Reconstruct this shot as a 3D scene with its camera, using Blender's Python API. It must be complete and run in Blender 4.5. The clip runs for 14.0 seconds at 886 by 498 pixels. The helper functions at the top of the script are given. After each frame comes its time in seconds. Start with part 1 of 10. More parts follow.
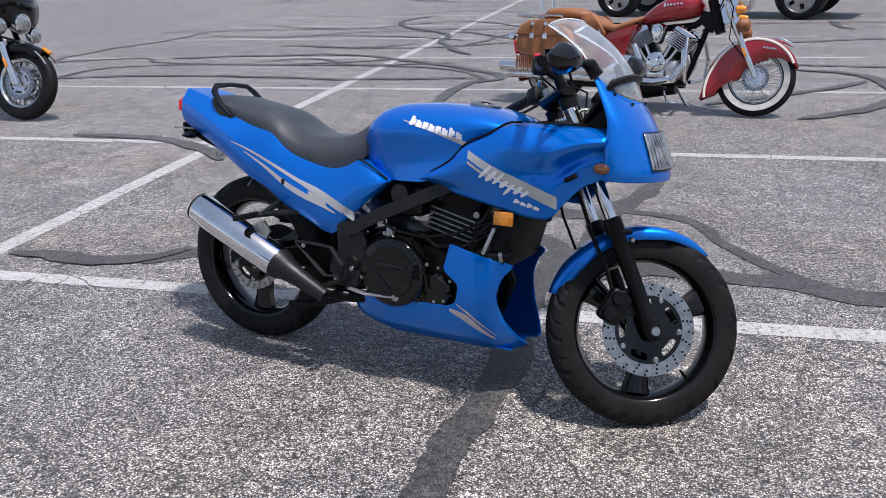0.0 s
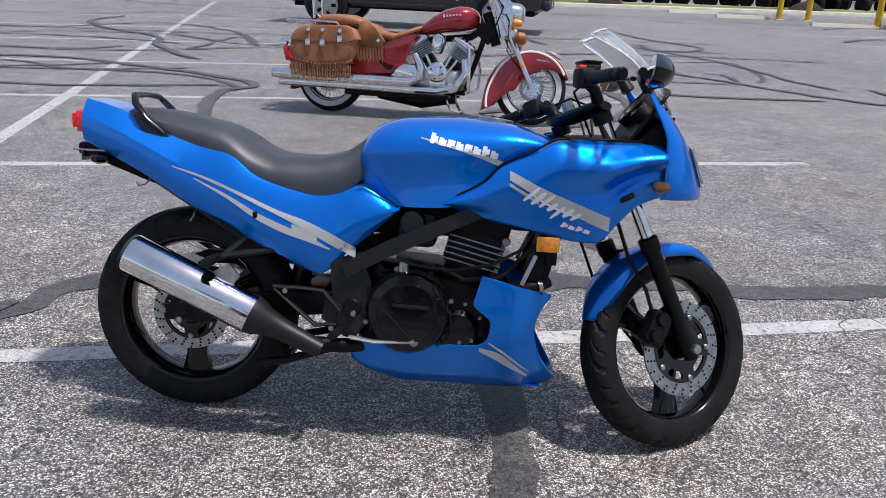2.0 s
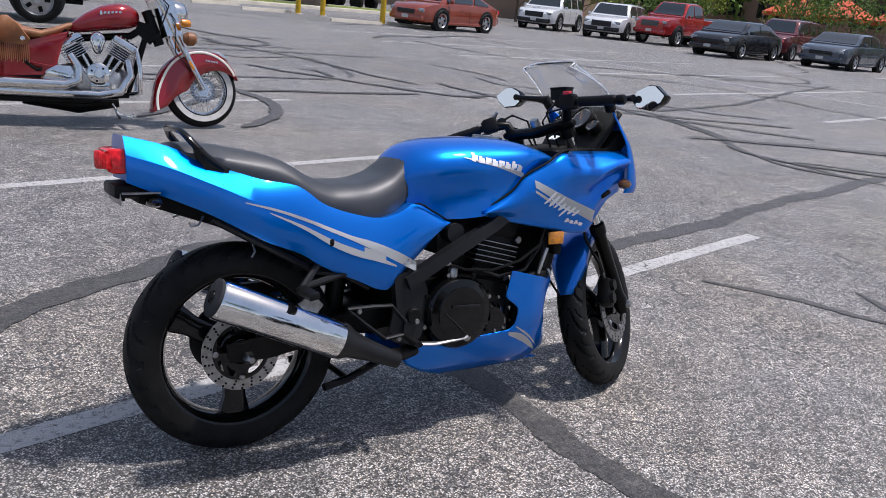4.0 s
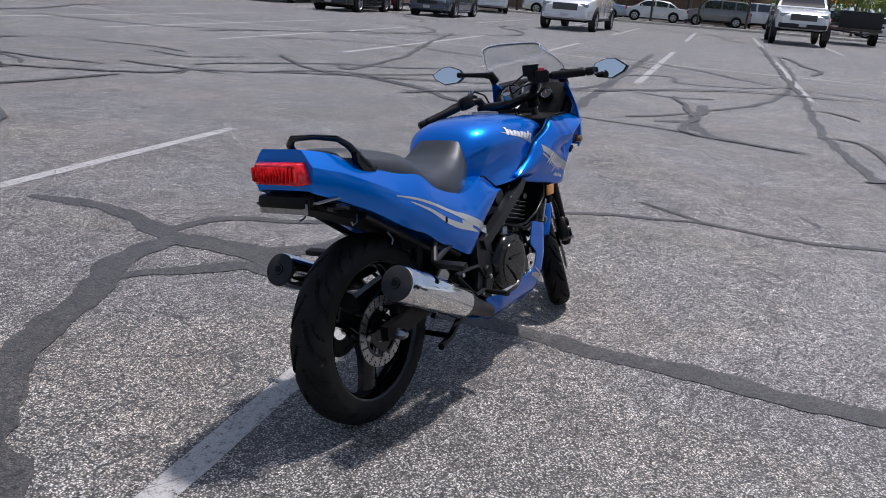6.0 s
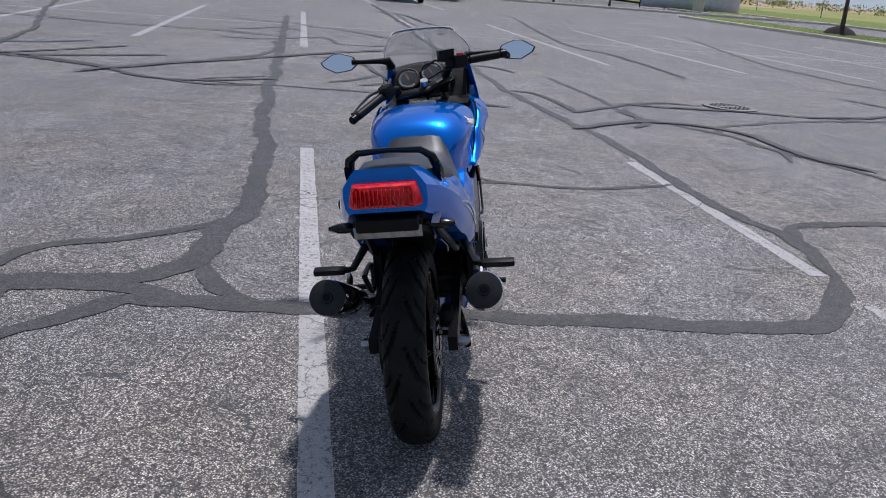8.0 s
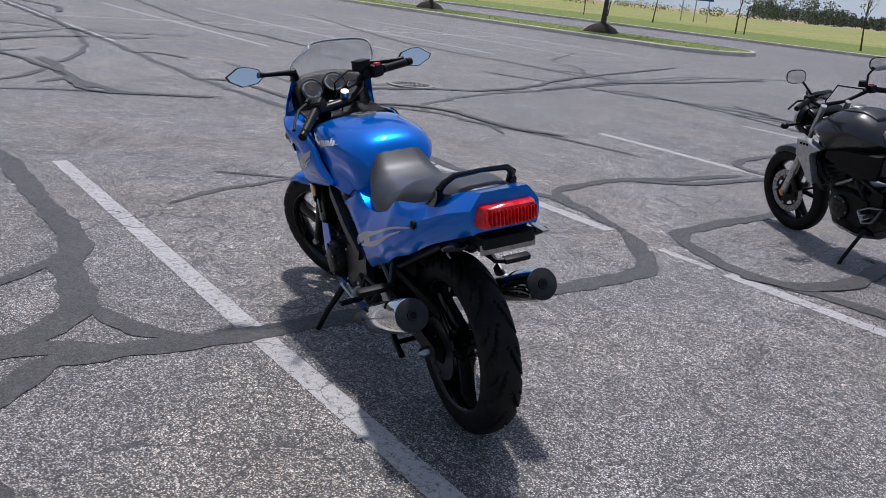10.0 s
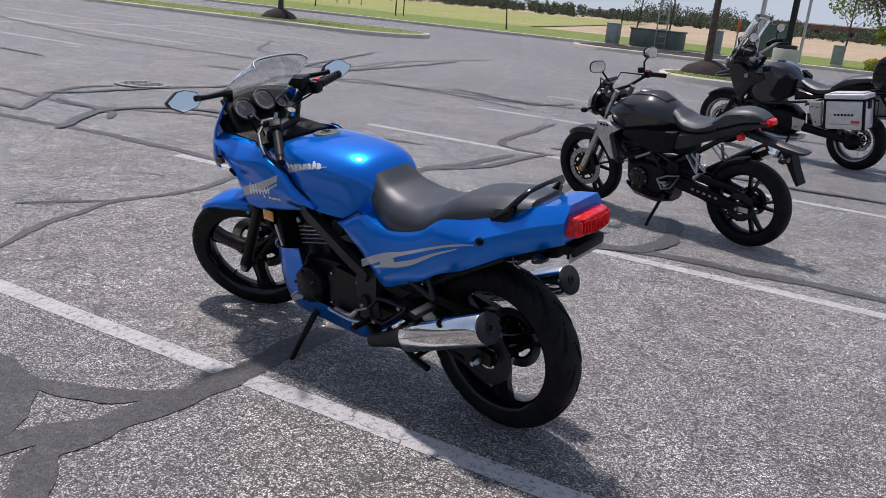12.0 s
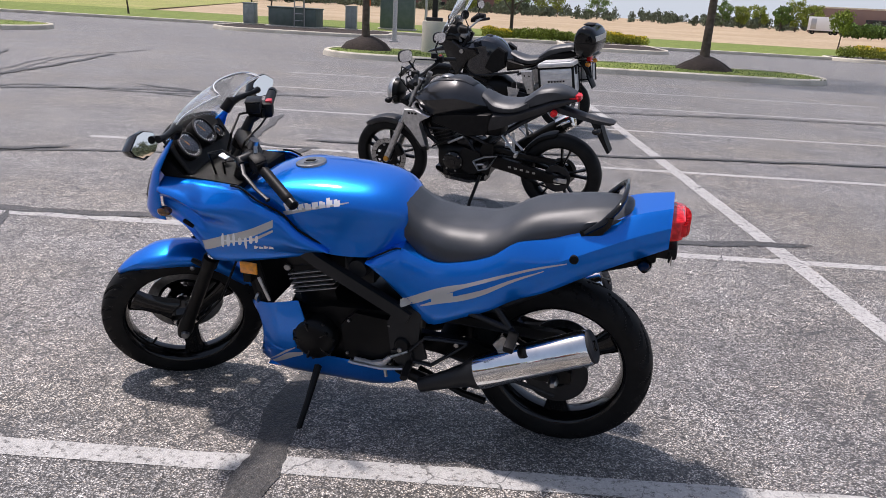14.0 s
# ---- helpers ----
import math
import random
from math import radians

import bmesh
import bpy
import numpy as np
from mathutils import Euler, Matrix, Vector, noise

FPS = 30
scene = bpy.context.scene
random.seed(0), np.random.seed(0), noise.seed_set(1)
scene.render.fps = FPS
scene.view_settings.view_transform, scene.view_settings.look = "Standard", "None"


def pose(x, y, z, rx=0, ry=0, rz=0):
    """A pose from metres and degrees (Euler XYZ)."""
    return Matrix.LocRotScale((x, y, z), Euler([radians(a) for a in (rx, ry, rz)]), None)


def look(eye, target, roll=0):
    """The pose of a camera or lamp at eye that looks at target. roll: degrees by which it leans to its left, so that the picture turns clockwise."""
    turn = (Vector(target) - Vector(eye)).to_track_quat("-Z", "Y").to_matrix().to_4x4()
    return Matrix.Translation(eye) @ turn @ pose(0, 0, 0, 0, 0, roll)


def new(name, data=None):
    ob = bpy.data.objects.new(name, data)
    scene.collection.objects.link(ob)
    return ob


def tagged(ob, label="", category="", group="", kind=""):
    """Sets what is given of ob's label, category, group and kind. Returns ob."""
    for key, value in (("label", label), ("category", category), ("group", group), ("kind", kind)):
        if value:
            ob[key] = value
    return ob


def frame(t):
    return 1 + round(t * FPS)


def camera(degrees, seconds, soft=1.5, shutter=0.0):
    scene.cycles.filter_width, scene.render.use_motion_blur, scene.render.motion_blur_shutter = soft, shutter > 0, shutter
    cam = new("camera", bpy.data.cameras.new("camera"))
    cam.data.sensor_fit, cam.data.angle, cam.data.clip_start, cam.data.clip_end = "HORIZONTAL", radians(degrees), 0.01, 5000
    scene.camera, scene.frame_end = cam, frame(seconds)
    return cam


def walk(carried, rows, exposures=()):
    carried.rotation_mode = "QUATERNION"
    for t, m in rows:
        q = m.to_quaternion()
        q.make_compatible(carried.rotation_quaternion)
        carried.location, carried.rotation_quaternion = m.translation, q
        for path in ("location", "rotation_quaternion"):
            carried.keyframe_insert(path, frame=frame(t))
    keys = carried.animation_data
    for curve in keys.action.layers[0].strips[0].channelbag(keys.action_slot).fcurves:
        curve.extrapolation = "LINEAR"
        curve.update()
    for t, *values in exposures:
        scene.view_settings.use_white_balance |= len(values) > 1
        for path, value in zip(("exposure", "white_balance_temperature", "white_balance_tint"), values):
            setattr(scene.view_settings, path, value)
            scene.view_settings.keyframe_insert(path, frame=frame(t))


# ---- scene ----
cam = camera(57.5, 14.0, 0.5)
PATH = [
    (0, (0.289, -2.844, 1.322), (-0.156, -1.017, 0.641), -1.7),
    (0.5, (0.047, -2.727, 1.316), (-0.211, -0.864, 0.634), -0.9),
    (1, (-0.169, -2.608, 1.295), (-0.208, -0.727, 0.619), 0.1),
    (1.5, (-0.382, -2.535, 1.292), (-0.222, -0.657, 0.624), 1.2),
    (2, (-0.708, -2.575, 1.286), (-0.372, -0.717, 0.625), 2.4),
    (2.5, (-1.095, -2.603, 1.289), (-0.526, -0.799, 0.639), 3.8),
    (3, (-1.452, -2.503, 1.304), (-0.584, -0.817, 0.669), 5.4),
    (5.5, (-3.002, -1.431, 1.33), (-1.247, -0.688, 0.723), 4.7),
    (6, (-3.199, -1.158, 1.336), (-1.383, -0.595, 0.717), 4.4),
    (6.5, (-3.318, -0.862, 1.336), (-1.457, -0.496, 0.701), 4.2),
    (7, (-3.306, -0.546, 1.34), (-1.414, -0.421, 0.703), 4.6),
    (7.5, (-3.314, -0.202, 1.36), (-1.423, -0.328, 0.723), 4.6),
    (8, (-3.216, 0.114, 1.345), (-1.356, -0.243, 0.702), 4.6),
    (8.5, (-3.093, 0.425, 1.352), (-1.295, -0.176, 0.712), 4.7),
    (9, (-3.034, 0.764, 1.375), (-1.334, -0.078, 0.741), 5.2),
    (11.5, (-2.255, 2.008, 1.397), (-1.195, 0.422, 0.795), 5.4),
    (12, (-1.99, 2.143, 1.401), (-1.116, 0.444, 0.813), 5.4),
    (12.5, (-1.659, 2.189, 1.397), (-0.966, 0.402, 0.824), 5.1),
    (13, (-1.327, 2.278, 1.406), (-0.84, 0.422, 0.841), 4.4),
    (13.5, (-1.007, 2.278, 1.391), (-0.74, 0.378, 0.825), 3.8),
    (14, (-0.681, 2.248, 1.392), (-0.632, 0.333, 0.817), 3.3),
]
walk(cam, [(t, look(eye, aim, roll)) for t, eye, aim, roll in PATH],
     [(0, 0.0, 6280, 16), (3, -0.03, 6280, 16), (4.4, -0.20, 6280, 16), (5.5, -0.34, 6260, 16), (6.2, -0.46, 6200, 16), (7, -0.56, 6120, 16), (9, -0.58, 6080, 17), (10.4, -0.46, 6150, 17), (11.5, -0.36, 6260, 17), (12.5, -0.24, 6380, 18), (13.2, -0.15, 6540, 18), (14, -0.08, 6600, 18)])

# ---- light ----
SUN = Vector((0.31, -0.165, 1.0)).normalized()
world = bpy.data.worlds.new("sky")
scene.world = world
world.use_nodes = True
wn = world.node_tree.nodes
sky = wn.new("ShaderNodeTexSky")
sky.sky_type = "NISHITA"
sky.sun_disc = False
sky.sun_elevation = math.asin(SUN.z)
sky.sun_rotation = math.atan2(SUN.x, SUN.y)
sky.air_density, sky.dust_density, sky.ozone_density = 1.0, 2.5, 1.0
wn["Background"].inputs["Strength"].default_value = 0.08
# a thin even haze over the blue
haze = wn.new("ShaderNodeVectorMath")
haze.operation = "ADD"
haze.inputs[1].default_value = (2.0, 2.5, 3.2)
world.node_tree.links.new(sky.outputs[0], haze.inputs[0])
world.node_tree.links.new(haze.outputs[0], wn["Background"].inputs["Color"])
lamp = bpy.data.lights.new("sun", "SUN")
lamp.energy, lamp.angle, lamp.color = 4.8, radians(3.5), (1.0, 0.965, 0.92)
sun = new("sun", lamp)
sun.matrix_world = look(SUN * 60, (0, 0, 0))
scene.view_settings.exposure = 0.0


# ---- materials ----
def mat(name, color, rough=0.5, metal=0.0, two=None, scale=6.0, amount=1.0, bump=0.0, bscale=200.0, coat=0.0,
        trans=0.0, ior=1.45, fine=0.0, spec=0.5, emit=0.0, rand=0.0):
    """A surface: base colour, a second colour mixed in by noise, fine grain and relief."""
    m = bpy.data.materials.new(name)
    m.use_nodes = True
    nt = m.node_tree
    b = nt.nodes["Principled BSDF"]
    b.inputs["Roughness"].default_value, b.inputs["Metallic"].default_value = rough, metal
    b.inputs["Coat Weight"].default_value, b.inputs["Coat Roughness"].default_value = coat, 0.04
    b.inputs["Transmission Weight"].default_value, b.inputs["IOR"].default_value = trans, ior
    b.inputs["Specular IOR Level"].default_value = spec
    b.inputs["Base Color"].default_value = (*color, 1)
    if emit:
        b.inputs["Emission Color"].default_value = (*color, 1)
        b.inputs["Emission Strength"].default_value = emit
    co = nt.nodes.new("ShaderNodeTexCoord")
    last = None
    if two or fine or rand:
        rgb = nt.nodes.new("ShaderNodeRGB")
        rgb.outputs[0].default_value = (*color, 1)
        last = rgb.outputs[0]
    if two:
        n = nt.nodes.new("ShaderNodeTexNoise")
        n.inputs["Scale"].default_value, n.inputs["Detail"].default_value = scale, 5
        nt.links.new(co.outputs["Object"], n.inputs["Vector"])
        r = nt.nodes.new("ShaderNodeMapRange")
        r.inputs[1].default_value, r.inputs[2].default_value, r.inputs[4].default_value = 0.38, 0.64, amount
        nt.links.new(n.outputs["Fac"], r.inputs[0])
        x = nt.nodes.new("ShaderNodeMix")
        x.data_type = "RGBA"
        nt.links.new(r.outputs[0], x.inputs[0])
        nt.links.new(last, x.inputs[6])
        x.inputs[7].default_value = (*two, 1)
        last = x.outputs[2]
    if fine:
        n = nt.nodes.new("ShaderNodeTexNoise")
        n.inputs["Scale"].default_value, n.inputs["Detail"].default_value = bscale, 2
        nt.links.new(co.outputs["Object"], n.inputs["Vector"])
        r = nt.nodes.new("ShaderNodeMapRange")
        r.inputs[1].default_value, r.inputs[2].default_value = 0.3, 0.7
        r.inputs[3].default_value, r.inputs[4].default_value = 1 - fine, 1 + fine
        nt.links.new(n.outputs["Fac"], r.inputs[0])
        x = nt.nodes.new("ShaderNodeVectorMath")
        x.operation = "SCALE"
        nt.links.new(last, x.inputs[0])
        nt.links.new(r.outputs[0], x.inputs["Scale"])
        last = x.outputs[0]
    if rand:
        g = nt.nodes.new("ShaderNodeNewGeometry")
        r = nt.nodes.new("ShaderNodeMapRange")
        r.inputs[3].default_value, r.inputs[4].default_value = 1 - rand, 1 + rand
        nt.links.new(g.outputs["Random Per Island"], r.inputs[0])
        x = nt.nodes.new("ShaderNodeVectorMath")
        x.operation = "SCALE"
        nt.links.new(last, x.inputs[0])
        nt.links.new(r.outputs[0], x.inputs["Scale"])
        last = x.outputs[0]
    if last:
        nt.links.new(last, b.inputs["Base Color"])
    if bump:
        n = nt.nodes.new("ShaderNodeTexNoise")
        n.inputs["Scale"].default_value, n.inputs["Detail"].default_value = bscale, 3
        nt.links.new(co.outputs["Object"], n.inputs["Vector"])
        d = nt.nodes.new("ShaderNodeBump")
        d.inputs["Strength"].default_value, d.inputs["Distance"].default_value = bump, 0.4 / bscale
        nt.links.new(n.outputs["Fac"], d.inputs["Height"])
        nt.links.new(d.outputs[0], b.inputs["Normal"])
    return m


def asphalt_mat(name, pale, dark, contrast, worn=None):
    """Worn chip-seal asphalt: pale stone in dark binder, stains at several sizes; worn: paint over it, rubbed through."""
    m = bpy.data.materials.new(name)
    m.use_nodes = True
    nt = m.node_tree
    b = nt.nodes["Principled BSDF"]
    b.inputs["Roughness"].default_value = 0.64
    b.inputs["Specular IOR Level"].default_value = 0.5
    b.inputs["Sheen Weight"].default_value, b.inputs["Sheen Roughness"].default_value = 0.22, 0.45
    co = nt.nodes.new("ShaderNodeTexCoord")

    def noise_node(scale, detail, lo, hi, a, z, rough=0.5):
        n = nt.nodes.new("ShaderNodeTexNoise")
        n.inputs["Scale"].default_value, n.inputs["Detail"].default_value = scale, detail
        n.inputs["Roughness"].default_value = rough
        nt.links.new(co.outputs["Object"], n.inputs["Vector"])
        r = nt.nodes.new("ShaderNodeMapRange")
        for k, val in zip((1, 2, 3, 4), (lo, hi, a, z)):
            r.inputs[k].default_value = val
        nt.links.new(n.outputs["Fac"], r.inputs[0])
        return r.outputs[0]

    def times(col, fac):
        x = nt.nodes.new("ShaderNodeVectorMath")
        x.operation = "SCALE"
        nt.links.new(col, x.inputs[0])
        nt.links.new(fac, x.inputs["Scale"])
        return x.outputs[0]

    def mix(fac, a, c):
        x = nt.nodes.new("ShaderNodeMix")
        x.data_type = "RGBA"
        nt.links.new(fac, x.inputs[0])
        for k, val in ((6, a), (7, c)):
            if isinstance(val, tuple):
                x.inputs[k].default_value = (*val, 1)
            else:
                nt.links.new(val, x.inputs[k])
        return x.outputs[2]

    vor = nt.nodes.new("ShaderNodeTexVoronoi")
    vor.inputs["Scale"].default_value = 165
    nt.links.new(co.outputs["Object"], vor.inputs["Vector"])
    sep = nt.nodes.new("ShaderNodeSeparateColor")
    nt.links.new(vor.outputs["Color"], sep.inputs[0])
    r = nt.nodes.new("ShaderNodeMapRange")
    r.inputs[1].default_value, r.inputs[2].default_value = 0.02, contrast
    nt.links.new(sep.outputs[0], r.inputs[0])
    gapr = nt.nodes.new("ShaderNodeMapRange")
    gapr.inputs[1].default_value, gapr.inputs[2].default_value = 0.36, 0.60
    gapr.inputs[3].default_value, gapr.inputs[4].default_value = 1.0, 0.10
    nt.links.new(vor.outputs["Distance"], gapr.inputs[0])
    stone = nt.nodes.new("ShaderNodeMath")
    stone.operation = "MULTIPLY"
    nt.links.new(r.outputs[0], stone.inputs[0])
    nt.links.new(gapr.outputs[0], stone.inputs[1])
    col = mix(stone.outputs[0], dark, pale)
    # some stones are brown
    odd = nt.nodes.new("ShaderNodeMapRange")
    odd.inputs[1].default_value, odd.inputs[2].default_value, odd.inputs[4].default_value = 0.70, 0.95, 0.6
    nt.links.new(sep.outputs[1], odd.inputs[0])
    brown = nt.nodes.new("ShaderNodeVectorMath")
    brown.operation = "MULTIPLY"
    nt.links.new(col, brown.inputs[0])
    brown.inputs[1].default_value = (1.12, 0.98, 0.80)
    col = mix(odd.outputs[0], col, brown.outputs[0])
    col = times(col, noise_node(380, 2, 0.3, 0.7, 0.65, 1.35))
    # pits where chips have come loose, smears and blotches of several sizes
    col = times(col, noise_node(62, 2, 0.36, 0.48, 0.24, 1.05, 0.6))
    col = times(col, noise_node(26, 5, 0.32, 0.68, 0.62, 1.30, 0.66))
    col = times(col, noise_node(6, 6, 0.34, 0.66, 0.66, 1.32, 0.74))
    col = times(col, noise_node(1.3, 7, 0.3, 0.7, 0.76, 1.2, 0.68))
    col = times(col, noise_node(0.16, 4, 0.32, 0.68, 0.84, 1.12))
    warm = noise_node(0.8, 5, 0.40, 0.66, 0.1, 0.85)
    hue = nt.nodes.new("ShaderNodeVectorMath")
    hue.operation = "MULTIPLY"
    nt.links.new(col, hue.inputs[0])
    hue.inputs[1].default_value = (1.08, 1.0, 0.86)
    col = mix(warm, col, hue.outputs[0])
    # hairline cracks
    wob = nt.nodes.new("ShaderNodeTexNoise")
    wob.inputs["Scale"].default_value, wob.inputs["Detail"].default_value, wob.inputs["Roughness"].default_value = 3.0, 4, 0.55
    nt.links.new(co.outputs["Object"], wob.inputs["Vector"])
    add = nt.nodes.new("ShaderNodeVectorMath")
    add.operation = "MULTIPLY_ADD"
    nt.links.new(wob.outputs["Color"], add.inputs[0])
    add.inputs[1].default_value = (0.30, 0.30, 0.0)
    nt.links.new(co.outputs["Object"], add.inputs[2])
    v2 = nt.nodes.new("ShaderNodeTexVoronoi")
    v2.feature = "DISTANCE_TO_EDGE"
    v2.inputs["Scale"].default_value = 2.7
    nt.links.new(add.outputs[0], v2.inputs["Vector"])
    line = nt.nodes.new("ShaderNodeMapRange")
    line.inputs[1].default_value, line.inputs[2].default_value = 0.004, 0.011
    line.inputs[3].default_value, line.inputs[4].default_value = 1.0, 0.0
    nt.links.new(v2.outputs["Distance"], line.inputs[0])
    gap = nt.nodes.new("ShaderNodeMath")
    gap.operation = "MULTIPLY"
    nt.links.new(line.outputs[0], gap.inputs[0])
    nt.links.new(noise_node(1.1, 5, 0.42, 0.55, 0, 0.9), gap.inputs[1])
    v3 = nt.nodes.new("ShaderNodeTexVoronoi")
    v3.feature = "DISTANCE_TO_EDGE"
    v3.inputs["Scale"].default_value = 7.5
    nt.links.new(add.outputs[0], v3.inputs["Vector"])
    thin = nt.nodes.new("ShaderNodeMapRange")
    thin.inputs[1].default_value, thin.inputs[2].default_value = 0.008, 0.026
    thin.inputs[3].default_value, thin.inputs[4].default_value = 1.0, 0.0
    nt.links.new(v3.outputs["Distance"], thin.inputs[0])
    gap2 = nt.nodes.new("ShaderNodeMath")
    gap2.operation = "MULTIPLY"
    nt.links.new(thin.outputs[0], gap2.inputs[0])
    nt.links.new(noise_node(1.7, 5, 0.46, 0.58, 0, 0.8), gap2.inputs[1])
    col = mix(gap2.outputs[0], col, (0.03, 0.03, 0.031))
    # short dark squiggles between the chips
    v4 = nt.nodes.new("ShaderNodeTexVoronoi")
    v4.feature = "DISTANCE_TO_EDGE"
    v4.inputs["Scale"].default_value = 24
    nt.links.new(add.outputs[0], v4.inputs["Vector"])
    tiny = nt.nodes.new("ShaderNodeMapRange")
    tiny.inputs[1].default_value, tiny.inputs[2].default_value = 0.01, 0.075
    tiny.inputs[3].default_value, tiny.inputs[4].default_value = 1.0, 0.0
    nt.links.new(v4.outputs["Distance"], tiny.inputs[0])
    gap3 = nt.nodes.new("ShaderNodeMath")
    gap3.operation = "MULTIPLY"
    nt.links.new(tiny.outputs[0], gap3.inputs[0])
    nt.links.new(noise_node(11, 4, 0.54, 0.62, 0, 0.6), gap3.inputs[1])
    col = mix(gap3.outputs[0], col, (0.028, 0.028, 0.029))
    if worn:
        keep = noise_node(38, 6, 0.35, 0.50, 0.04, 0.94, 0.72)
        col = mix(keep, col, times(mix(noise_node(5, 4, 0.3, 0.7, 0, 1), worn, tuple(0.8 * c for c in worn)),
                                   noise_node(90, 3, 0.3, 0.7, 0.85, 1.12)))
    col = mix(gap.outputs[0], col, (0.025, 0.025, 0.027))
    nt.links.new(col, b.inputs["Base Color"])
    d = nt.nodes.new("ShaderNodeBump")
    d.inputs["Strength"].default_value, d.inputs["Distance"].default_value = 0.5, 0.004
    nt.links.new(vor.outputs["Distance"], d.inputs["Height"])
    nt.links.new(d.outputs[0], b.inputs["Normal"])
    return m


ASPHALT = asphalt_mat("asphalt", (0.585, 0.566, 0.556), (0.040, 0.0385, 0.0385), 0.74)
PAINTED = asphalt_mat("worn_line_paint", (0.585, 0.566, 0.556), (0.040, 0.0385, 0.0385), 0.74, (0.50, 0.49, 0.475))
SEAL = asphalt_mat("crack_seal", (0.100, 0.096, 0.094), (0.032, 0.031, 0.031), 0.7)
CONCRETE = mat("concrete", (0.66, 0.61, 0.51), 0.9, two=(0.52, 0.475, 0.40), scale=1.5, fine=0.15, bscale=60, bump=0.3)
GRASS = mat("grass", (0.115, 0.165, 0.025), 0.9, two=(0.17, 0.205, 0.04), scale=1.2, fine=0.35, bscale=30, bump=0.5)
FIELD = mat("dry_field", (0.41, 0.315, 0.21), 0.95, two=(0.34, 0.255, 0.155), scale=0.06, fine=0.18, bscale=1.5)
MULCH = mat("mulch", (0.024, 0.018, 0.015), 0.95, two=(0.046, 0.034, 0.028), scale=25, fine=0.5, bscale=60, bump=1.0)
BLUE = mat("metallic_blue_paint", (0.0, 0.165, 0.66), 0.32, 0.60, two=(0.0, 0.180, 0.71), scale=2.0, amount=0.5, coat=1.0, fine=0.12, bscale=900, spec=0.1)
BLUE.node_tree.nodes["Principled BSDF"].inputs["Specular Tint"].default_value = (0.0, 0.40, 0.95, 1)
BLUE.node_tree.nodes["Principled BSDF"].inputs["Coat IOR"].default_value = 1.40
SILVER = mat("silver_decal", (0.50, 0.51, 0.50), 0.4, 0.4, fine=0.06, bscale=500)
WHITE = mat("white_decal", (0.85, 0.86, 0.86), 0.4)
VINYL = mat("black_vinyl", (0.030, 0.034, 0.040), 0.45, bump=0.3, bscale=700, two=(0.041, 0.045, 0.053), scale=12, spec=0.6)
BLACK = mat("satin_black", (0.003, 0.003, 0.0033), 0.34, two=(0.005, 0.0048, 0.0046), scale=30, spec=0.20)
GLOSS = mat("gloss_black", (0.003, 0.003, 0.0033), 0.14, coat=0.35, two=(0.004, 0.004, 0.004), scale=20, spec=0.25)
PLASTIC = mat("dark_plastic", (0.004, 0.004, 0.0043), 0.5, bump=0.15, bscale=700, two=(0.007, 0.007, 0.0072), scale=30, spec=0.22)
CAPM = mat("matt_grey_cap", (0.030, 0.031, 0.034), 0.85, two=(0.040, 0.041, 0.044), scale=30, bump=0.2, bscale=400, spec=0.15)
FRAMEM = mat("frame_grey", (0.013, 0.0135, 0.015), 0.42, 0.3, fine=0.1, bscale=300)
RUBBER = mat("tyre_rubber", (0.006, 0.006, 0.0062), 0.58, two=(0.011, 0.0108, 0.0106), scale=14, bump=0.15, bscale=500, spec=0.20)
CHROME = mat("chrome", (0.80, 0.80, 0.79), 0.08, 1.0, two=(0.70, 0.70, 0.69), scale=18)
STEEL = mat("steel", (0.40, 0.40, 0.40), 0.32, 1.0, two=(0.28, 0.28, 0.275), scale=60)
ALU = mat("cast_aluminium", (0.55, 0.55, 0.55), 0.38, 0.9, two=(0.42, 0.42, 0.42), scale=40)
RED = mat("red_lens", (0.88, 0.018, 0.022), 0.15, coat=0.5, two=(0.50, 0.006, 0.008), scale=60, spec=0.3)
AMBER = mat("amber_lens", (0.85, 0.30, 0.01), 0.18, coat=1.0, two=(0.6, 0.2, 0.01), scale=60)
SMOKE = mat("smoked_amber", (0.16, 0.06, 0.008), 0.1, coat=1.0, two=(0.05, 0.02, 0.004), scale=90)
GLASS = mat("clear_screen", (0.93, 0.95, 0.96), 0.03, trans=0.945, ior=1.45)
LENS = mat("headlamp_glass", (0.46, 0.48, 0.49), 0.10, 0.65, coat=1.0, two=(0.20, 0.21, 0.22), scale=25)
MIRROR = mat("mirror", (0.86, 0.88, 0.9), 0.02, 1.0)
DIAL = mat("dial_face", (0.012, 0.012, 0.013), 0.25, coat=1.0)
DARK = mat("inner_dark", (0.004, 0.004, 0.004), 0.7, spec=0.2)
CARGLASS = mat("car_glass", (0.015, 0.02, 0.022), 0.04, coat=1.0, spec=0.8)
MAROON = mat("deep_red_paint", (0.33, 0.010, 0.016), 0.2, 0.3, two=(0.26, 0.010, 0.014), scale=3, coat=1.0)
CREAM = mat("cream_stripe", (0.78, 0.74, 0.64), 0.35)
TAN = mat("tan_leather", (0.215, 0.082, 0.030), 0.5, two=(0.31, 0.130, 0.050), scale=11, fine=0.16, bscale=220, bump=0.3)
WHITEWALL = mat("whitewall", (0.54, 0.53, 0.51), 0.6, two=(0.40, 0.385, 0.36), scale=12)
BARK = mat("bark", (0.075, 0.055, 0.042), 0.9, two=(0.13, 0.1, 0.08), scale=8, bump=0.8, bscale=40)


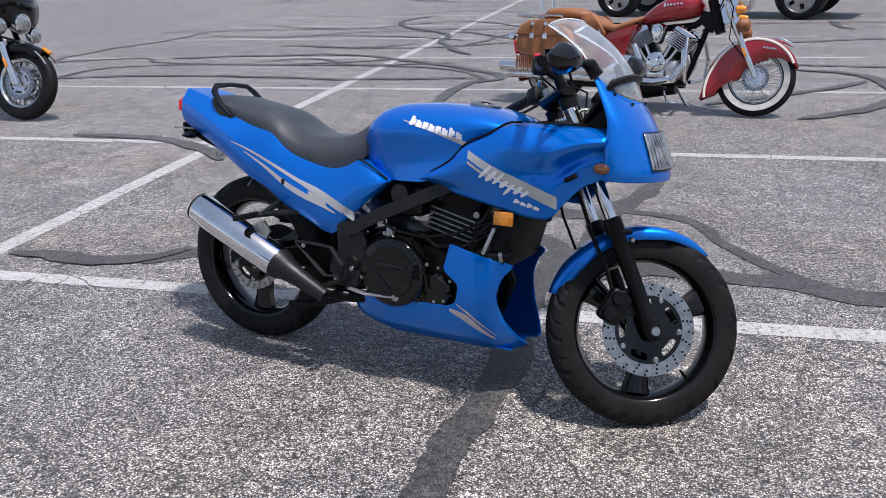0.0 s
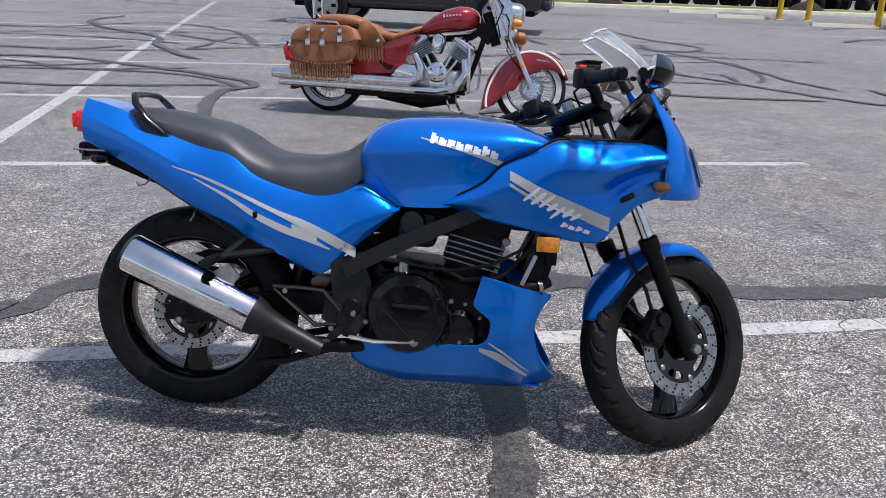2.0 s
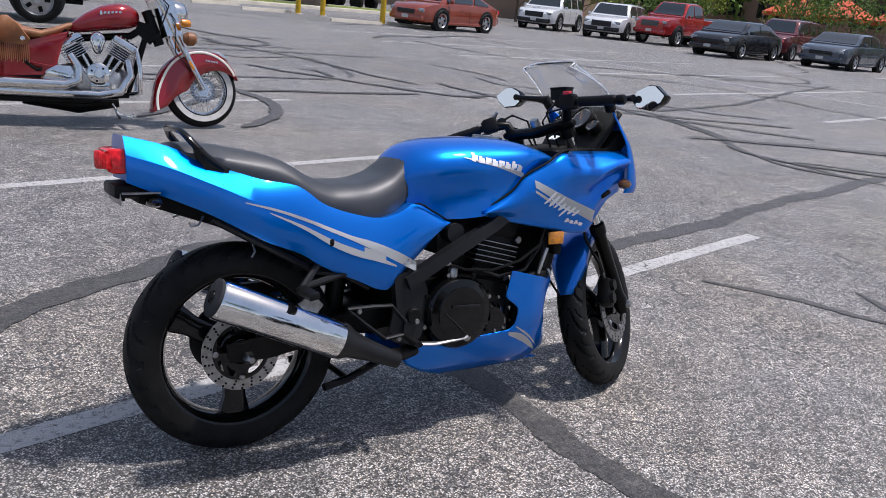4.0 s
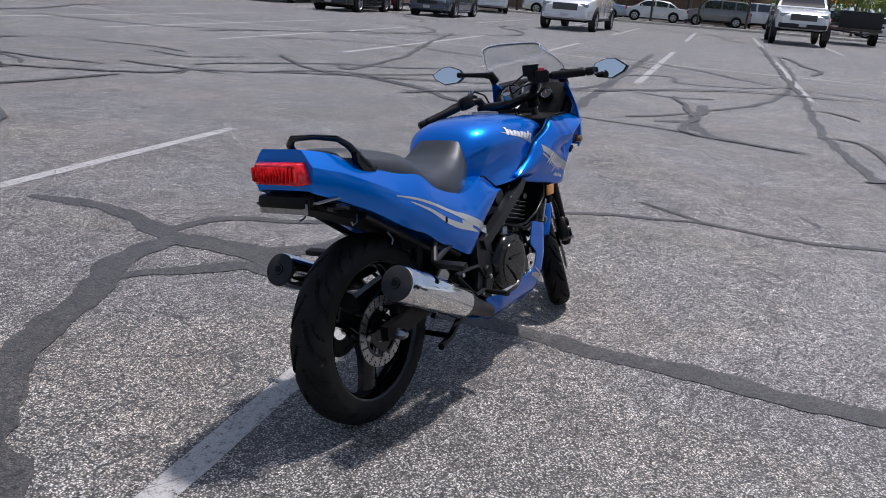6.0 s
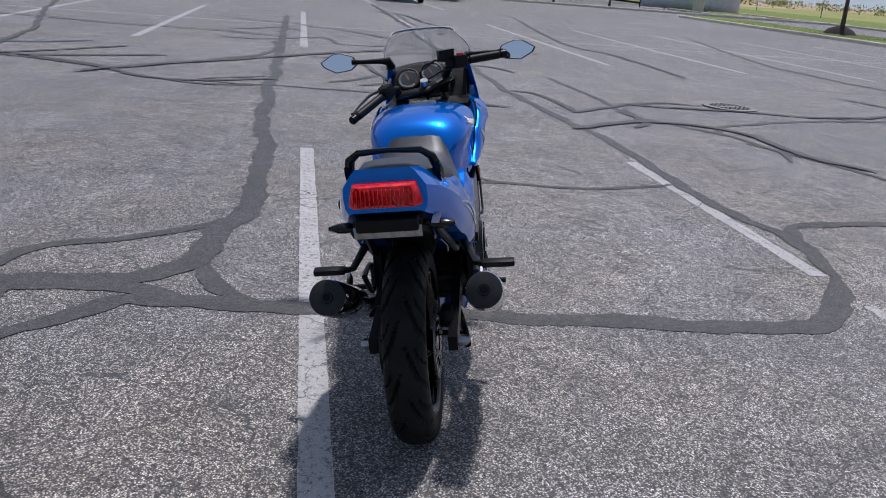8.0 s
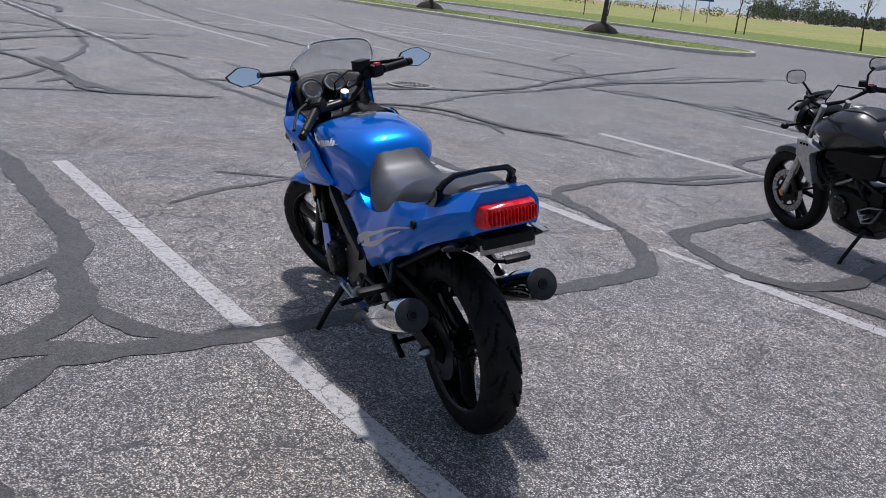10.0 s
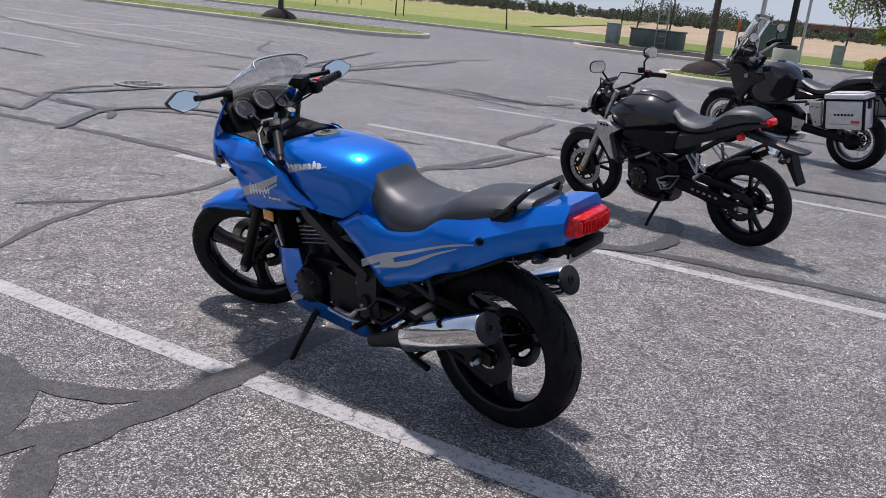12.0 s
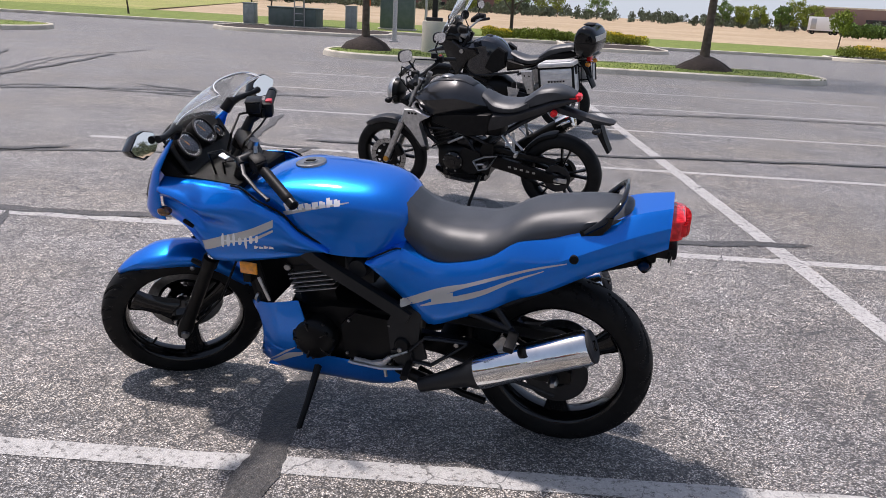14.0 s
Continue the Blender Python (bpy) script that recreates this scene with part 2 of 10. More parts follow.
# ---- geometry ----
def curve(*pts):
    """A smooth function through points (x, y), limited so that it does not overshoot."""
    xs, ys = [p[0] for p in pts], [p[1] for p in pts]
    n = len(xs)
    d = [(ys[i + 1] - ys[i]) / (xs[i + 1] - xs[i]) for i in range(n - 1)]
    m = [d[0]] + [0.0 if d[i - 1] * d[i] <= 0 else 2 * d[i - 1] * d[i] / (d[i - 1] + d[i]) for i in range(1, n - 1)] + [d[-1]]

    def at(x):
        if x <= xs[0]:
            return ys[0]
        if x >= xs[-1]:
            return ys[-1]
        i = max(k for k in range(n - 1) if xs[k] <= x)
        h = xs[i + 1] - xs[i]
        t = (x - xs[i]) / h
        return ((2 * t**3 - 3 * t**2 + 1) * ys[i] + (t**3 - 2 * t**2 + t) * h * m[i]
                + (-2 * t**3 + 3 * t**2) * ys[i + 1] + (t**3 - t**2) * h * m[i + 1])
    return at


def span(a, b, n):
    return [a + (b - a) * i / n for i in range(n + 1)]


class Geo:
    """Points and faces of one part."""

    def __init__(self):
        self.v, self.f = [], []

    def add(self, verts, faces):
        k = len(self.v)
        self.v += [Vector(p) for p in verts]
        self.f += [tuple(i + k for i in f) for f in faces]
        return self

    def box(self, c, s, ch=0.0, m=None):
        """A box at c of size s with chamfered edges."""
        x, y, z = (k / 2 for k in s)
        ch = min(ch, x * 0.9, y * 0.9, z * 0.9)
        if ch <= 0:
            vs = [(i * x, j * y, k * z) for i in (-1, 1) for j in (-1, 1) for k in (-1, 1)]
            fs = [(0, 1, 3, 2), (4, 6, 7, 5), (0, 4, 5, 1), (2, 3, 7, 6), (0, 2, 6, 4), (1, 5, 7, 3)]
        else:
            bm = bmesh.new()
            bmesh.ops.create_cube(bm, size=1)
            for v in bm.verts:
                v.co = Vector((v.co.x * 2 * x, v.co.y * 2 * y, v.co.z * 2 * z))
            bmesh.ops.bevel(bm, geom=bm.edges[:], offset=ch, segments=2, affect="EDGES", profile=0.5)
            bm.verts.index_update()
            vs = [v.co.copy() for v in bm.verts]
            fs = [tuple(v.index for v in f.verts) for f in bm.faces]
            bm.free()
        mm = m if m else Matrix.Identity(4)
        return self.add([mm @ Vector(p) + Vector(c) for p in vs], fs)

    def tube(self, pts, r, n=10, caps=True, flat=1.0):
        """A tube along pts; r: one radius or one for each point."""
        pts = [Vector(p) for p in pts]
        rs = r if isinstance(r, (list, tuple)) else [r] * len(pts)
        side = None
        vs = []
        for i, p in enumerate(pts):
            d = (pts[min(i + 1, len(pts) - 1)] - pts[max(i - 1, 0)]).normalized()
            if side is None:
                side = d.cross(Vector((0, 0, 1)) if abs(d.z) < 0.9 else Vector((0, 1, 0))).normalized()
            side = (side - d * side.dot(d)).normalized()
            up = d.cross(side)
            vs += [p + (side * math.cos(2 * math.pi * k / n) + up * math.sin(2 * math.pi * k / n) * flat) * rs[i] for k in range(n)]
        fs = [(i * n + k, i * n + (k + 1) % n, (i + 1) * n + (k + 1) % n, (i + 1) * n + k) for i in range(len(pts) - 1) for k in range(n)]
        if caps:
            fs += [tuple(range(n))[::-1], tuple(range((len(pts) - 1) * n, len(pts) * n))]
        return self.add(vs, fs)

    def lathe(self, prof, c=(0, 0, 0), axis="y", n=32, closed=False, a0=0.0, a1=2 * math.pi):
        """prof: (radius, height along the axis). closed: the profile is a ring."""
        full = abs(a1 - a0 - 2 * math.pi) < 1e-6
        m = n if full else n + 1
        vs = []
        for k in range(m):
            a = a0 + (a1 - a0) * k / n
            for r, h in prof:
                u, w = r * math.cos(a), r * math.sin(a)
                p = (u, h, w) if axis == "y" else ((u, w, h) if axis == "z" else (h, u, w))
                vs.append(Vector(p) + Vector(c))
        q = len(prof)
        fs = []
        for k in range(n):
            k2 = (k + 1) % m
            for i in range(q if closed else q - 1):
                j = (i + 1) % q
                fs.append((k * q + i, k * q + j, k2 * q + j, k2 * q + i))
        return self.add(vs, fs)

    def loft(self, secs, ring=True, caps=True):
        q = len(secs[0])
        vs = [p for s in secs for p in s]
        fs = []
        for i in range(len(secs) - 1):
            for k in range(q if ring else q - 1):
                j = (k + 1) % q
                fs.append((i * q + k, i * q + j, (i + 1) * q + j, (i + 1) * q + k))
        if caps and ring:
            fs += [tuple(range(q))[::-1], tuple(range((len(secs) - 1) * q, len(secs) * q))]
        return self.add(vs, fs)

    def grid(self, fn, nu, nv):
        return self.loft([[fn(i / nu, j / nv) for j in range(nv + 1)] for i in range(nu + 1)], ring=False)

    def prism(self, poly, y0, y1, axis="y"):
        """A flat shape poly (x, z) with thickness from y0 to y1."""
        n = len(poly)

        def p(a, b, h):
            return (a, h, b) if axis == "y" else ((a, b, h) if axis == "z" else (h, a, b))
        vs = [p(a, b, y0) for a, b in poly] + [p(a, b, y1) for a, b in poly]
        fs = [tuple(range(n)), tuple(range(2 * n - 1, n - 1, -1))] + [(i, i + n, (i + 1) % n + n, (i + 1) % n) for i in range(n)]
        return self.add(vs, fs)

    def ball(self, c, s, n=12, m=8):
        vs, fs = [], []
        for i in range(m + 1):
            a = math.pi * i / m
            for k in range(n):
                t = 2 * math.pi * k / n
                vs.append(Vector((s[0] * math.sin(a) * math.cos(t), s[1] * math.sin(a) * math.sin(t), s[2] * math.cos(a))) + Vector(c))
        for i in range(m):
            for k in range(n):
                fs.append((i * n + k, (i + 1) * n + k, (i + 1) * n + (k + 1) % n, i * n + (k + 1) % n))
        return self.add(vs, fs)

    def mirror(self):
        """Adds the same on the other side of the plane y = 0."""
        k = len(self.v)
        self.v += [Vector((p.x, -p.y, p.z)) for p in self.v]
        self.f += [tuple(i + k for i in f[::-1]) for f in self.f]
        return self

    def flip(self):
        self.v = [Vector((p.x, -p.y, p.z)) for p in self.v]
        self.f = [f[::-1] for f in self.f]
        return self

    def by(self, m):
        self.v = [m @ p for p in self.v]
        return self

    def mesh(self, name, material, smooth=40, fix=True):
        me = bpy.data.meshes.new(name)
        me.from_pydata([tuple(p) for p in self.v], [], self.f)
        if fix:
            bm = bmesh.new()
            bm.from_mesh(me)
            bmesh.ops.remove_doubles(bm, verts=bm.verts[:], dist=0.00002)
            bmesh.ops.recalc_face_normals(bm, faces=bm.faces[:])
            bm.to_mesh(me)
            bm.free()
        me.polygons.foreach_set("use_smooth", [smooth > 0] * len(me.polygons))
        if smooth:
            me.set_sharp_from_angle(angle=radians(smooth))
        me.materials.append(material)
        return me


def part(name, g, material, parent, label="", smooth=40, solid=0.0, fix=True):
    """One mesh object under a thing or a part."""
    ob = new(name, g.mesh(name, material, smooth, fix))
    ob.parent = parent
    if solid:
        k = ob.modifiers.new("thickness", "SOLIDIFY")
        k.thickness, k.offset = solid, -1
    return tagged(ob, label)


def thing(name, m, label, category, group="", kind=""):
    """An Empty at the base of a thing, that holds its parts."""
    ob = new(name)
    ob.empty_display_size = 0.1
    ob.matrix_world = m
    return tagged(ob, label, category, group, kind)


def single(name, g, material, label, category="", group="", kind="", m=None, smooth=40, fix=True):
    """A thing, or a piece of the setting, of one mesh."""
    ob = new(name, g.mesh(name, material, smooth, fix))
    if m:
        ob.matrix_world = m
    return tagged(ob, label, category, group, kind)

# ---- ground, pavement, lines ----
g = Geo().add([(-900, -900, -0.12), (900, -900, -0.12), (900, 900, -0.12), (-900, 900, -0.12)], [(0, 1, 2, 3)])
single("ground", g, FIELD, "wide dry pale stubble field behind the parking lot", kind="structure")


def gz(x, y):
    """Height of the asphalt: level, but for a shallow settled hollow."""
    r2 = ((x - 0.42) / 0.9) ** 2 + ((y + 0.75) / 0.75) ** 2
    return -0.027 * math.exp(-r2) * max(0.0, 1 - r2 / 5.5)


A0, A1, C0, C1 = -2.0, 2.8, -2.8, 1.2
g = Geo().add([(-60, -36.5, 0), (50.4, -36.5, 0), (50.4, C0, 0), (-60, C0, 0), (-60, C1, 0), (50.4, C1, 0), (50.4, 60, 0), (-60, 60, 0), (A0, C0, 0), (A0, C1, 0), (A1, C0, 0), (A1, C1, 0)],
              [(0, 1, 2, 10, 8, 3), (4, 9, 11, 5, 6, 7), (3, 8, 9, 4), (10, 2, 5, 11)])
g.grid(lambda u, v: Vector((A0 + (A1 - A0) * u, C0 + (C1 - C0) * v, gz(A0 + (A1 - A0) * u, C0 + (C1 - C0) * v))), 64, 54)
single("pavement", g, ASPHALT, "worn grey asphalt parking lot with exposed aggregate", kind="structure")

PITCH = 2.743


def line(x0, x1, y, w=0.10):
    def at(u, v):
        x, q = x0 + (x1 - x0) * u, y + w * (v - 0.5) * (1 + 0.10 * noise.noise(Vector((u * (x1 - x0) * 5, y, v * 9))))
        return Vector((x, q, 0.0015 + gz(x, q)))
    single("parking_line", Geo().grid(at, max(8, int((x1 - x0) / 0.09)), 1), PAINTED, "worn white painted parking bay line on asphalt", kind="structure")


for k in range(-5, 7):
    if k != -1:
        line(-8.4, 3.0, 0.05 + PITCH * k)
# this one is broken where the tar runs over it
for x0, x1, w in ((-8.4, -0.52, 0.10), (-0.42, -0.05, 0.06), (0.35, 2.95, 0.10)):
    line(x0, x1, 0.16 - PITCH, w)
for k in range(-6, 8):
    line(11.1, 21.6, 0.05 + PITCH * k, 0.13)
for k in range(-2, 8):
    line(29.5, 40.0, 0.05 + PITCH * k, 0.15)
for x in (-2.86, 16.1):
    x0, x1 = (x + 0.085 + 0.021 * 16.4, x + 0.085 - 0.021 * 24) if x < 0 else (x, x)
    single("parking_line", Geo().add([(x0 - 0.06, -16.4, 0.0025), (x0 + 0.06, -16.4, 0.0025), (x1 + 0.06, 24, 0.0025), (x1 - 0.06, 24, 0.0025)],
                                     [(0, 1, 2, 3)]), PAINTED, "long worn white line between two rows of bays", kind="structure")


def crack(width, *pts, wander=0.05):
    """A smeared ribbon of sealing tar along a few bends."""
    p = [Vector((x, y, 0)) for x, y in pts]
    fine = []
    for i in range(len(p) - 1):
        a, b, c, d = p[max(i - 1, 0)], p[i], p[i + 1], p[min(i + 2, len(p) - 1)]
        k = max(3, int((c - b).length / 0.035))
        k = min(k, 60)
        for j in range(k):
            t = j / k
            fine.append(0.5 * ((2 * b) + (c - a) * t + (2 * a - 5 * b + 4 * c - d) * t * t + (3 * b - a - 3 * c + d) * t**3))
    fine.append(p[-1])
    vs, fs = [], []
    seed = random.random() * 50
    for i, q in enumerate(fine):
        d = (fine[min(i + 1, len(fine) - 1)] - fine[max(i - 1, 0)]).normalized()
        s = Vector((-d.y, d.x, 0))
        n1 = noise.noise(Vector((q.x * 1.7 + seed, q.y * 1.7, 0)))
        n2 = noise.noise(Vector((q.x * 6, q.y * 6, seed)))
        q = q + s * n1 * wander * 1.5
        end = min(1.0, 0.35 + 0.08 * i, 0.35 + 0.08 * (len(fine) - 1 - i))
        r1, r2 = noise.noise(Vector((q.x * 31, q.y * 31, seed))), noise.noise(Vector((q.x * 31, q.y * 31, seed + 7)))
        w = 0.84 * width * end * (0.5 + 0.26 * n2 + 0.10 * r1)
        n3 = noise.noise(Vector((q.x * 7 + 9, q.y * 7, seed)))
        w2 = 0.84 * width * end * (0.5 + 0.26 * n3 + 0.10 * r2)
        crack.z += 0.0000003
        up = Vector((0, 0, crack.z + gz(q.x, q.y)))
        vs += [q + s * w + up, q - s * w2 + up]
        if i:
            fs.append((2 * i - 2, 2 * i - 1, 2 * i + 1, 2 * i))
    crack.z += 0.0001
    single("crack_seal", Geo().add(vs, fs), SEAL, "dark tar crack seal smeared along the asphalt", kind="structure", fix=False)


crack.z = 0.0035
# round the blue motorcycle
crack(0.15, (0.36, -2.66), (0.10, -2.50), (-0.18, -2.31), (-0.30, -2.14), (-0.31, -1.90), (-0.28, -1.55), (-0.21, -1.25), (-0.16, -0.95), (-0.12, -0.6), (-0.11, -0.24), (-0.10, 0.08), (-0.09, 0.34), (-0.03, 0.60), (0.02, 0.81), (-0.10, 0.93), (-0.29, 1.07), (-0.47, 1.18))
crack(0.15, (-0.07, 0.45), (0.02, 0.72), (0.10, 1.01), (0.17, 1.28), (0.24, 1.51), (0.33, 1.84), (0.43, 2.16), (0.40, 2.5))
crack(0.17, (19.5, 0.47), (10.4, 0.43), (5.2, 0.43), (3.3, 0.37), (1.84, 0.36), (1.27, 0.36), (0.97, 0.46), (0.60, 0.54), (0.36, 0.62), (0.22, 0.80), (0.19, 1.07), (0.16, 1.28), (0.03, 1.34), (-0.24, 1.31), (-0.49, 1.21), (-0.73, 1.15), (-0.98, 1.09), (-1.20, 1.0), (-1.41, 0.87), (-1.66, 0.68), (-1.78, 0.45), (-1.95, 0.30))
crack(0.12, (0.52, 0.55), (0.30, 0.52), (0.12, 0.46), (-0.02, 0.38), (-0.10, 0.25))
crack(0.09, (1.17, 0.40), (0.96, 0.62), (0.84, 0.84), (0.72, 1.04), (0.66, 1.22), (0.55, 1.34), (0.30, 1.38), (0.12, 1.34))
crack(0.09, (0.30, 0.66), (0.24, 0.76), (0.23, 0.91), (0.17, 1.10))
crack(0.07, (1.78, -0.25), (1.90, -0.60), (2.06, -0.96), (2.12, -1.25), (2.03, -1.61), (2.03, -2.04), (2.20, -2.62))
crack(0.08, (2.42, -0.80), (2.30, -1.0), (2.16, -1.25))
crack(0.13, (12.0, -2.62), (8.48, -2.52), (6.30, -2.5), (4.38, -2.66), (3.29, -2.74), (2.43, -2.68), (1.95, -2.66), (1.32, -2.72), (0.89, -2.80), (0.53, -2.74), (0.30, -2.72))
crack(0.12, (0.62, -2.75), (0.90, -2.82), (1.22, -2.96), (1.32, -3.24), (1.34, -3.75), (1.16, -4.54), (1.10, -5.2))
crack(0.13, (-3.0, -3.0), (-1.6, -2.85), (-0.75, -2.76), (-0.45, -2.70), (-0.20, -2.75), (0.08, -2.95), (0.15, -3.29), (0.15, -3.92), (0.2, -4.3))
crack(0.09, (8.6, -3.5), (6.70, -3.60), (5.40, -3.55), (4.88, -3.87), (4.35, -4.20), (3.62, -4.41), (3.02, -4.63), (2.48, -4.76), (1.91, -4.83))
crack(0.10, (4.4, -4.1), (4.92, -4.50), (5.55, -5.74), (5.87, -7.11), (6.36, -8.82), (6.92, -10.15), (7.68, -13.8))
crack(0.14, (21.7, -12.0), (14.1, -10.0), (11.1, -9.8), (9.3, -10.0), (7.5, -9.98), (7.2, -10.5))
crack(0.10, (7.43, -9.98), (8.88, -11.28), (10.05, -11.72), (12.06, -14.56))
crack(0.10, (6.01, -8.47), (5.63, -9.21), (4.10, -9.09), (2.5, -9.4))
# thin seals farther out
crack(0.08, (6.31, 1.28), (6.23, 0.43), (6.11, -0.69), (5.76, -1.62))
crack(0.08, (6.45, 1.28), (6.64, 1.02), (7.02, 0.49))
crack(0.12, (8.39, 1.37), (9.11, 0.83), (10.21, 0.51), (11.81, 0.54))
crack(0.1, (11.92, 1.52), (11.98, 0.83), (13.03, -0.35), (11.91, -0.58), (12.03, -1.47), (12.90, -2.31))
crack(0.1, (23.78, -2.94), (21.55, -2.89), (15.88, -2.77), (11.61, -2.31), (9.30, -1.69), (7.52, -0.80), (6.78, -0.21))
crack(0.14, (6.59, -0.60), (6.93, -0.99), (6.21, -1.13), (5.86, -1.37))
crack(0.16, (8.84, -1.12), (7.58, -1.04), (6.20, -1.07))
crack(0.08, (9.55, -0.04), (9.41, -0.61), (9.77, -1.27))
crack(0.08, (13.94, 1.61), (14.07, 1.14), (14.96, 0.57), (14.24, -0.01))
crack(0.08, (5.88, -6.55), (5.84, -7.14), (6.29, -8.47), (6.44, -9.45), (7.00, -11.64), (7.51, -14.36), (7.12, -17.36))
crack(0.09, (8.53, -9.85), (8.09, -10.37), (7.36, -10.36), (6.47, -9.40))
crack(0.08, (3.97, -4.18), (3.62, -4.33), (3.17, -4.19))
crack(0.07, (4.41, -10.06), (3.68, -9.66), (2.66, -9.41))
crack(0.07, (3.86, -9.11), (3.10, -8.89), (2.40, -8.67))
crack(0.1, (1.20, -3.89), (1.03, -4.45), (0.94, -5.16), (0.80, -5.52))
crack(0.11, (1.65, -7.69), (1.57, -6.51), (1.43, -5.67), (1.08, -5.47), (0.78, -5.48))
crack(0.08, (4.41, -9.67), (3.77, -9.83), (2.66, -9.32), (2.28, -10.33))
crack(0.14, (-0.57, -2.62), (-0.82, -2.81), (-0.93, -3.16), (-0.85, -3.69), (-0.72, -3.77))
crack(0.08, (4.31, 10.05), (4.80, 9.53), (6.00, 9.62), (5.69, 8.13), (5.17, 7.24))
crack(0.08, (8.34, 9.19), (8.50, 8.73), (8.61, 8.05), (8.25, 6.96))
crack(0.08, (5.74, 5.37), (6.31, 5.56), (6.31, 4.99))
crack(0.08, (4.66, 7.71), (4.87, 7.18), (4.94, 6.84))
crack(0.10, (7.12, 4.81), (7.95, 4.09), (7.39, 2.81), (6.69, 2.08), (6.13, 1.30), (6.22, 0.53))
crack(0.15, (-4.28, 2.95), (-3.74, 2.94), (-3.24, 2.8), (-2.86, 2.56), (-2.56, 2.26), wander=0.02)
crack(0.15, (-2.68, 0.32), (-2.46, 0.32), (-2.12, 0.29), (-1.93, 0.37), (-1.81, 0.52), wander=0.01)
crack(0.10, (-8.27, 7.82), (-8.45, 9.32), (-8.17, 10.98), (-8.22, 12.56))
crack(0.10, (-8.17, 7.69), (-7.01, 8.23), (-6.3, 7.7), (-4.4, 7.52), (-2.82, 8.14))
crack(0.09, (-6.94, 6.22), (-6.8, 7.09), (-5.84, 7.51), (-3.55, 7.42), (-2.11, 7.16), (-1.28, 6.09))
crack(0.10, (12.66, 14.38), (12.59, 12.63), (12.82, 10.73), (14.6, 9.01))
crack(0.08, (7.96, 7.52), (7.75, 6.56), (8.69, 6.02))
crack(0.12, (29.12, -6.99), (28.03, -7.71), (20.14, -6.58), (16.68, -6.12), (14.61, -5.98), (13.12, -6.35), (9.63, -6.26))
crack(0.10, (16.58, -5.24), (16.46, -6.19), (16.61, -6.81))
crack(0.10, (9.53, -2.50), (9.61, -2.82), (8.94, -3.12))
crack(0.09, (5.38, -2.85), (5.97, -3.64), (6.31, -4.00), (6.47, -4.44), (6.47, -4.94))
crack(0.12, (5.86, -3.64), (4.97, -3.53), (4.57, -3.27))
crack(0.10, (6.88, -2.49), (6.65, -2.85), (5.36, -2.93))
crack(0.12, (8.99, 4.70), (8.37, 4.19), (9.10, 4.20), (11.22, 4.40), (15.48, 5.38), (20.60, 6.41))
crack(0.10, (6.85, 5.90), (7.50, 5.66), (8.91, 4.67), (9.35, 3.76), (9.99, 3.17))
crack(0.10, (7.68, 3.67), (7.40, 3.10), (6.95, 2.36), (6.36, 1.77), (6.32, 1.21), (6.80, 0.38))
crack(0.10, (-7.55, 14.04), (-6.25, 13.32), (-5.18, 13.12), (-3.42, 14.70), (-1.91, 13.04), (-1.36, 10.51))
crack(0.10, (-6.37, 11.24), (-5.19, 11.62), (-3.75, 11.32), (-2.51, 10.63))
crack(0.09, (-4.89, 7.72), (-4.20, 8.18), (-3.31, 7.47), (-1.96, 7.74))
crack(0.10, (-2.34, 9.81), (-1.80, 11.90), (-1.46, 10.95))
crack(0.09, (-8.00, 16.83), (-5.61, 16.62), (-3.74, 18.10), (-2.28, 17.00))
crack(0.09, (-4.79, 9.69), (-3.68, 9.66), (-3.24, 10.20))
crack(0.15, (-1.09, 2.88), (-1.27, 3.53), (-1.52, 4.20), (-1.59, 5.18), (-1.5, 5.9), (-1.25, 6.47), (-2.33, 7.6), (-4.0, 8.6), (-6.5, 8.2))
crack(0.16, (1.94, 7.1), (2.2, 7.0), (2.48, 6.85), (2.68, 6.5), (2.69, 5.91), (2.63, 5.34), (2.29, 4.72), (1.93, 4.38), (1.59, 4.13), wander=0.01)
crack(0.13, (0.9, 4.75), (1.43, 5.14), (1.75, 5.43), (2.14, 5.74), (2.57, 6.24), wander=0.01)
crack(0.13, (2.70, 6.15), (3.29, 6.12), (3.78, 6.0), (4.24, 5.91), (5.2, 5.8), wander=0.01)
crack(0.09, (1.2, 7.6), (2.31, 7.46), (2.89, 7.34), (3.49, 7.29), (4.16, 7.2), (4.8, 7.06), wander=0.01)
crack(0.12, (4.88, 8.18), (5.06, 8.02), (4.94, 7.34), wander=0.01)
crack(0.14, (3.71, 13.81), (3.63, 12.51), (3.76, 12.04), wander=0.01)
crack(0.10, (4.62, 11.43), (5.64, 11.33), (6.82, 11.18), wander=0.01)
crack(0.14, (5.43, 12.58), (5.66, 12.43), (5.56, 11.47), (6.3, 11.49), (6.77, 12.24), (6.62, 13.04), (6.37, 13.93), (6.38, 15.47), wander=0.01)
crack(0.10, (6.38, 6.8), (6.36, 5.7), (6.73, 4.99), (7.18, 4.41), (7.9, 3.7), (9.5, 2.6))
crack(0.12, (4.2, 8.6), (4.58, 7.68), (5.05, 6.65), (5.6, 5.7), (6.3, 5.6))
crack(0.10, (5.36, 12.1), (5.89, 9.72), (5.79, 7.68), (5.9, 6.6))
crack(0.13, (5.97, -7.43), (6.64, -9.66), (6.80, -12.2), (7.18, -15.5))
crack(0.10, (1.0, -5.9), (-0.5, -6.0), (-2.0, -6.05), (-3.33, -6.25), (-5.4, -6.5), (-8, -6.6))
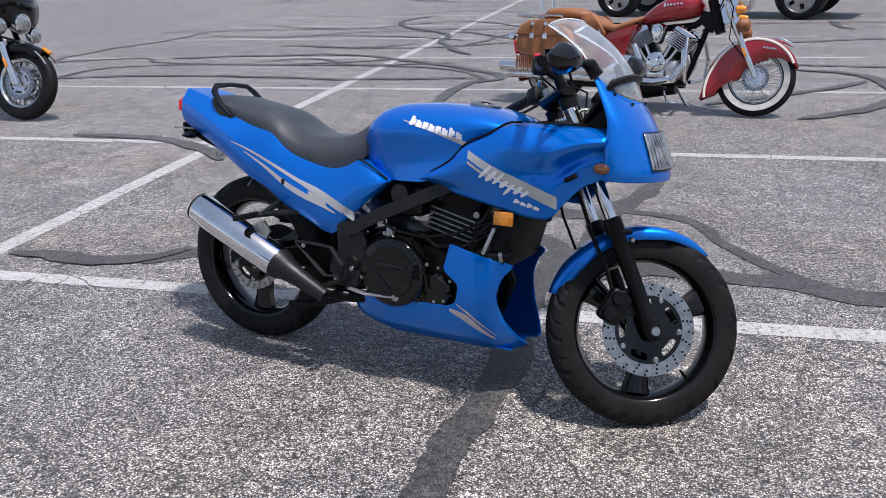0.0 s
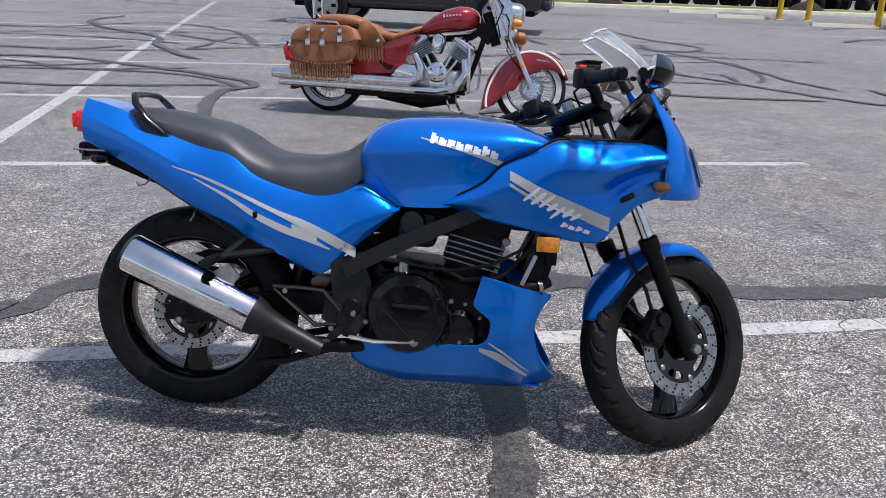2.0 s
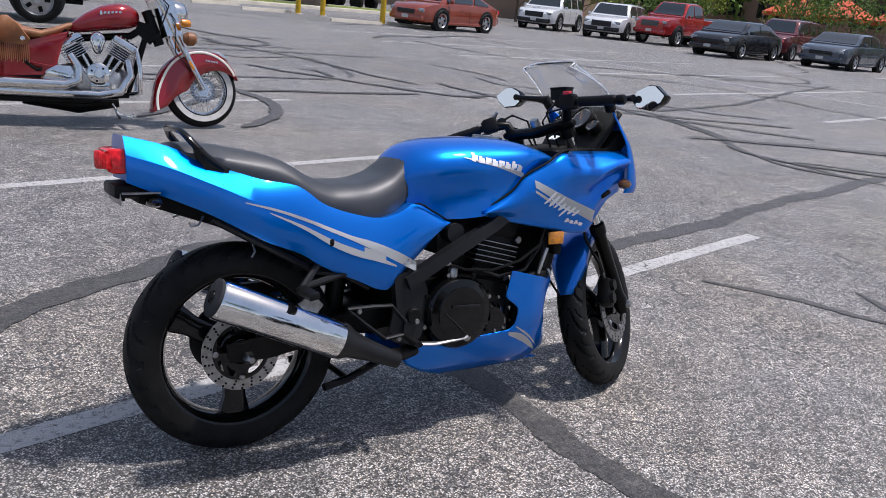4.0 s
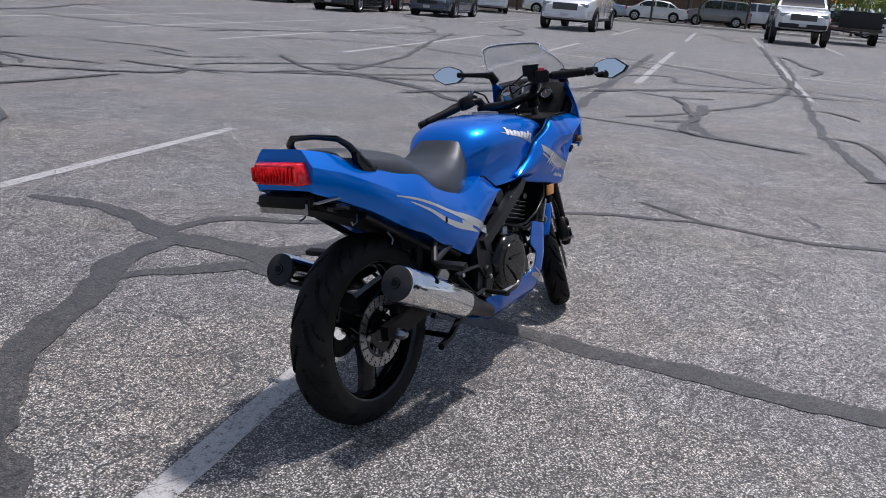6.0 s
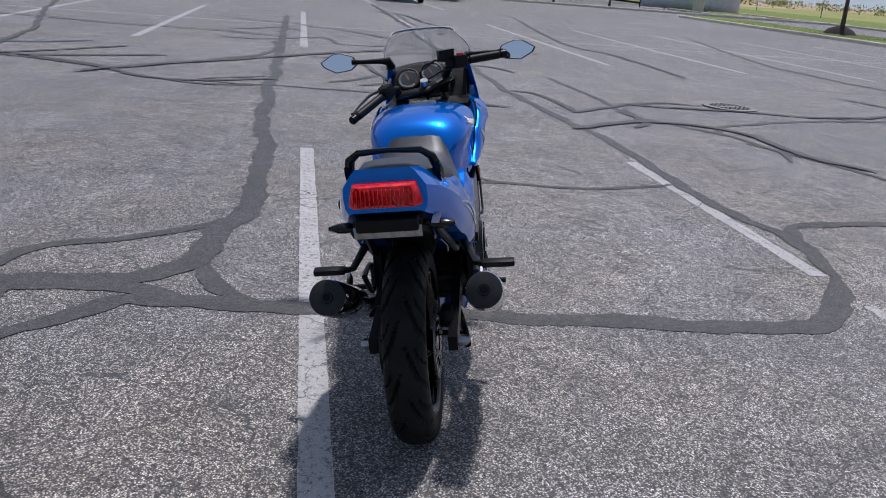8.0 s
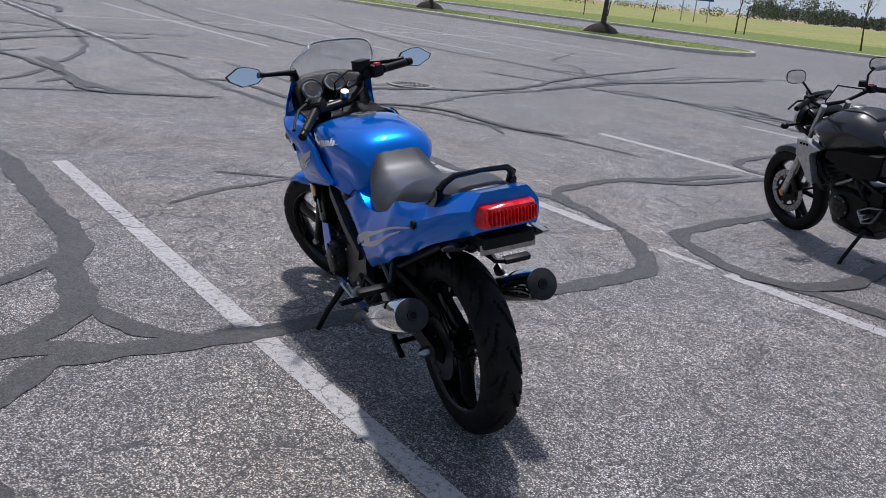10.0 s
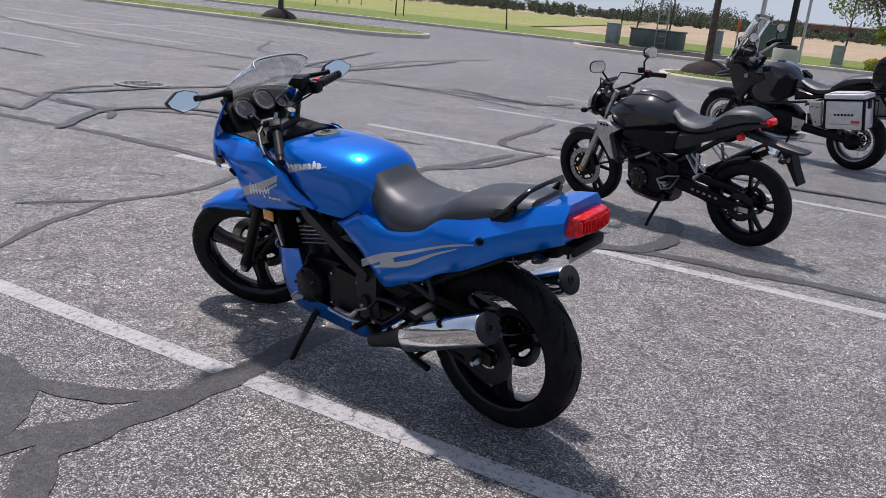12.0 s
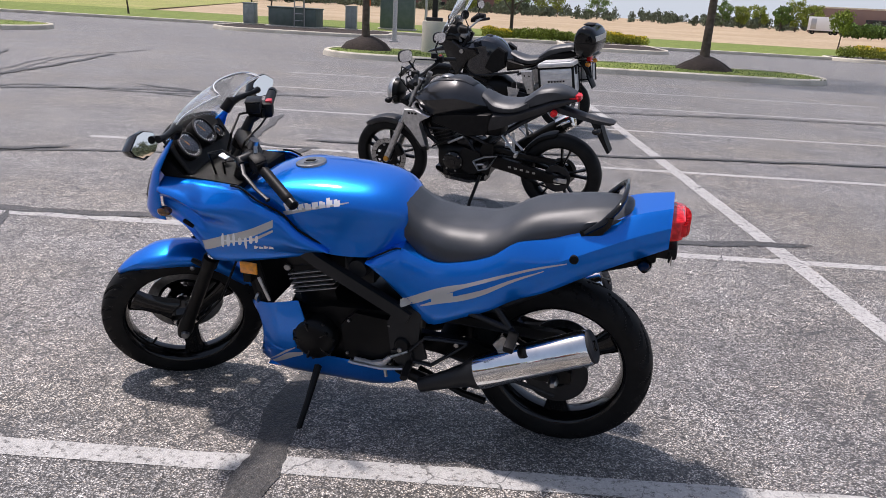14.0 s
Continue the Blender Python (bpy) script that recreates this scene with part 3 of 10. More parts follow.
crack(0.09, (0.5, -9.7), (-3.0, -10.0), (-5.0, -10.4), (-8.0, -10.6))
crack(0.10, (8.0, -8.0), (5.71, -8.75), (4.76, -9.23), (3.23, -9.5), (1.4, -9.8))
crack(0.13, (4.37, -2.52), (4.99, -3.61), (4.58, -4.41), (3.40, -4.54), (2.91, -4.84))
crack(0.11, (6.17, -3.74), (6.05, -5.37), (5.98, -6.73), (7.05, -9.0), (8.0, -11.5), (9.2, -15))
crack(0.10, (8.6, 1.9), (7.7, 3.6), (7.93, 4.6), (9.5, 6.0))
crack(0.13, (31, -2.65), (18, -2.6), (11.8, -2.59))
crack(0.10, (9.6, -0.6), (8.60, -0.85), (7.29, -1.0), (5.98, -1.03), (5.5, -2.2))
crack(0.10, (-5.5, 9.9), (-3.2, 9.5), (-1.0, 10.4), (1.5, 9.8), (4.5, 10.6), (8, 10.0))
crack(0.10, (-8, 5.9), (-5.5, 6.4), (-3.2, 6.2), (-1.5, 6.3))
crack(0.10, (-9.5, 12.6), (-5.5, 13.1), (-1.5, 12.6), (3, 13.4), (8, 13.0))
for k in range(34):
    x, y = random.uniform(-14, 36), random.uniform(7.5, 30)
    if k > 20:
        x, y = random.uniform(11, 40), random.uniform(-15, 7)
    a = random.choice((0.1, 1.5, 0.5, -0.4)) + random.uniform(-0.3, 0.3)
    pts = [(x, y)]
    for j in range(5):
        a += random.uniform(-0.7, 0.7)
        x, y = x + 1.7 * math.cos(a), y + 1.7 * math.sin(a)
        pts.append((x, y))
    crack(random.uniform(0.08, 0.16), *pts)

# storm drain in the aisle
drain = thing("storm_drain", pose(6.42, -5.32, 0, 0, 0, 8), "round cast iron storm drain grate in the asphalt", "drain")
IRON = mat("cast_iron", (0.30, 0.29, 0.27), 0.7, 0.0, two=(0.20, 0.185, 0.17), scale=20, fine=0.2, bscale=120)
part("frame", Geo().lathe([(0.34, 0.010), (0.34, 0.020), (0.265, 0.020), (0.265, 0.006)], axis="z", n=36), IRON, drain)
part("pit", Geo().lathe([(0.0, 0.0065), (0.27, 0.0065)], axis="z", n=32), DARK, drain)
for k in range(-3, 4):
    h = math.sqrt(0.27**2 - (0.076 * k) ** 2)
    part("bar", Geo().box((0, 0.076 * k, 0.015), (2 * h, 0.026, 0.008), 0.002), IRON, drain)
part("bar", Geo().box((0, 0, 0.0165), (0.036, 0.53, 0.007), 0.002), IRON, drain)

# ---- shared motorcycle pieces ----
from mathutils.bvhtree import BVHTree


def tyre_geo(R, w, rim, tread=0, n=0, depth=0.009):
    """A tyre round the y axis; tread: number of long slanted grooves round each half."""
    n = n if n else (tread * 22 if tread else 72)
    prof = []
    hw, hh = w / 2, (R - rim)
    rows = 44 if tread else 22
    for k in range(rows + 1):
        a = math.pi * k / rows
        prof.append((rim + 0.006 + (hh - 0.006) * math.sin(a) ** 0.75, -hw * math.copysign(abs(math.cos(a)) ** 0.8, math.cos(a)) * (1 - 0.16 * (1 - math.sin(a)))))
    prof += [(rim - 0.004, hw * 0.78), (rim - 0.004, -hw * 0.78)]
    q = len(prof)
    vs = []
    for k in range(n):
        t = k / n
        for r, h in prof:
            u = abs(h / hw)
            if tread and r > rim + hh * 0.5 and 0.10 < u < 0.97:
                ph = (t * tread - (1.9 * u - 0.75 * u * u) + (0.5 if h > 0 else 0.0)) % 1.0
                half = 0.09 * min(1.0, (u - 0.08) * 6, (1.0 - u) * 6)
                if abs(ph - 0.5) < half:
                    r -= depth
                elif u > 0.45 and abs(ph - 0.02) < 0.055 * min(1, (u - 0.42) * 6):
                    r -= depth * 0.8
            a = 2 * math.pi * t
            vs.append((r * math.cos(a), h, r * math.sin(a)))
    fs = [(k * q + i, k * q + (i + 1) % q, ((k + 1) % n) * q + (i + 1) % q, ((k + 1) % n) * q + i) for k in range(n) for i in range(q)]
    return Geo().add(vs, fs)


def disc_geo(r0, r1, y, t=0.005, holes=0):
    """A brake disc round the y axis, with drilled holes as dark sunk dots."""
    return Geo().lathe([(r0, y - t / 2), (r1, y - t / 2), (r1, y + t / 2), (r0, y + t / 2)], n=64, closed=True)


def wheel(parent, m, R, w, rim, spokes=3, tread=0, side=-1, disc=0.15, rimmat=None, wide=0.05, wires=0, whitewall=False,
          discs=(-1,), double=False, lip=None, barrel=0.032, arms=6, valve=None):
    """A wheel with its axle along y at the pose m in the parent's frame: hub > tyre, rim, spokes, discs."""
    rm = rimmat if rimmat else GLOSS
    hub = part("wheel", Geo().lathe([(0.0, -0.07), (0.032, -0.07), (0.036, -0.05), (0.05, -0.035), (0.05, 0.035), (0.036, 0.05), (0.032, 0.07), (0.0, 0.07)], n=24).by(m), rm, parent)
    part("tyre", tyre_geo(R, w, rim, tread).by(m), RUBBER, hub, "black rubber tyre", smooth=25 if tread else 40)
    hw = w / 2 * 0.82
    g = Geo().lathe([(rim + 0.008, -hw), (rim - 0.004, -hw + 0.002), (rim - barrel * 0.5, -hw + 0.010), (rim - barrel, -hw * 0.4), (rim - barrel, hw * 0.4), (rim - barrel * 0.5, hw - 0.010),
                     (rim - 0.004, hw - 0.002), (rim + 0.008, hw), (rim, hw * 0.7), (rim - 0.018, 0), (rim, -hw * 0.7)], n=72, closed=True)
    part("rim", g.by(m), lip if lip else rm, hub)
    if whitewall:
        for s in (-1, 1):
            part("whitewall", Geo().lathe([(rim + 0.010, s * hw * 1.06), (rim + 0.055, s * hw * 1.24), (rim + 0.057, s * (hw * 1.24 + 0.002)), (rim + 0.010, s * (hw * 1.06 + 0.003))], n=64, closed=True).by(m), WHITEWALL, hub)
    for k in range(spokes):
        a = 2 * math.pi * k / spokes + 0.5
        g = Geo()
        offs = (-0.032, 0.032) if double else (0.0,)
        for o in offs:
            secs = []
            for t in (0, 0.3, 0.7, 1.0):
                r = 0.035 + (rim - 0.06) * t
                hw2 = wide * (0.62 + 0.38 * (2 * abs(t - 0.5)) ** 1.5) / 2
                th = 0.030 - 0.008 * t
                secs.append([Matrix.Rotation(-a, 4, "Y") @ Vector((r, y, z + o * t)) for y, z in
                             ((-th, -hw2 * 0.5), (-th * 0.5, -hw2), (th * 0.5, -hw2), (th, -hw2 * 0.5), (th, hw2 * 0.5), (th * 0.5, hw2), (-th * 0.5, hw2), (-th, hw2 * 0.5))])
            g.loft(secs)
        part("spoke", g.by(m), rm, hub)
    if wires:
        g = Geo()
        for k in range(wires):
            a = 2 * math.pi * k / wires
            b = a + (0.32 if k % 4 < 2 else -0.32)
            y = 0.035 if k % 2 else -0.035
            g.tube([(0.05 * math.cos(b), y, 0.05 * math.sin(b)), ((rim - 0.02) * math.cos(a), y * 0.2, (rim - 0.02) * math.sin(a))], 0.0024, 5)
        part("wire_spokes", g.by(m), CHROME, hub)
    for s in discs:
        y = s * 0.068
        d = part("brake_disc", disc_geo(disc * 0.70, disc, y).by(m), STEEL, hub, "drilled steel brake disc")
        g = Geo()
        for k in range(24):
            for j in range(2 + k % 2):
                a = 2 * math.pi * (k + 0.12 * j) / 24
                r = disc * (0.965 - 0.085 * j - 0.02 * (k % 2))
                g.lathe([(0, y + s * 0.0032), (0.0036, y + s * 0.0032), (0.0036, y)], (r * math.cos(a), 0, r * math.sin(a)), n=8)
        tagged(part("hole", g.by(m), DARK, d), kind="stuff")
        # black carrier: inner plate, arms with slots between them, outer ring on buttons
        g = Geo().lathe([(0.036, y - 0.004), (disc * 0.50, y - 0.004), (disc * 0.50, y + 0.004), (0.036, y + 0.004)], n=40, closed=True)
        g.lathe([(disc * 0.655, y - 0.0038), (disc * 0.735, y - 0.0038), (disc * 0.735, y + 0.0038), (disc * 0.655, y + 0.0038)], n=48, closed=True)
        part("carrier", g.by(m), rm, d)
        for k in range(arms):
            a = 2 * math.pi * k / arms
            wa = 0.34 if arms < 6 else 0.18
            p = [(disc * r * math.cos(a + o), disc * r * math.sin(a + o)) for r, o in ((0.48, -wa * 1.2), (0.58, -wa * 0.8), (0.68, -wa * 0.9), (0.68, wa * 0.9), (0.58, wa * 0.8), (0.48, wa * 1.2))]
            part("carrier_arm", Geo().prism(p, y - 0.0036, y + 0.0036).by(m), rm, d)
            part("rivet", Geo().lathe([(0, y + s * 0.010), (0.006, y + s * 0.010), (0.009, y + s * 0.007), (0.009, y)], (disc * 0.66 * math.cos(a), 0, disc * 0.66 * math.sin(a)), n=12).by(m), STEEL, d)
    if valve is not None:
        v = Vector((math.cos(valve), 0, math.sin(valve)))
        part("valve", Geo().tube([v * (rim - barrel), v * (rim - barrel - 0.024) + Vector((0, -0.010, 0))], [0.005, 0.004], 8).by(m), BLACK, hub)
    return hub


def bolt(parent, c, r=0.007, s=-1, material=None):
    part("bolt", Geo().lathe([(0, s * 0.006), (r * 0.8, s * 0.006), (r, s * 0.003), (r, 0)], c, n=10), material if material else STEEL, parent)


def project(target, poly, off, side):
    """A fine flat sheet of the outline poly (x, z), laid on the mesh target from the side."""
    bm = bmesh.new()
    bm.from_mesh(target.data)
    tree = BVHTree.FromBMesh(bm)
    vs, fs = [], []
    n = len(poly) // 2
    up, lo = poly[:n], poly[n:][::-1]
    rows = 3
    for (a, b), (c, d) in zip(up, lo):
        for j in range(rows + 1):
            x, z = a + (c - a) * j / rows, b + (d - b) * j / rows
            hit = tree.ray_cast(Vector((x, side * 0.6, z)), Vector((0, -side, 0)))
            y = hit[0].y if hit[0] else side * 0.18
            nrm = hit[1] if hit[0] else Vector((0, side, 0))
            if nrm.y * side < 0:
                nrm = -nrm
            vs.append(Vector((x, y, z)) + nrm * off)
    q = rows + 1
    for i in range(n - 1):
        for j in range(rows):
            fs.append((i * q + j, i * q + j + 1, (i + 1) * q + j + 1, (i + 1) * q + j))
    bm.free()
    return Geo().add(vs, fs)


def stripe(target, top, bottom, x0, x1, parent, material, side, n=26, off=0.0016, name="decal_stripe"):
    """A stripe between two curves over x, laid on a panel."""
    xs = span(x0, x1, n)
    poly = [(x, top(x)) for x in xs] + [(x, bottom(x)) for x in xs[::-1]]
    return part(name, project(target, poly, off, side), material, parent, fix=False)


def stroke(target, pts, w, parent, material, side, name="decal_stroke"):
    """A brush stroke along pts (x, z), tapering at its ends, laid on a panel."""
    p = [Vector((x, 0, z)) for x, z in pts]
    fine = []
    for i in range(len(p) - 1):
        a, b, c, d = p[max(i - 1, 0)], p[i], p[i + 1], p[min(i + 2, len(p) - 1)]
        fine += [0.5 * ((2 * b) + (c - a) * t + (2 * a - 5 * b + 4 * c - d) * t * t + (3 * b - a - 3 * c + d) * t**3) for t in (0, 0.2, 0.4, 0.6, 0.8)]
    fine.append(p[-1])
    up, lo = [], []
    for i, q in enumerate(fine):
        t = (fine[min(i + 1, len(fine) - 1)] - fine[max(i - 1, 0)]).normalized()
        k = w * 0.5 * min(1.0, 0.45 + 0.2 * i, 0.45 + 0.2 * (len(fine) - 1 - i))
        up.append((q.x - t.z * k, q.z + t.x * k))
        lo.append((q.x + t.z * k, q.z - t.x * k))
    return part(name, project(target, up + lo[::-1], 0.0022, side), material, parent, fix=False)


def wordmark(target, x0, z0, x1, z1, h, n, parent, material, side, lean=0.0):
    """A row of plain bars, in pairs of unlike height, in place of block lettering."""
    d = Vector((x1 - x0, z1 - z0))
    L = d.length
    d /= L
    e = Vector((-d.y, d.x)) if d.x > 0 else Vector((d.y, -d.x))

    def bar(a, b, lo, hi):
        q = [Vector((x0, z0)) + d * (u * L / n) + e * (v * h) + d * (lean * v * h) for u, v in ((a, hi), (b, hi), (b, lo), (a, lo))]
        part("decal_bar", project(target, [tuple(v) for v in q], 0.002, side), material, parent, fix=False)
    for k in range(n):
        bar(k + 0.04, k + 0.52, 0.0, 1.0 if k in (0, n - 2) else 0.76)
        bar(k + 0.52, k + 0.88, 0.0 if k % 2 else 0.22, 0.62 if k % 2 else 0.76)


def script_mark(target, x0, z0, x1, z1, h, parent, material, side):
    """A slanted, brushed zigzag in place of script lettering."""
    d = Vector((x1 - x0, z1 - z0))
    L = d.length
    d /= L
    e = Vector((-d.y, d.x)) if d.x > 0 else Vector((d.y, -d.x))

    def at(u, v):
        q = Vector((x0, z0)) + d * ((u + 0.10 * v) * L) + e * (v * h)
        return (q.x, q.y)
    for k in range(7):
        u, tall = k / 6.6, (1.08, 0.95, 1.0, 0.62, 0.58, 0.66, 0.60)[k]
        low = -0.35 if k == 4 else 0.03
        stroke(target, [at(u - 0.02, low), at(u + 0.02, 0.5 * tall), at(u + 0.05, tall)], 0.0125 if k % 2 else 0.0095, parent, material, side)
    stroke(target, [at(0.02, 0.55), at(0.45, 0.34), at(0.97, 0.30)], 0.006, parent, material, side)


# ---- the blue sport motorcycle ----
BIKE = pose(-1.038, -0.284, 0.020, -8.8, 0, -12.9)
bike = thing("sport_motorcycle", BIKE, "metallic blue sport motorcycle with half fairing, leaning on its side stand", "motorcycle")
RAKE = Vector((-0.423, 0, 0.906))
AXIS = Vector((1.380, 0, 0.214))
STEER = Matrix.Translation(AXIS) @ Matrix.Rotation(radians(32), 4, RAKE) @ Matrix.Translation(-AXIS)
REAR = Vector((0.002, 0, 0.273))
FRONT = Vector((1.408, 0, 0.232))

# wheels
wheel(bike, Matrix.Translation(REAR), 0.302, 0.142, 0.222, tread=13, disc=0.112, wide=0.085, barrel=0.022, arms=4, valve=2.6)
wheel(bike, STEER @ Matrix.Translation(FRONT), 0.292, 0.112, 0.220, tread=16, disc=0.138, wide=0.085, barrel=0.022, arms=5, valve=-0.75)

# tail fairing
tail_top = curve((-0.290, 0.876), (-0.20, 0.855), (-0.10, 0.815), (0.05, 0.762), (0.14, 0.745), (0.22, 0.690), (0.31, 0.660), (0.39, 0.645), (0.45, 0.656), (0.505, 0.682), (0.56, 0.657), (0.615, 0.625))
tail_low = curve((-0.290, 0.760), (-0.10, 0.678), (0.06, 0.592), (0.14, 0.560), (0.21, 0.516), (0.31, 0.470), (0.405, 0.432), (0.47, 0.490), (0.54, 0.552), (0.615, 0.620))
tail_w = curve((-0.290, 0.106), (-0.2, 0.132), (-0.05, 0.166), (0.1, 0.184), (0.25, 0.192), (0.4, 0.190), (0.615, 0.184))
secs = []
for x in span(-0.290, 0.615, 44):
    t, l, w = tail_top(x), tail_low(x), tail_w(x)
    h = t - l
    k = 0.66 + 0.20 * min(1, max(0, (x + 0.1) / 0.3))
    pts = [(w * k * 0.98, t), (w * (k + 0.10 * (1 - k) * 4 * 0.7), t - h * 0.10), (w * 0.985, t - h * 0.40), (w, t - h * 0.62), (w * 0.975, t - h * 0.85), (w * 0.90, l), (w * 0.78, l + 0.004)]
    ring = [Vector((x, y, z)) for y, z in pts] + [Vector((x, -y, z)) for y, z in pts[::-1]]
    secs.append(ring)
tail = part("tail_fairing", Geo().loft(secs), BLUE, bike, "glossy metallic blue tail fairing", smooth=30)
# tail lamp and plate holder
g = Geo().loft([[Vector((x + 0.022 * abs(y / 0.091) ** 3, y * s, 0.812 + (z - 0.812) * s)) for y, z in ((-0.074, 0.842), (0.074, 0.842), (0.081, 0.838), (0.088, 0.815), (0.095, 0.790), (0.092, 0.783), (0.080, 0.780), (-0.080, 0.780), (-0.092, 0.783), (-0.095, 0.790), (-0.088, 0.815), (-0.081, 0.838))]
                for x, s in ((-0.276, 1.02), (-0.312, 1.0), (-0.330, 0.96), (-0.340, 0.86), (-0.344, 0.6))])
lamp_ob = part("tail_lamp", g, RED, bike, "wide red tail lamp lens")
for k in range(15):
    y = -0.0742 + 0.0106 * k
    part("rib", Geo().box((-0.338 + 0.022 * abs(y / 0.091) ** 3, y, 0.812), (0.014, 0.0025, 0.046 - 0.0012 * abs(k - 7)), 0.001), RED, lamp_ob)
part("plate_holder", Geo().box((-0.262, 0, 0.735), (0.11, 0.16, 0.035), 0.008).box((-0.296, 0, 0.728), (0.006, 0.175, 0.032), 0.002), PLASTIC, bike)
part("plate_bracket", Geo().box((-0.303, 0, 0.716), (0.003, 0.172, 0.030), 0.001).box((-0.26, -0.12, 0.735), (0.09, 0.02, 0.004)), STEEL, bike, "bare metal plate bracket")
part("undertail", Geo().loft([[Vector((x, y, z)) for y, z in ((0.085, t), (0.08, t - 0.05), (-0.08, t - 0.05), (-0.085, t))] for x, t in ((-0.26, 0.755), (-0.05, 0.68), (0.15, 0.60), (0.33, 0.52))]), DARK, bike)
for s in (-1, 1):
    g = Geo().tube([(-0.225, s * 0.075, 0.715), (-0.228, s * 0.105, 0.712)], 0.008, 8)
    g.loft([[Vector((-0.23 + 0.022 * k * math.cos(a), y, 0.711 + 0.014 * k * math.sin(a))) for a in span(0, 2 * math.pi, 11)[:-1]] for y, k in ((s * 0.10, 0.7), (s * 0.115, 1.0), (s * 0.14, 0.9), (s * 0.165, 0.35))])
    part("turn_signal", g, GLOSS, bike)
# grab rail
part("grab_rail", Geo().tube([(-0.050, 0.122, 0.790), (-0.098, 0.120, 0.826), (-0.134, 0.108, 0.868), (-0.148, 0.082, 0.888), (-0.153, 0.0, 0.893), (-0.148, -0.082, 0.888), (-0.134, -0.108, 0.868), (-0.098, -0.120, 0.826), (-0.050, -0.122, 0.790)],
                             [0.011, 0.014, 0.013, 0.011, 0.009, 0.011, 0.013, 0.014, 0.011], 10, flat=0.75), GLOSS, bike, "black painted steel grab rail")
for s in (-1, 1):
    part("rail_foot", Geo().prism([(-0.128, 0.845), (-0.108, 0.848), (-0.085, 0.815), (-0.035, 0.792), (-0.045, 0.775), (-0.100, 0.792), (-0.122, 0.820)], s * 0.110, s * 0.128), GLOSS, bike)

# seat
seat_top = curve((-0.185, 0.846), (-0.16, 0.857), (-0.09, 0.855), (0.03, 0.836), (0.10, 0.820), (0.15, 0.797), (0.20, 0.766), (0.27, 0.744), (0.35, 0.743), (0.44, 0.762), (0.49, 0.795), (0.525, 0.825))
seat_low = curve((-0.185, 0.826), (-0.10, 0.800), (0.05, 0.752), (0.14, 0.715), (0.22, 0.672), (0.31, 0.648), (0.39, 0.640), (0.45, 0.656), (0.50, 0.690), (0.525, 0.72))
seat_w = curve((-0.185, 0.085), (-0.12, 0.108), (0.0, 0.124), (0.10, 0.138), (0.18, 0.152), (0.30, 0.156), (0.40, 0.146), (0.48, 0.122), (0.525, 0.104))
secs = []
for x in span(-0.185, 0.525, 44):
    t, l, w = seat_top(x), seat_low(x), seat_w(x)
    h = t - l
    half = [(0.0, t), (w * 0.45, t - 0.002), (w * 0.74, t - 0.009), (w * 0.90, t - 0.026 - 0.05 * h), (w * 0.97, t - h * 0.50), (w, t - h * 0.75), (w * 0.985, l), (w * 0.6, l + 0.004)]
    secs.append([Vector((x, y, z)) for y, z in half] + [Vector((x, -y, z)) for y, z in half[:0:-1]])
part("seat", Geo().loft(secs), VINYL, bike, "black stepped vinyl seat, slightly dusty", smooth=50)

# tank
tank_top = curve((0.49, 0.780), (0.515, 0.822), (0.555, 0.850), (0.63, 0.867), (0.75, 0.873), (0.88, 0.867), (0.98, 0.843), (1.06, 0.806))
tank_low = curve((0.49, 0.690), (0.55, 0.648), (0.62, 0.628), (0.735, 0.634), (0.84, 0.690), (0.95, 0.755), (1.06, 0.785))
tank_w = curve((0.49, 0.108), (0.53, 0.142), (0.60, 0.176), (0.72, 0.193), (0.85, 0.192), (0.96, 0.175), (1.06, 0.140))
secs = []
for x in span(0.49, 1.06, 40):
    t, l, w = tank_top(x), tank_low(x), tank_w(x)
    h = t - l
    knee = 0.10 * max(0.0, 1 - abs(x - 0.60) / 0.16)
    half = [(0.0, t)]
    for k in range(1, 13):
        a = math.pi / 2 * k / 9
        if k <= 9:
            half.append((w * math.sin(a) ** 0.80, t - h * 0.46 * (1 - math.cos(a) ** 0.85 if math.cos(a) > 0 else 1)))
        else:
            u = (k - 9) / 3
            half.append((w * (1 - (0.07 + knee) * u - 0.02 * math.sin(u * math.pi)), t - h * (0.46 + 0.54 * u)))
    dent = 0.020 * math.exp(-(((x - 0.66) / 0.13) ** 2))
    half = [(y - dent * math.exp(-(((t - z) / h - 0.62) / 0.24) ** 2), z) for y, z in half]
    secs.append([Vector((x, y, z)) for y, z in half] + [Vector((x, -y, z)) for y, z in half[:0:-1]])
tank = part("fuel_tank", Geo().loft(secs), BLUE, bike, "glossy metallic blue fuel tank", smooth=60)
m = Matrix.Translation((0.862, 0, 0.866)) @ Matrix.Rotation(radians(6), 4, "Y")
part("fuel_cap", Geo().lathe([(0, 0.010), (0.022, 0.011), (0.024, 0.007), (0.036, 0.007), (0.044, 0.009), (0.050, 0.007), (0.052, -0.01)], axis="z", n=36).by(m), STEEL, bike, "round steel fuel filler cap")
part("keyhole", Geo().box((0, 0, 0.012), (0.030, 0.018, 0.004), 0.002).by(m), BLACK, bike)

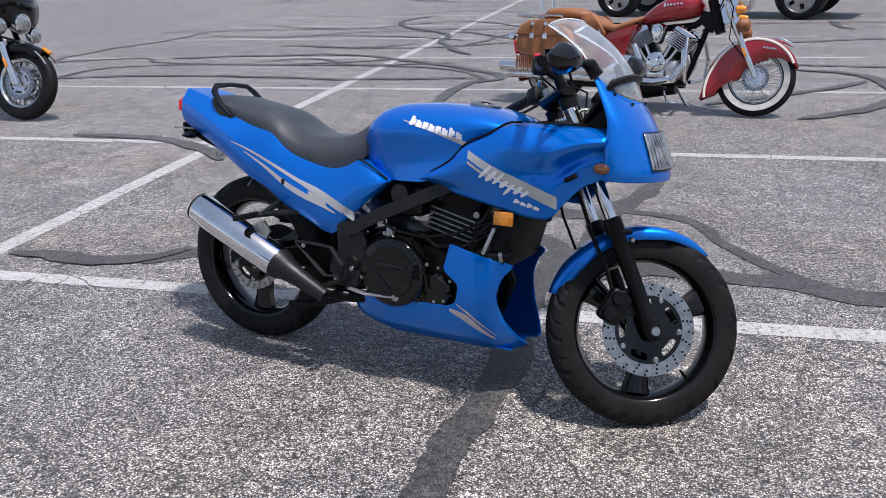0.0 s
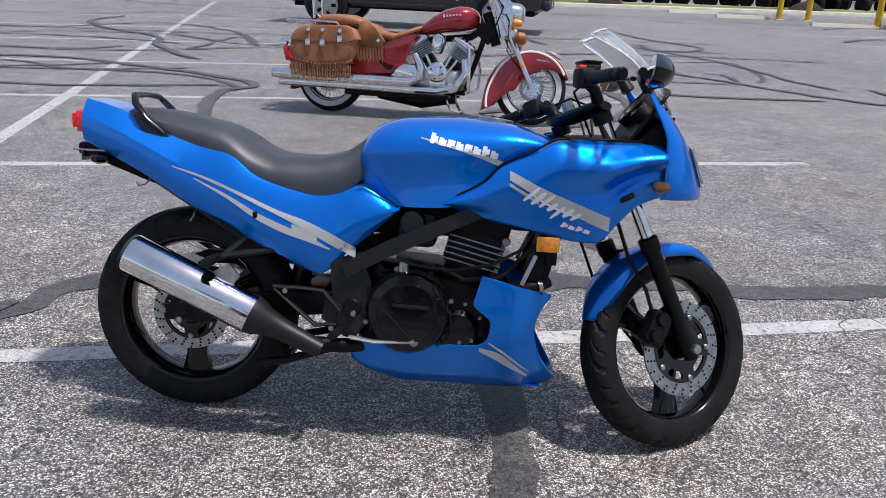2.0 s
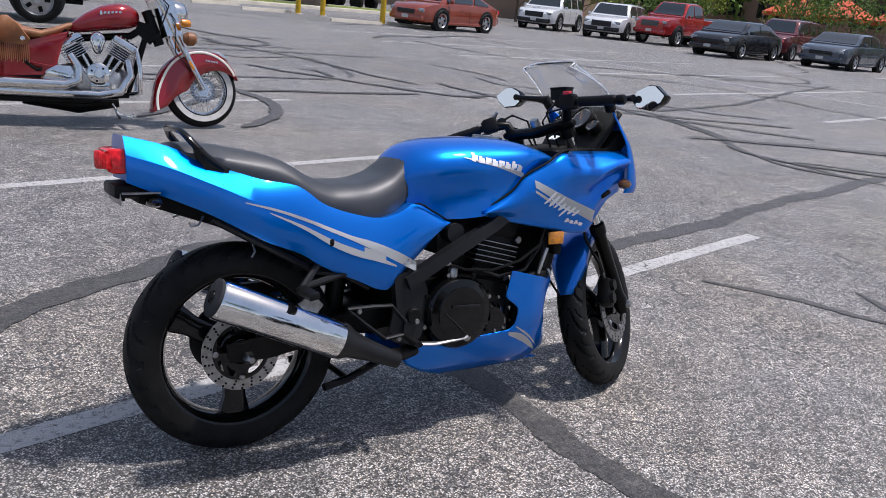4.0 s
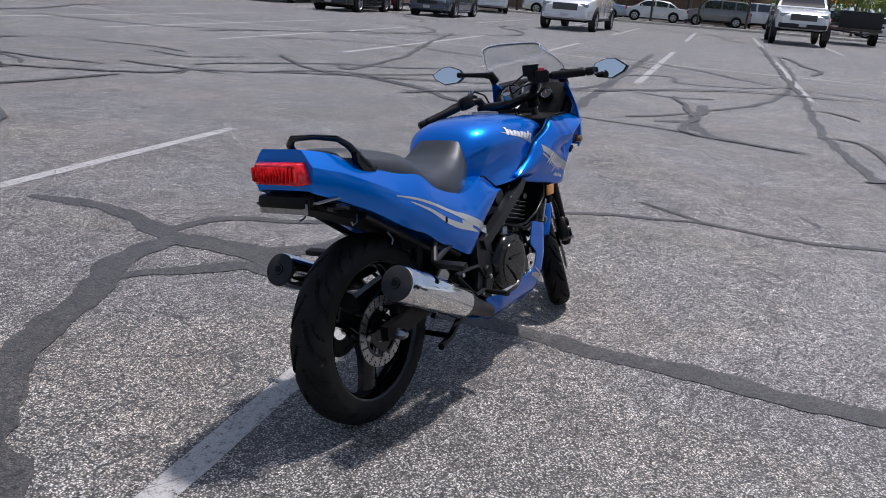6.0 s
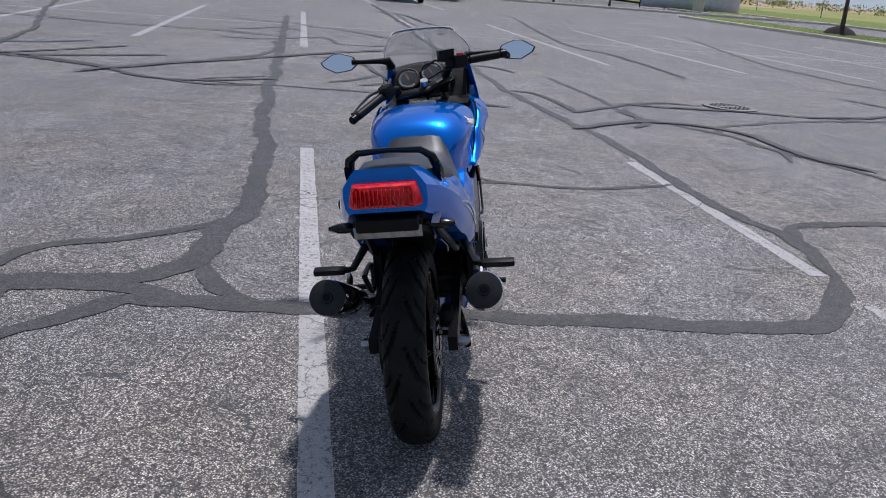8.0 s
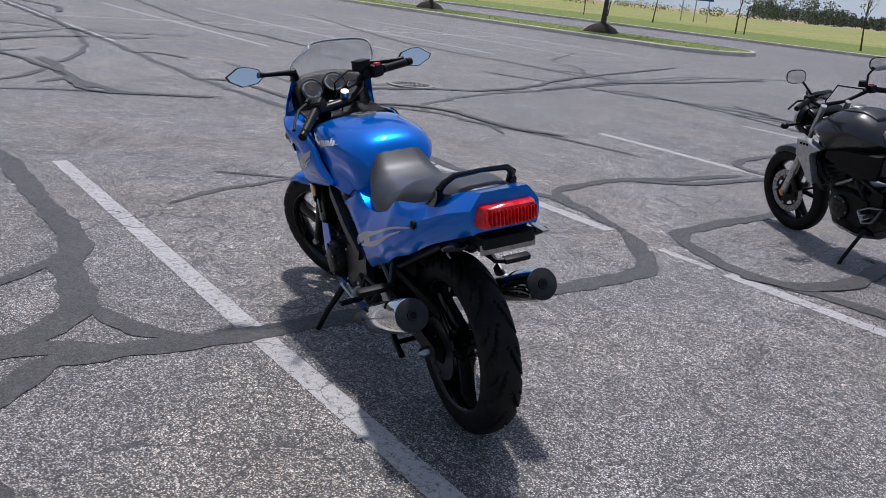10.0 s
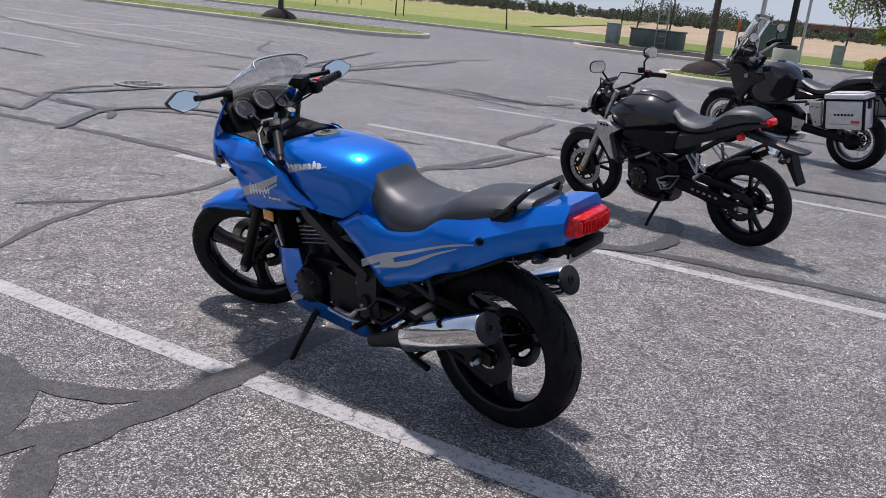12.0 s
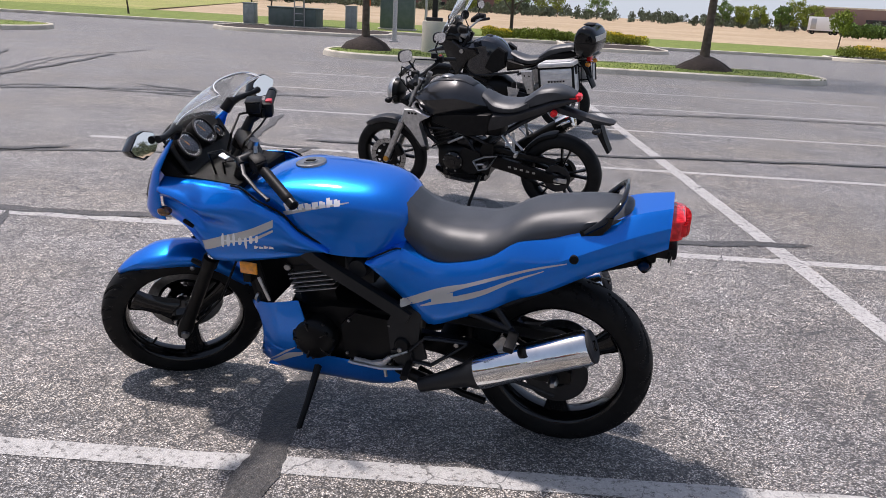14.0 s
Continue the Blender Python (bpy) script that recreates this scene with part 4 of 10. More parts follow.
# front fairing sides
fair_top = curve((0.735, 0.650), (0.84, 0.712), (0.88, 0.756), (0.96, 0.796), (1.036, 0.833), (1.14, 0.832), (1.31, 0.836))
fair_low = curve((0.735, 0.638), (0.81, 0.618), (0.97, 0.586), (1.10, 0.563), (1.145, 0.562), (1.20, 0.618), (1.25, 0.668), (1.31, 0.692))
fair_w = curve((0.735, 0.192), (0.85, 0.212), (1.0, 0.226), (1.12, 0.226), (1.22, 0.217), (1.31, 0.198))


def fair_side(u, v):
    x = 0.735 + 0.575 * u
    t, l, w = fair_top(x), fair_low(x), fair_w(x)
    y = w * (0.90 + 0.10 * math.sin(math.pi * min(1, v * 1.15) ** 0.8)) - 0.045 * max(0, v - 0.5) ** 1.5
    k = max(0.0, 1 - abs(x - 1.19) / 0.17)
    y -= 0.034 * k * math.exp(-((v - 0.50) / 0.12) ** 2)
    ramp = max(0.0, min(1, (x - 0.97) / 0.16))
    y += 0.020 * ramp * max(0.0, 1 - abs(v - 0.26) / 0.20)
    y -= 0.022 * ramp * max(0.0, 1 - v / 0.22)
    if v == 0:
        y -= 0.014
    return Vector((x, y, t + (l - t) * v))


sides = []
for s in (1, -1):
    g = Geo().grid(fair_side, 46, 22)
    if s < 0:
        g.flip()
    sides.append(part("fairing_side", g, BLUE, bike, "glossy metallic blue fairing side panel", smooth=35, solid=0.004))
    g = Geo().loft([[Vector((1.300 + 0.024 * c1 * k, s * (0.203 + o), 0.722 + 0.016 * s1 * k)) for c1, s1 in [(math.cos(a), math.sin(a)) for a in span(0, 2 * math.pi, 16)[:-1]]] for o, k in ((-0.01, 1.0), (0.004, 1.0), (0.011, 0.8), (0.014, 0.4))])
    part("turn_signal", g, SMOKE, bike, "flush smoked amber turn signal")
    part("air_slot", Geo().box((1.215, s * 0.202, 0.690), (0.040, 0.012, 0.014), 0.004, Matrix.Rotation(radians(-28), 4, "Y")), DARK, bike)
    part("inner_panel", Geo().prism([(0.98, 0.60), (1.08, 0.80), (1.28, 0.80), (1.30, 0.72), (1.2, 0.66), (1.12, 0.58)], s * 0.150, s * 0.155), DARK, bike)

for s in (1, -1):
    part("panel_seam", Geo().tube([fair_side(u, 0) + Vector((0, 0.010, 0.001)) if s > 0 else Vector((fair_side(u, 0).x, -fair_side(u, 0).y, fair_side(u, 0).z)) + Vector((0, -0.010, 0.001)) for u in span(0.02, 0.56, 20)], 0.0035, 6), DARK, bike)
    part("panel_seam", Geo().tube([(x, s * (tail_w(x) * 0.9 + 0.0005), tail_top(x) + 0.002) for x in span(0.50, 0.612, 8)], 0.003, 6), DARK, bike)

# nose
LEV = [(1.446, 0.686, 1.300, 0.690, 0.200), (1.446, 0.704, 1.306, 0.722, 0.206), (1.428, 0.755, 1.306, 0.770, 0.208), (1.392, 0.832, 1.305, 0.836, 0.200), (1.358, 0.884, 1.268, 0.930, 0.182), (1.338, 0.906, 1.232, 0.998, 0.168)]
LC = [curve(*[(i, l[k]) for i, l in enumerate(LEV)]) for k in range(5)]


def nose_at(u, q):
    """u: -1 to 1 across; q: 0 to 5 up."""
    xc, zc, xe, ze, w = (c(q) for c in LC)
    a = abs(u)
    x = xe + (xc - xe) * (1 - a ** 1.75)
    y = w * math.sin(u * math.pi / 2) ** 1 if a < 1 else w * u
    return Vector((x, y, zc + (ze - zc) * a ** 2.2))


g = Geo().grid(lambda u, v: nose_at(2 * u - 1, 5 * v), 40, 30)
part("nose_fairing", g, BLUE, bike, "glossy metallic blue nose cowl", smooth=50, solid=0.004)
out = Vector((0.004, 0, 0.002))
g = Geo().grid(lambda u, v: nose_at(-0.38 + 0.76 * u, 1.35 + 1.45 * v) + out * (1 + 1.5 * math.sin(math.pi * u) * math.sin(math.pi * v)), 24, 14)
head = part("headlamp", g, LENS, bike, "clear fluted rectangular headlamp", solid=0.003)
for k in range(13):
    u = -0.34 + 0.68 * k / 12
    part("flute", Geo().tube([nose_at(u, 1.45 + 0.13 * j) + out * 2.1 for j in range(11)], 0.0022, 5), LENS, head)
part("lamp_seal", Geo().tube([nose_at(u, q) + out for u, q in [(-0.39 + 0.078 * k, 1.32) for k in range(11)] + [(0.39, 1.32 + 0.3 * k) for k in range(1, 6)] + [(0.39 - 0.078 * k, 2.83) for k in range(11)] + [(-0.39, 2.83 - 0.3 * k) for k in range(1, 6)]], 0.0012, 6), BLACK, bike)
for u in (-0.97, -0.62, -0.3, 0.3, 0.62, 0.97):
    p = nose_at(u, 4.55 if abs(u) > 0.5 else 4.3)
    part("screw", Geo().ball(p + Vector((0.0015, 0.002 * (1 if u > 0 else -1), 0.001)), (0.005, 0.005, 0.005), 8, 6), GLOSS, bike)

# windscreen
def screen_at(u, v):
    a = abs(u)
    b = nose_at(u, 4.75) + Vector((0.005, 0, 0.003))
    tx, tz, tw = 1.150 - 0.055 * a ** 2, 1.128 - 0.022 * a ** 3, 0.128
    t = Vector((tx, tw * math.sin(u * math.pi / 2), tz))
    p = b.lerp(t, v)
    p.x += 0.026 * math.sin(math.pi * v)
    p.z += 0.020 * math.sin(math.pi * v) * (1 - a)
    p.y *= 1 + 0.16 * math.sin(math.pi * v)
    return p


g = Geo().grid(lambda u, v: screen_at(2 * u - 1, v), 28, 20)
screen = part("windscreen", g, GLASS, bike, "clear curved plastic windscreen", smooth=60, solid=0.003)
screen.visible_shadow = False
# the clear screen's bright rim glint is put in as a pale colour
edge = [screen_at(-1, k / 16) for k in range(17)] + [screen_at(-1 + 2 * k / 30, 1) for k in range(1, 31)] + [screen_at(1, 1 - k / 16) for k in range(1, 17)]
part("screen_trim", Geo().tube(edge, 0.0022, 6), mat("screen_edge", (0.80, 0.82, 0.84), 0.15, spec=0.8), bike, "screen edge coloured pale for its glint")

# cockpit
part("dash_panel", Geo().grid(lambda u, v: Vector((1.335 - 0.03 * abs(2 * u - 1) ** 2 - 0.10 * v, (2 * u - 1) * (0.165 - 0.015 * v), 0.975 - 0.145 * v - 0.02 * abs(2 * u - 1) ** 2)), 16, 8), PLASTIC, bike, solid=0.01)
part("cockpit_floor", Geo().prism([(1.04, 0.80), (1.28, 0.80), (1.33, 0.86), (1.30, 0.90), (1.24, 0.84), (1.04, 0.83)], -0.165, 0.165), DARK, bike)
dm = Matrix.Rotation(radians(-52), 4, "Y")
for nm, c, r in (("speedometer", (1.254, 0.090, 0.916), 0.049), ("tachometer", (1.256, -0.010, 0.936), 0.049), ("temperature_gauge", (1.245, -0.085, 0.915), 0.026)):
    M = Matrix.Translation(c) @ dm
    body = part(nm, Geo().lathe([(0.0, -0.05), (r * 0.9, -0.05), (r, -0.01), (r * 1.02, 0.006), (r * 0.92, 0.008), (r * 0.9, 0.002), (0, 0.002)], axis="z", n=32).by(M), PLASTIC, bike)
    part("dial", Geo().lathe([(0, 0.0035), (r * 0.9, 0.0035)], axis="z", n=32).by(M), DIAL, body)
    g = Geo()
    for k in range(22):
        a = radians(-40 + 260 * k / 21)
        g.add([M @ Vector((rr * math.cos(a + w), rr * math.sin(a + w), 0.0042)) for rr, w in ((r * 0.70, -0.022), (r * 0.84, -0.018), (r * 0.84, 0.018), (r * 0.70, 0.022))], [(0, 1, 2, 3)])
    part("dial_mark", g, WHITE, body)
    part("needle", Geo().add([M @ Vector(p) for p in ((-0.004, 0.0, 0.005), (0.0, -0.0010, 0.005), (0.030 * r / 0.047, 0.014 * r / 0.047, 0.005), (0.0, 0.0010, 0.005))], [(0, 1, 2, 3)]), AMBER, body)
part("dash_card", Geo().box((1.165, 0.025, 0.868), (0.028, 0.036, 0.004), 0.001, Matrix.Rotation(radians(-25), 4, "Y")), WHITE, bike)

# forks, fender, bars: turned with the steering
def along(s, y, o=0.0):
    return FRONT + RAKE * s + Vector((0.906, 0, 0.423)) * o + Vector((0, y, 0))


for s in (-1, 1):
    leg = part("fork_leg", Geo().tube([along(k, s * 0.098) for k in (-0.03, 0.0, 0.03, 0.05, 0.30, 0.31, 0.345, 0.35)], [0.02, 0.028, 0.028, 0.0235, 0.0235, 0.0285, 0.0285, 0.021], 16).by(STEER), BLACK, bike, "black fork lower leg")
    part("fork_tube", Geo().tube([along(0.34, s * 0.098), along(0.70, s * 0.098)], 0.0185, 16).by(STEER), CHROME, leg, "chromed fork tube")
    part("axle_cap", Geo().lathe([(0, s * 0.136), (0.013, s * 0.136), (0.015, s * 0.130), (0.015, s * 0.10)], FRONT, n=14).by(STEER), STEEL, leg)
    part("fender_stay", Geo().tube([along(0.30, s * 0.09, 0.02), along(0.29, s * 0.062, 0.05)], 0.010, 8).by(STEER), BLACK, leg)
    part("fender_bolt", Geo().ball(along(0.265, s * 0.075, 0.045), (0.009, 0.006, 0.009), 8, 6).by(STEER), STEEL, leg)
for k, w in ((0.52, 0.036), (0.735, 0.032)):
    part("triple_clamp", Geo().tube([along(k, -0.13), along(k, -0.098), along(k, 0, -0.03), along(k, 0.098), along(k, 0.13)], [0.02, w, w, w, 0.02], 12, flat=0.6).by(STEER), BLACK, bike)
part("key_barrel", Geo().lathe([(0, 0.03), (0.016, 0.03), (0.018, 0)], axis="z", n=16).by(STEER @ Matrix.Translation(along(0.75, 0, -0.02)) @ Matrix.Rotation(radians(-25), 4, "Y")), STEEL, bike)
secs = []
for k in range(29):
    a = radians(164 - 112 * k / 28)
    r = 0.306 + 0.006 * math.sin(math.pi * k / 28)
    w = 0.066 * min(1, 0.35 + k * 0.11, 0.22 + 0.11 * (28 - k))
    c = FRONT + Vector((math.cos(a), 0, math.sin(a))) * r
    rad = Vector((math.cos(a), 0, math.sin(a)))
    drop = 0.045 * min(1, 0.5 + (28 - k) * 0.05)
    secs.append([c + Vector((0, w * y, 0)) - rad * d for y, d in ((-1.0, drop), (-0.98, drop * 0.5), (-0.85, drop * 0.18), (-0.5, 0.003), (0, 0), (0.5, 0.003), (0.85, drop * 0.18), (0.98, drop * 0.5), (1.0, drop))])
part("front_fender", Geo().loft(secs, ring=False).by(STEER), BLUE, bike, "glossy metallic blue front fender", smooth=50, solid=0.003)
# front brake caliper with hose
cp = FRONT + Vector((-0.115, -0.088, 0.06))
cal = part("brake_caliper", Geo().box(cp, (0.07, 0.05, 0.10), 0.014, Matrix.Rotation(radians(30), 4, "Y")).lathe([(0, -0.036), (0.019, -0.036), (0.022, -0.025), (0.022, 0)], cp + Vector((0.006, 0, 0.026)), n=16).lathe([(0, -0.036), (0.019, -0.036), (0.022, -0.025), (0.022, 0)], cp + Vector((-0.018, 0, -0.018)), n=16).by(STEER), BLACK, bike)
part("caliper_bracket", Geo().box(cp + Vector((0.05, 0.015, 0.0)), (0.09, 0.014, 0.05), 0.006).by(STEER), FRAMEM, cal)
part("brake_hose", Geo().tube([cp + Vector((-0.01, 0.0, 0.05)), cp + Vector((-0.03, 0.0, 0.11)), cp + Vector((-0.075, 0.02, 0.20)), along(0.40, -0.075, -0.06), along(0.55, -0.06, -0.05)], 0.0055, 8).by(STEER), BLACK, bike)
part("cable", Geo().tube([along(0.0, 0.10, -0.02), along(0.18, 0.11, -0.08), along(0.4, 0.08, -0.09), along(0.6, 0.05, -0.06)], 0.0045, 8).by(STEER), BLACK, bike)
for s in (-1, 1):
    # the fork tops and the bars, turned left
    top = STEER @ along(0.715, s * 0.098)
    b = Vector((1.080, -0.130, 0.990)) if s < 0 else Vector((0.985, 0.140, 0.905))
    c = Vector((1.155, -0.330, 1.003)) if s < 0 else Vector((0.800, 0.268, 0.825))
    d = (c - b).normalized()
    side = d.cross(Vector((0, 0, 1))).normalized() * s
    fwd = side if side.x > 0 else -side
    bar = part("handlebar", Geo().tube([top, top.lerp(b, 0.4) + Vector((0, 0, 0.03)), b, c - d * 0.01], [0.02, 0.016, 0.0125, 0.0115], 12).tube([STEER @ along(0.690, s * 0.098), STEER @ along(0.722, s * 0.098)], 0.027, 14), BLACK, bike)
    L = (c - b).length
    part("grip", Geo().tube([b + d * 0.050, b + d * 0.054] + [b + d * (0.06 + (L - 0.095) * k / 12) for k in range(13)] + [c - d * 0.030], [0.013, 0.0175] + [0.0172 if k % 2 else 0.0162 for k in range(13)] + [0.013], 14), PLASTIC, bar, "worn black rubber grip")
    part("bar_end", Geo().tube([c - d * 0.030, c - d * 0.026, c - d * 0.004, c], [0.010, 0.0165, 0.0165, 0.012], 14), BLACK, bar)
    rot = Vector((0, 1, 0)).rotation_difference(-d if s < 0 else d).to_matrix().to_4x4()
    part("switch_box", Geo().box(b + d * 0.012 + Vector((0, 0, 0.002)), (0.046, 0.052, 0.052), 0.010, rot).box(b + d * 0.034, (0.040, 0.014, 0.044), 0.006, rot), PLASTIC, bar)
    lev = b + fwd * 0.050 + Vector((0, 0, 0.002))
    part("lever_perch", Geo().tube([b - d * 0.03 + fwd * 0.005, lev - d * 0.02, lev], [0.017, 0.014, 0.010], 10), FRAMEM if s > 0 else BLACK, bar)
    part("lever", Geo().tube([lev, lev + d * 0.05 + fwd * 0.018, lev + d * 0.12 + fwd * 0.014 - Vector((0, 0, 0.006)), lev + d * 0.165 + fwd * 0.004 - Vector((0, 0, 0.010)), lev + d * 0.173 + fwd * 0.003 - Vector((0, 0, 0.010))], [0.007, 0.0075, 0.006, 0.006, 0.009], 8, flat=0.7), BLACK if s < 0 else FRAMEM, bar)
    if s < 0:
        part("reservoir", Geo().box(b - d * 0.035 + fwd * 0.035 + Vector((0, 0, 0.028)), (0.048, 0.062, 0.036), 0.005, rot), PLASTIC, bar)
        part("reservoir_lid", Geo().box(b - d * 0.035 + fwd * 0.035 + Vector((0, 0, 0.048)), (0.051, 0.065, 0.007), 0.002, rot), BLACK, bar)
        part("stop_switch", Geo().box(b + d * 0.012 - fwd * 0.010 + Vector((0, 0, 0.029)), (0.022, 0.024, 0.012), 0.003, rot), mat("red_switch", (0.62, 0.03, 0.05), 0.4), bar)
    else:
        part("choke_lever", Geo().tube([b + Vector((0, 0, 0.026)), b - d * 0.02 + Vector((-0.01, 0, 0.04))], [0.008, 0.006], 8), STEEL, bar)
    part("cable", Geo().tube([lev - d * 0.02, lev - d * 0.07 + fwd * 0.03 + Vector((0, 0, 0.01)), lev - d * 0.13 + fwd * 0.05 - Vector((0, 0, 0.03)), STEER @ along(0.58, s * 0.04, 0.03)], 0.004, 8), BLACK, bar)
    part("cable", Geo().tube([b - d * 0.01 - Vector((0, 0, 0.02)), b - d * 0.07 + fwd * 0.015 - Vector((0, 0, 0.03)), b - d * 0.12 + fwd * 0.06 - Vector((0, 0, 0.06)), STEER @ along(0.56, s * 0.02, 0.0)], 0.0035, 8), BLACK, bar)

# mirrors on the cowl
for s in (-1, 1):
    root = Vector((1.235, s * 0.168, 1.000))
    tip = Vector((1.205, s * 0.285, 1.006))
    stalk = part("mirror", Geo().tube([root + Vector((0.02, -s * 0.01, -0.03)), root, root.lerp(tip, 0.3), tip, tip + Vector((0, s * 0.03, 0.002))], [0.02, 0.019, 0.011, 0.009, 0.012], 10), BLACK, bike)
    sh = [(0.278, 1.000), (0.300, 1.030), (0.350, 1.046), (0.385, 1.044), (0.437, 1.012), (0.425, 0.992), (0.375, 0.966), (0.310, 0.974)]
    mid = Vector((1.215, s * 0.367, 1.006 + (0.003 if s < 0 else 0.0)))
    tilt = Matrix.Translation(mid) @ Matrix.Rotation(radians(9), 4, "Y") @ Matrix.Rotation(radians(s * 5), 4, "Z")
    loop = [(s * (y - 0.355), z - 1.006) for y, z in sh]
    back = Geo().loft([[Vector((o, y * k, z * k)) for y, z in loop] for o, k in ((0.0, 1.0), (0.012, 1.02), (0.034, 0.82), (0.05, 0.4))]).by(tilt)
    part("mirror_shell", back, GLOSS, stalk)
    part("mirror_glass", Geo().prism([(y * 0.93, z * 0.93) for y, z in loop], -0.0035, -0.0005, "x").by(tilt), MIRROR, stalk, "mirror glass that reflects the sky", smooth=0)

# lower cowl
low_rear = curve((0.118, 0.64), (0.146, 0.555), (0.194, 0.488), (0.232, 0.496), (0.246, 0.60), (0.258, 0.850), (0.28, 0.872), (0.325, 0.878), (0.377, 0.828), (0.40, 0.834), (0.455, 0.848))
low_front = curve((0.118, 1.02), (0.134, 1.075), (0.178, 1.050), (0.236, 1.018), (0.31, 1.000), (0.36, 1.012), (0.405, 1.042), (0.425, 0.97), (0.455, 0.855))
low_w = curve((0.118, 0.105), (0.165, 0.150), (0.24, 0.178), (0.32, 0.190), (0.455, 0.192))
lows = []
for s in (1, -1):
    def low_side(u, v):
        z = 0.118 + 0.337 * v
        a, b = low_rear(z), low_front(z)
        x = a + (b - a) * u
        pinch = 0.05 * max(0, (x - 0.93) / 0.12) ** 1.6
        return Vector((x, low_w(z) * (1 - 0.15 * max(0, 0.62 - x) / 0.12) - pinch, z))
    g = Geo().grid(low_side, 34, 34)
    if s < 0:
        g.flip()
    lows.append(part("lower_cowl", g, BLUE, bike, "glossy metallic blue lower cowl", smooth=40, solid=0.004))
part("cowl_floor", Geo().grid(lambda u, v: Vector((0.56 + 0.47 * u, (2 * v - 1) * (0.090 + 0.008 * u), 0.124 + 0.02 * (1 - u) ** 3)), 10, 6), BLUE, bike, solid=0.004)

# frame
for s in (-1, 1):
    part("frame_spar", Geo().loft([[Vector((x + dx, s * (y + dy), z + dz)) for dx, dz, dy in ((-0.008, 0.018, -0.016), (-0.008, 0.018, 0.016), (0.008, -0.018, 0.016), (0.008, -0.018, -0.016))]
                                   for x, y, z in ((0.98, 0.12, 0.70), (0.78, 0.172, 0.606), (0.60, 0.182, 0.520), (0.47, 0.176, 0.448))]), FRAMEM, bike, smooth=20)
    part("pivot_plate", Geo().prism([(0.43, 0.47), (0.51, 0.495), (0.545, 0.42), (0.535, 0.30), (0.50, 0.25), (0.45, 0.27), (0.44, 0.36)], s * 0.150, s * 0.178), FRAMEM, bike, smooth=20)
    part("pivot_cap", Geo().lathe([(0, s * 0.190), (0.022, s * 0.190), (0.026, s * 0.184), (0.026, s * 0.17)], (0.495, 0, 0.345), n=20), PLASTIC, bike)
    part("subframe", Geo().tube([(0.46, s * 0.135, 0.46), (0.20, s * 0.13, 0.50), (-0.08, s * 0.10, 0.66)], 0.012, 8).tube([(0.36, s * 0.15, 0.44), (0.21, s * 0.14, 0.53)], 0.010, 8), FRAMEM, bike)
    # rider and pillion rests
    part("hanger_plate", Geo().tube([(0.275, s * 0.185, 0.392), (0.36, s * 0.187, 0.392), (0.415, s * 0.187, 0.388), (0.462, s * 0.187, 0.335), (0.455, s * 0.187, 0.296), (0.395, s * 0.187, 0.290), (0.335, s * 0.186, 0.338), (0.278, s * 0.185, 0.388)], 0.010, 8, flat=0.6).prism([(0.425, 0.375), (0.47, 0.34), (0.53, 0.32), (0.515, 0.275), (0.45, 0.285), (0.41, 0.31)], s * 0.176, s * 0.186), FRAMEM, bike, smooth=20)
    for c in ((0.31, 0.383), (0.50, 0.33), (0.44, 0.285)):
        bolt(bike, (c[0], s * 0.190, c[1]), 0.009, s)
    part("foot_peg", Geo().tube([(0.47, s * 0.185, 0.285), (0.465, s * 0.215, 0.285), (0.458, s * 0.28, 0.287)], [0.010, 0.014, 0.013], 8, flat=0.7), PLASTIC, bike, "rider foot peg with rubber")
    part("pillion_bracket", Geo().tube([(0.21, s * 0.15, 0.535), (0.14, s * 0.190, 0.47), (0.125, s * 0.215, 0.470)], 0.011, 8).tube([(0.32, s * 0.16, 0.50), (0.14, s * 0.190, 0.47)], 0.010, 8), FRAMEM, bike)
    part("pillion_peg", Geo().box((0.125, s * 0.262, 0.470), (0.032, 0.100, 0.020), 0.005, Matrix.Rotation(radians(-10), 4, "Y")), PLASTIC, bike, "folding pillion foot peg")
    part("shift_lever" if s > 0 else "brake_pedal", Geo().tube([(0.49, s * 0.19, 0.262), (0.56, s * 0.20, 0.256), (0.66, s * 0.205, 0.262), (0.672, s * 0.205, 0.268)], [0.010, 0.011, 0.009, 0.012], 8, flat=0.55), ALU, bike, "bare aluminium foot lever")

# engine
part("crankcase", Geo().loft([[Vector((x, y, z)) for y, z in ((-w, b), (-w, t), (-w * 0.7, t + 0.02), (w * 0.7, t + 0.02), (w, t), (w, b), (w * 0.6, b - 0.03), (-w * 0.6, b - 0.03))]
                              for x, w, b, t in ((0.50, 0.12, 0.26, 0.42), (0.56, 0.145, 0.22, 0.44), (0.75, 0.15, 0.20, 0.43), (0.86, 0.145, 0.22, 0.40), (0.90, 0.11, 0.26, 0.36))]), BLACK, bike, "black engine crankcase", smooth=30)
part("clutch_cover", Geo().lathe([(0, -0.213), (0.082, -0.211), (0.084, -0.207), (0.106, -0.203), (0.116, -0.19), (0.120, -0.15)], (0.650, 0, 0.342), n=40), GLOSS, bike, "gloss black round clutch cover")
for k in range(8):
    a = 2 * math.pi * k / 8 + 0.3
    if math.sin(a) > -0.6:
        bolt(bike, (0.650 + 0.123 * math.cos(a), -0.178, 0.342 + 0.123 * math.sin(a)), 0.008, -1, BLACK if k % 2 else STEEL)
bolt(bike, (0.672, -0.205, 0.262), 0.013, -1)
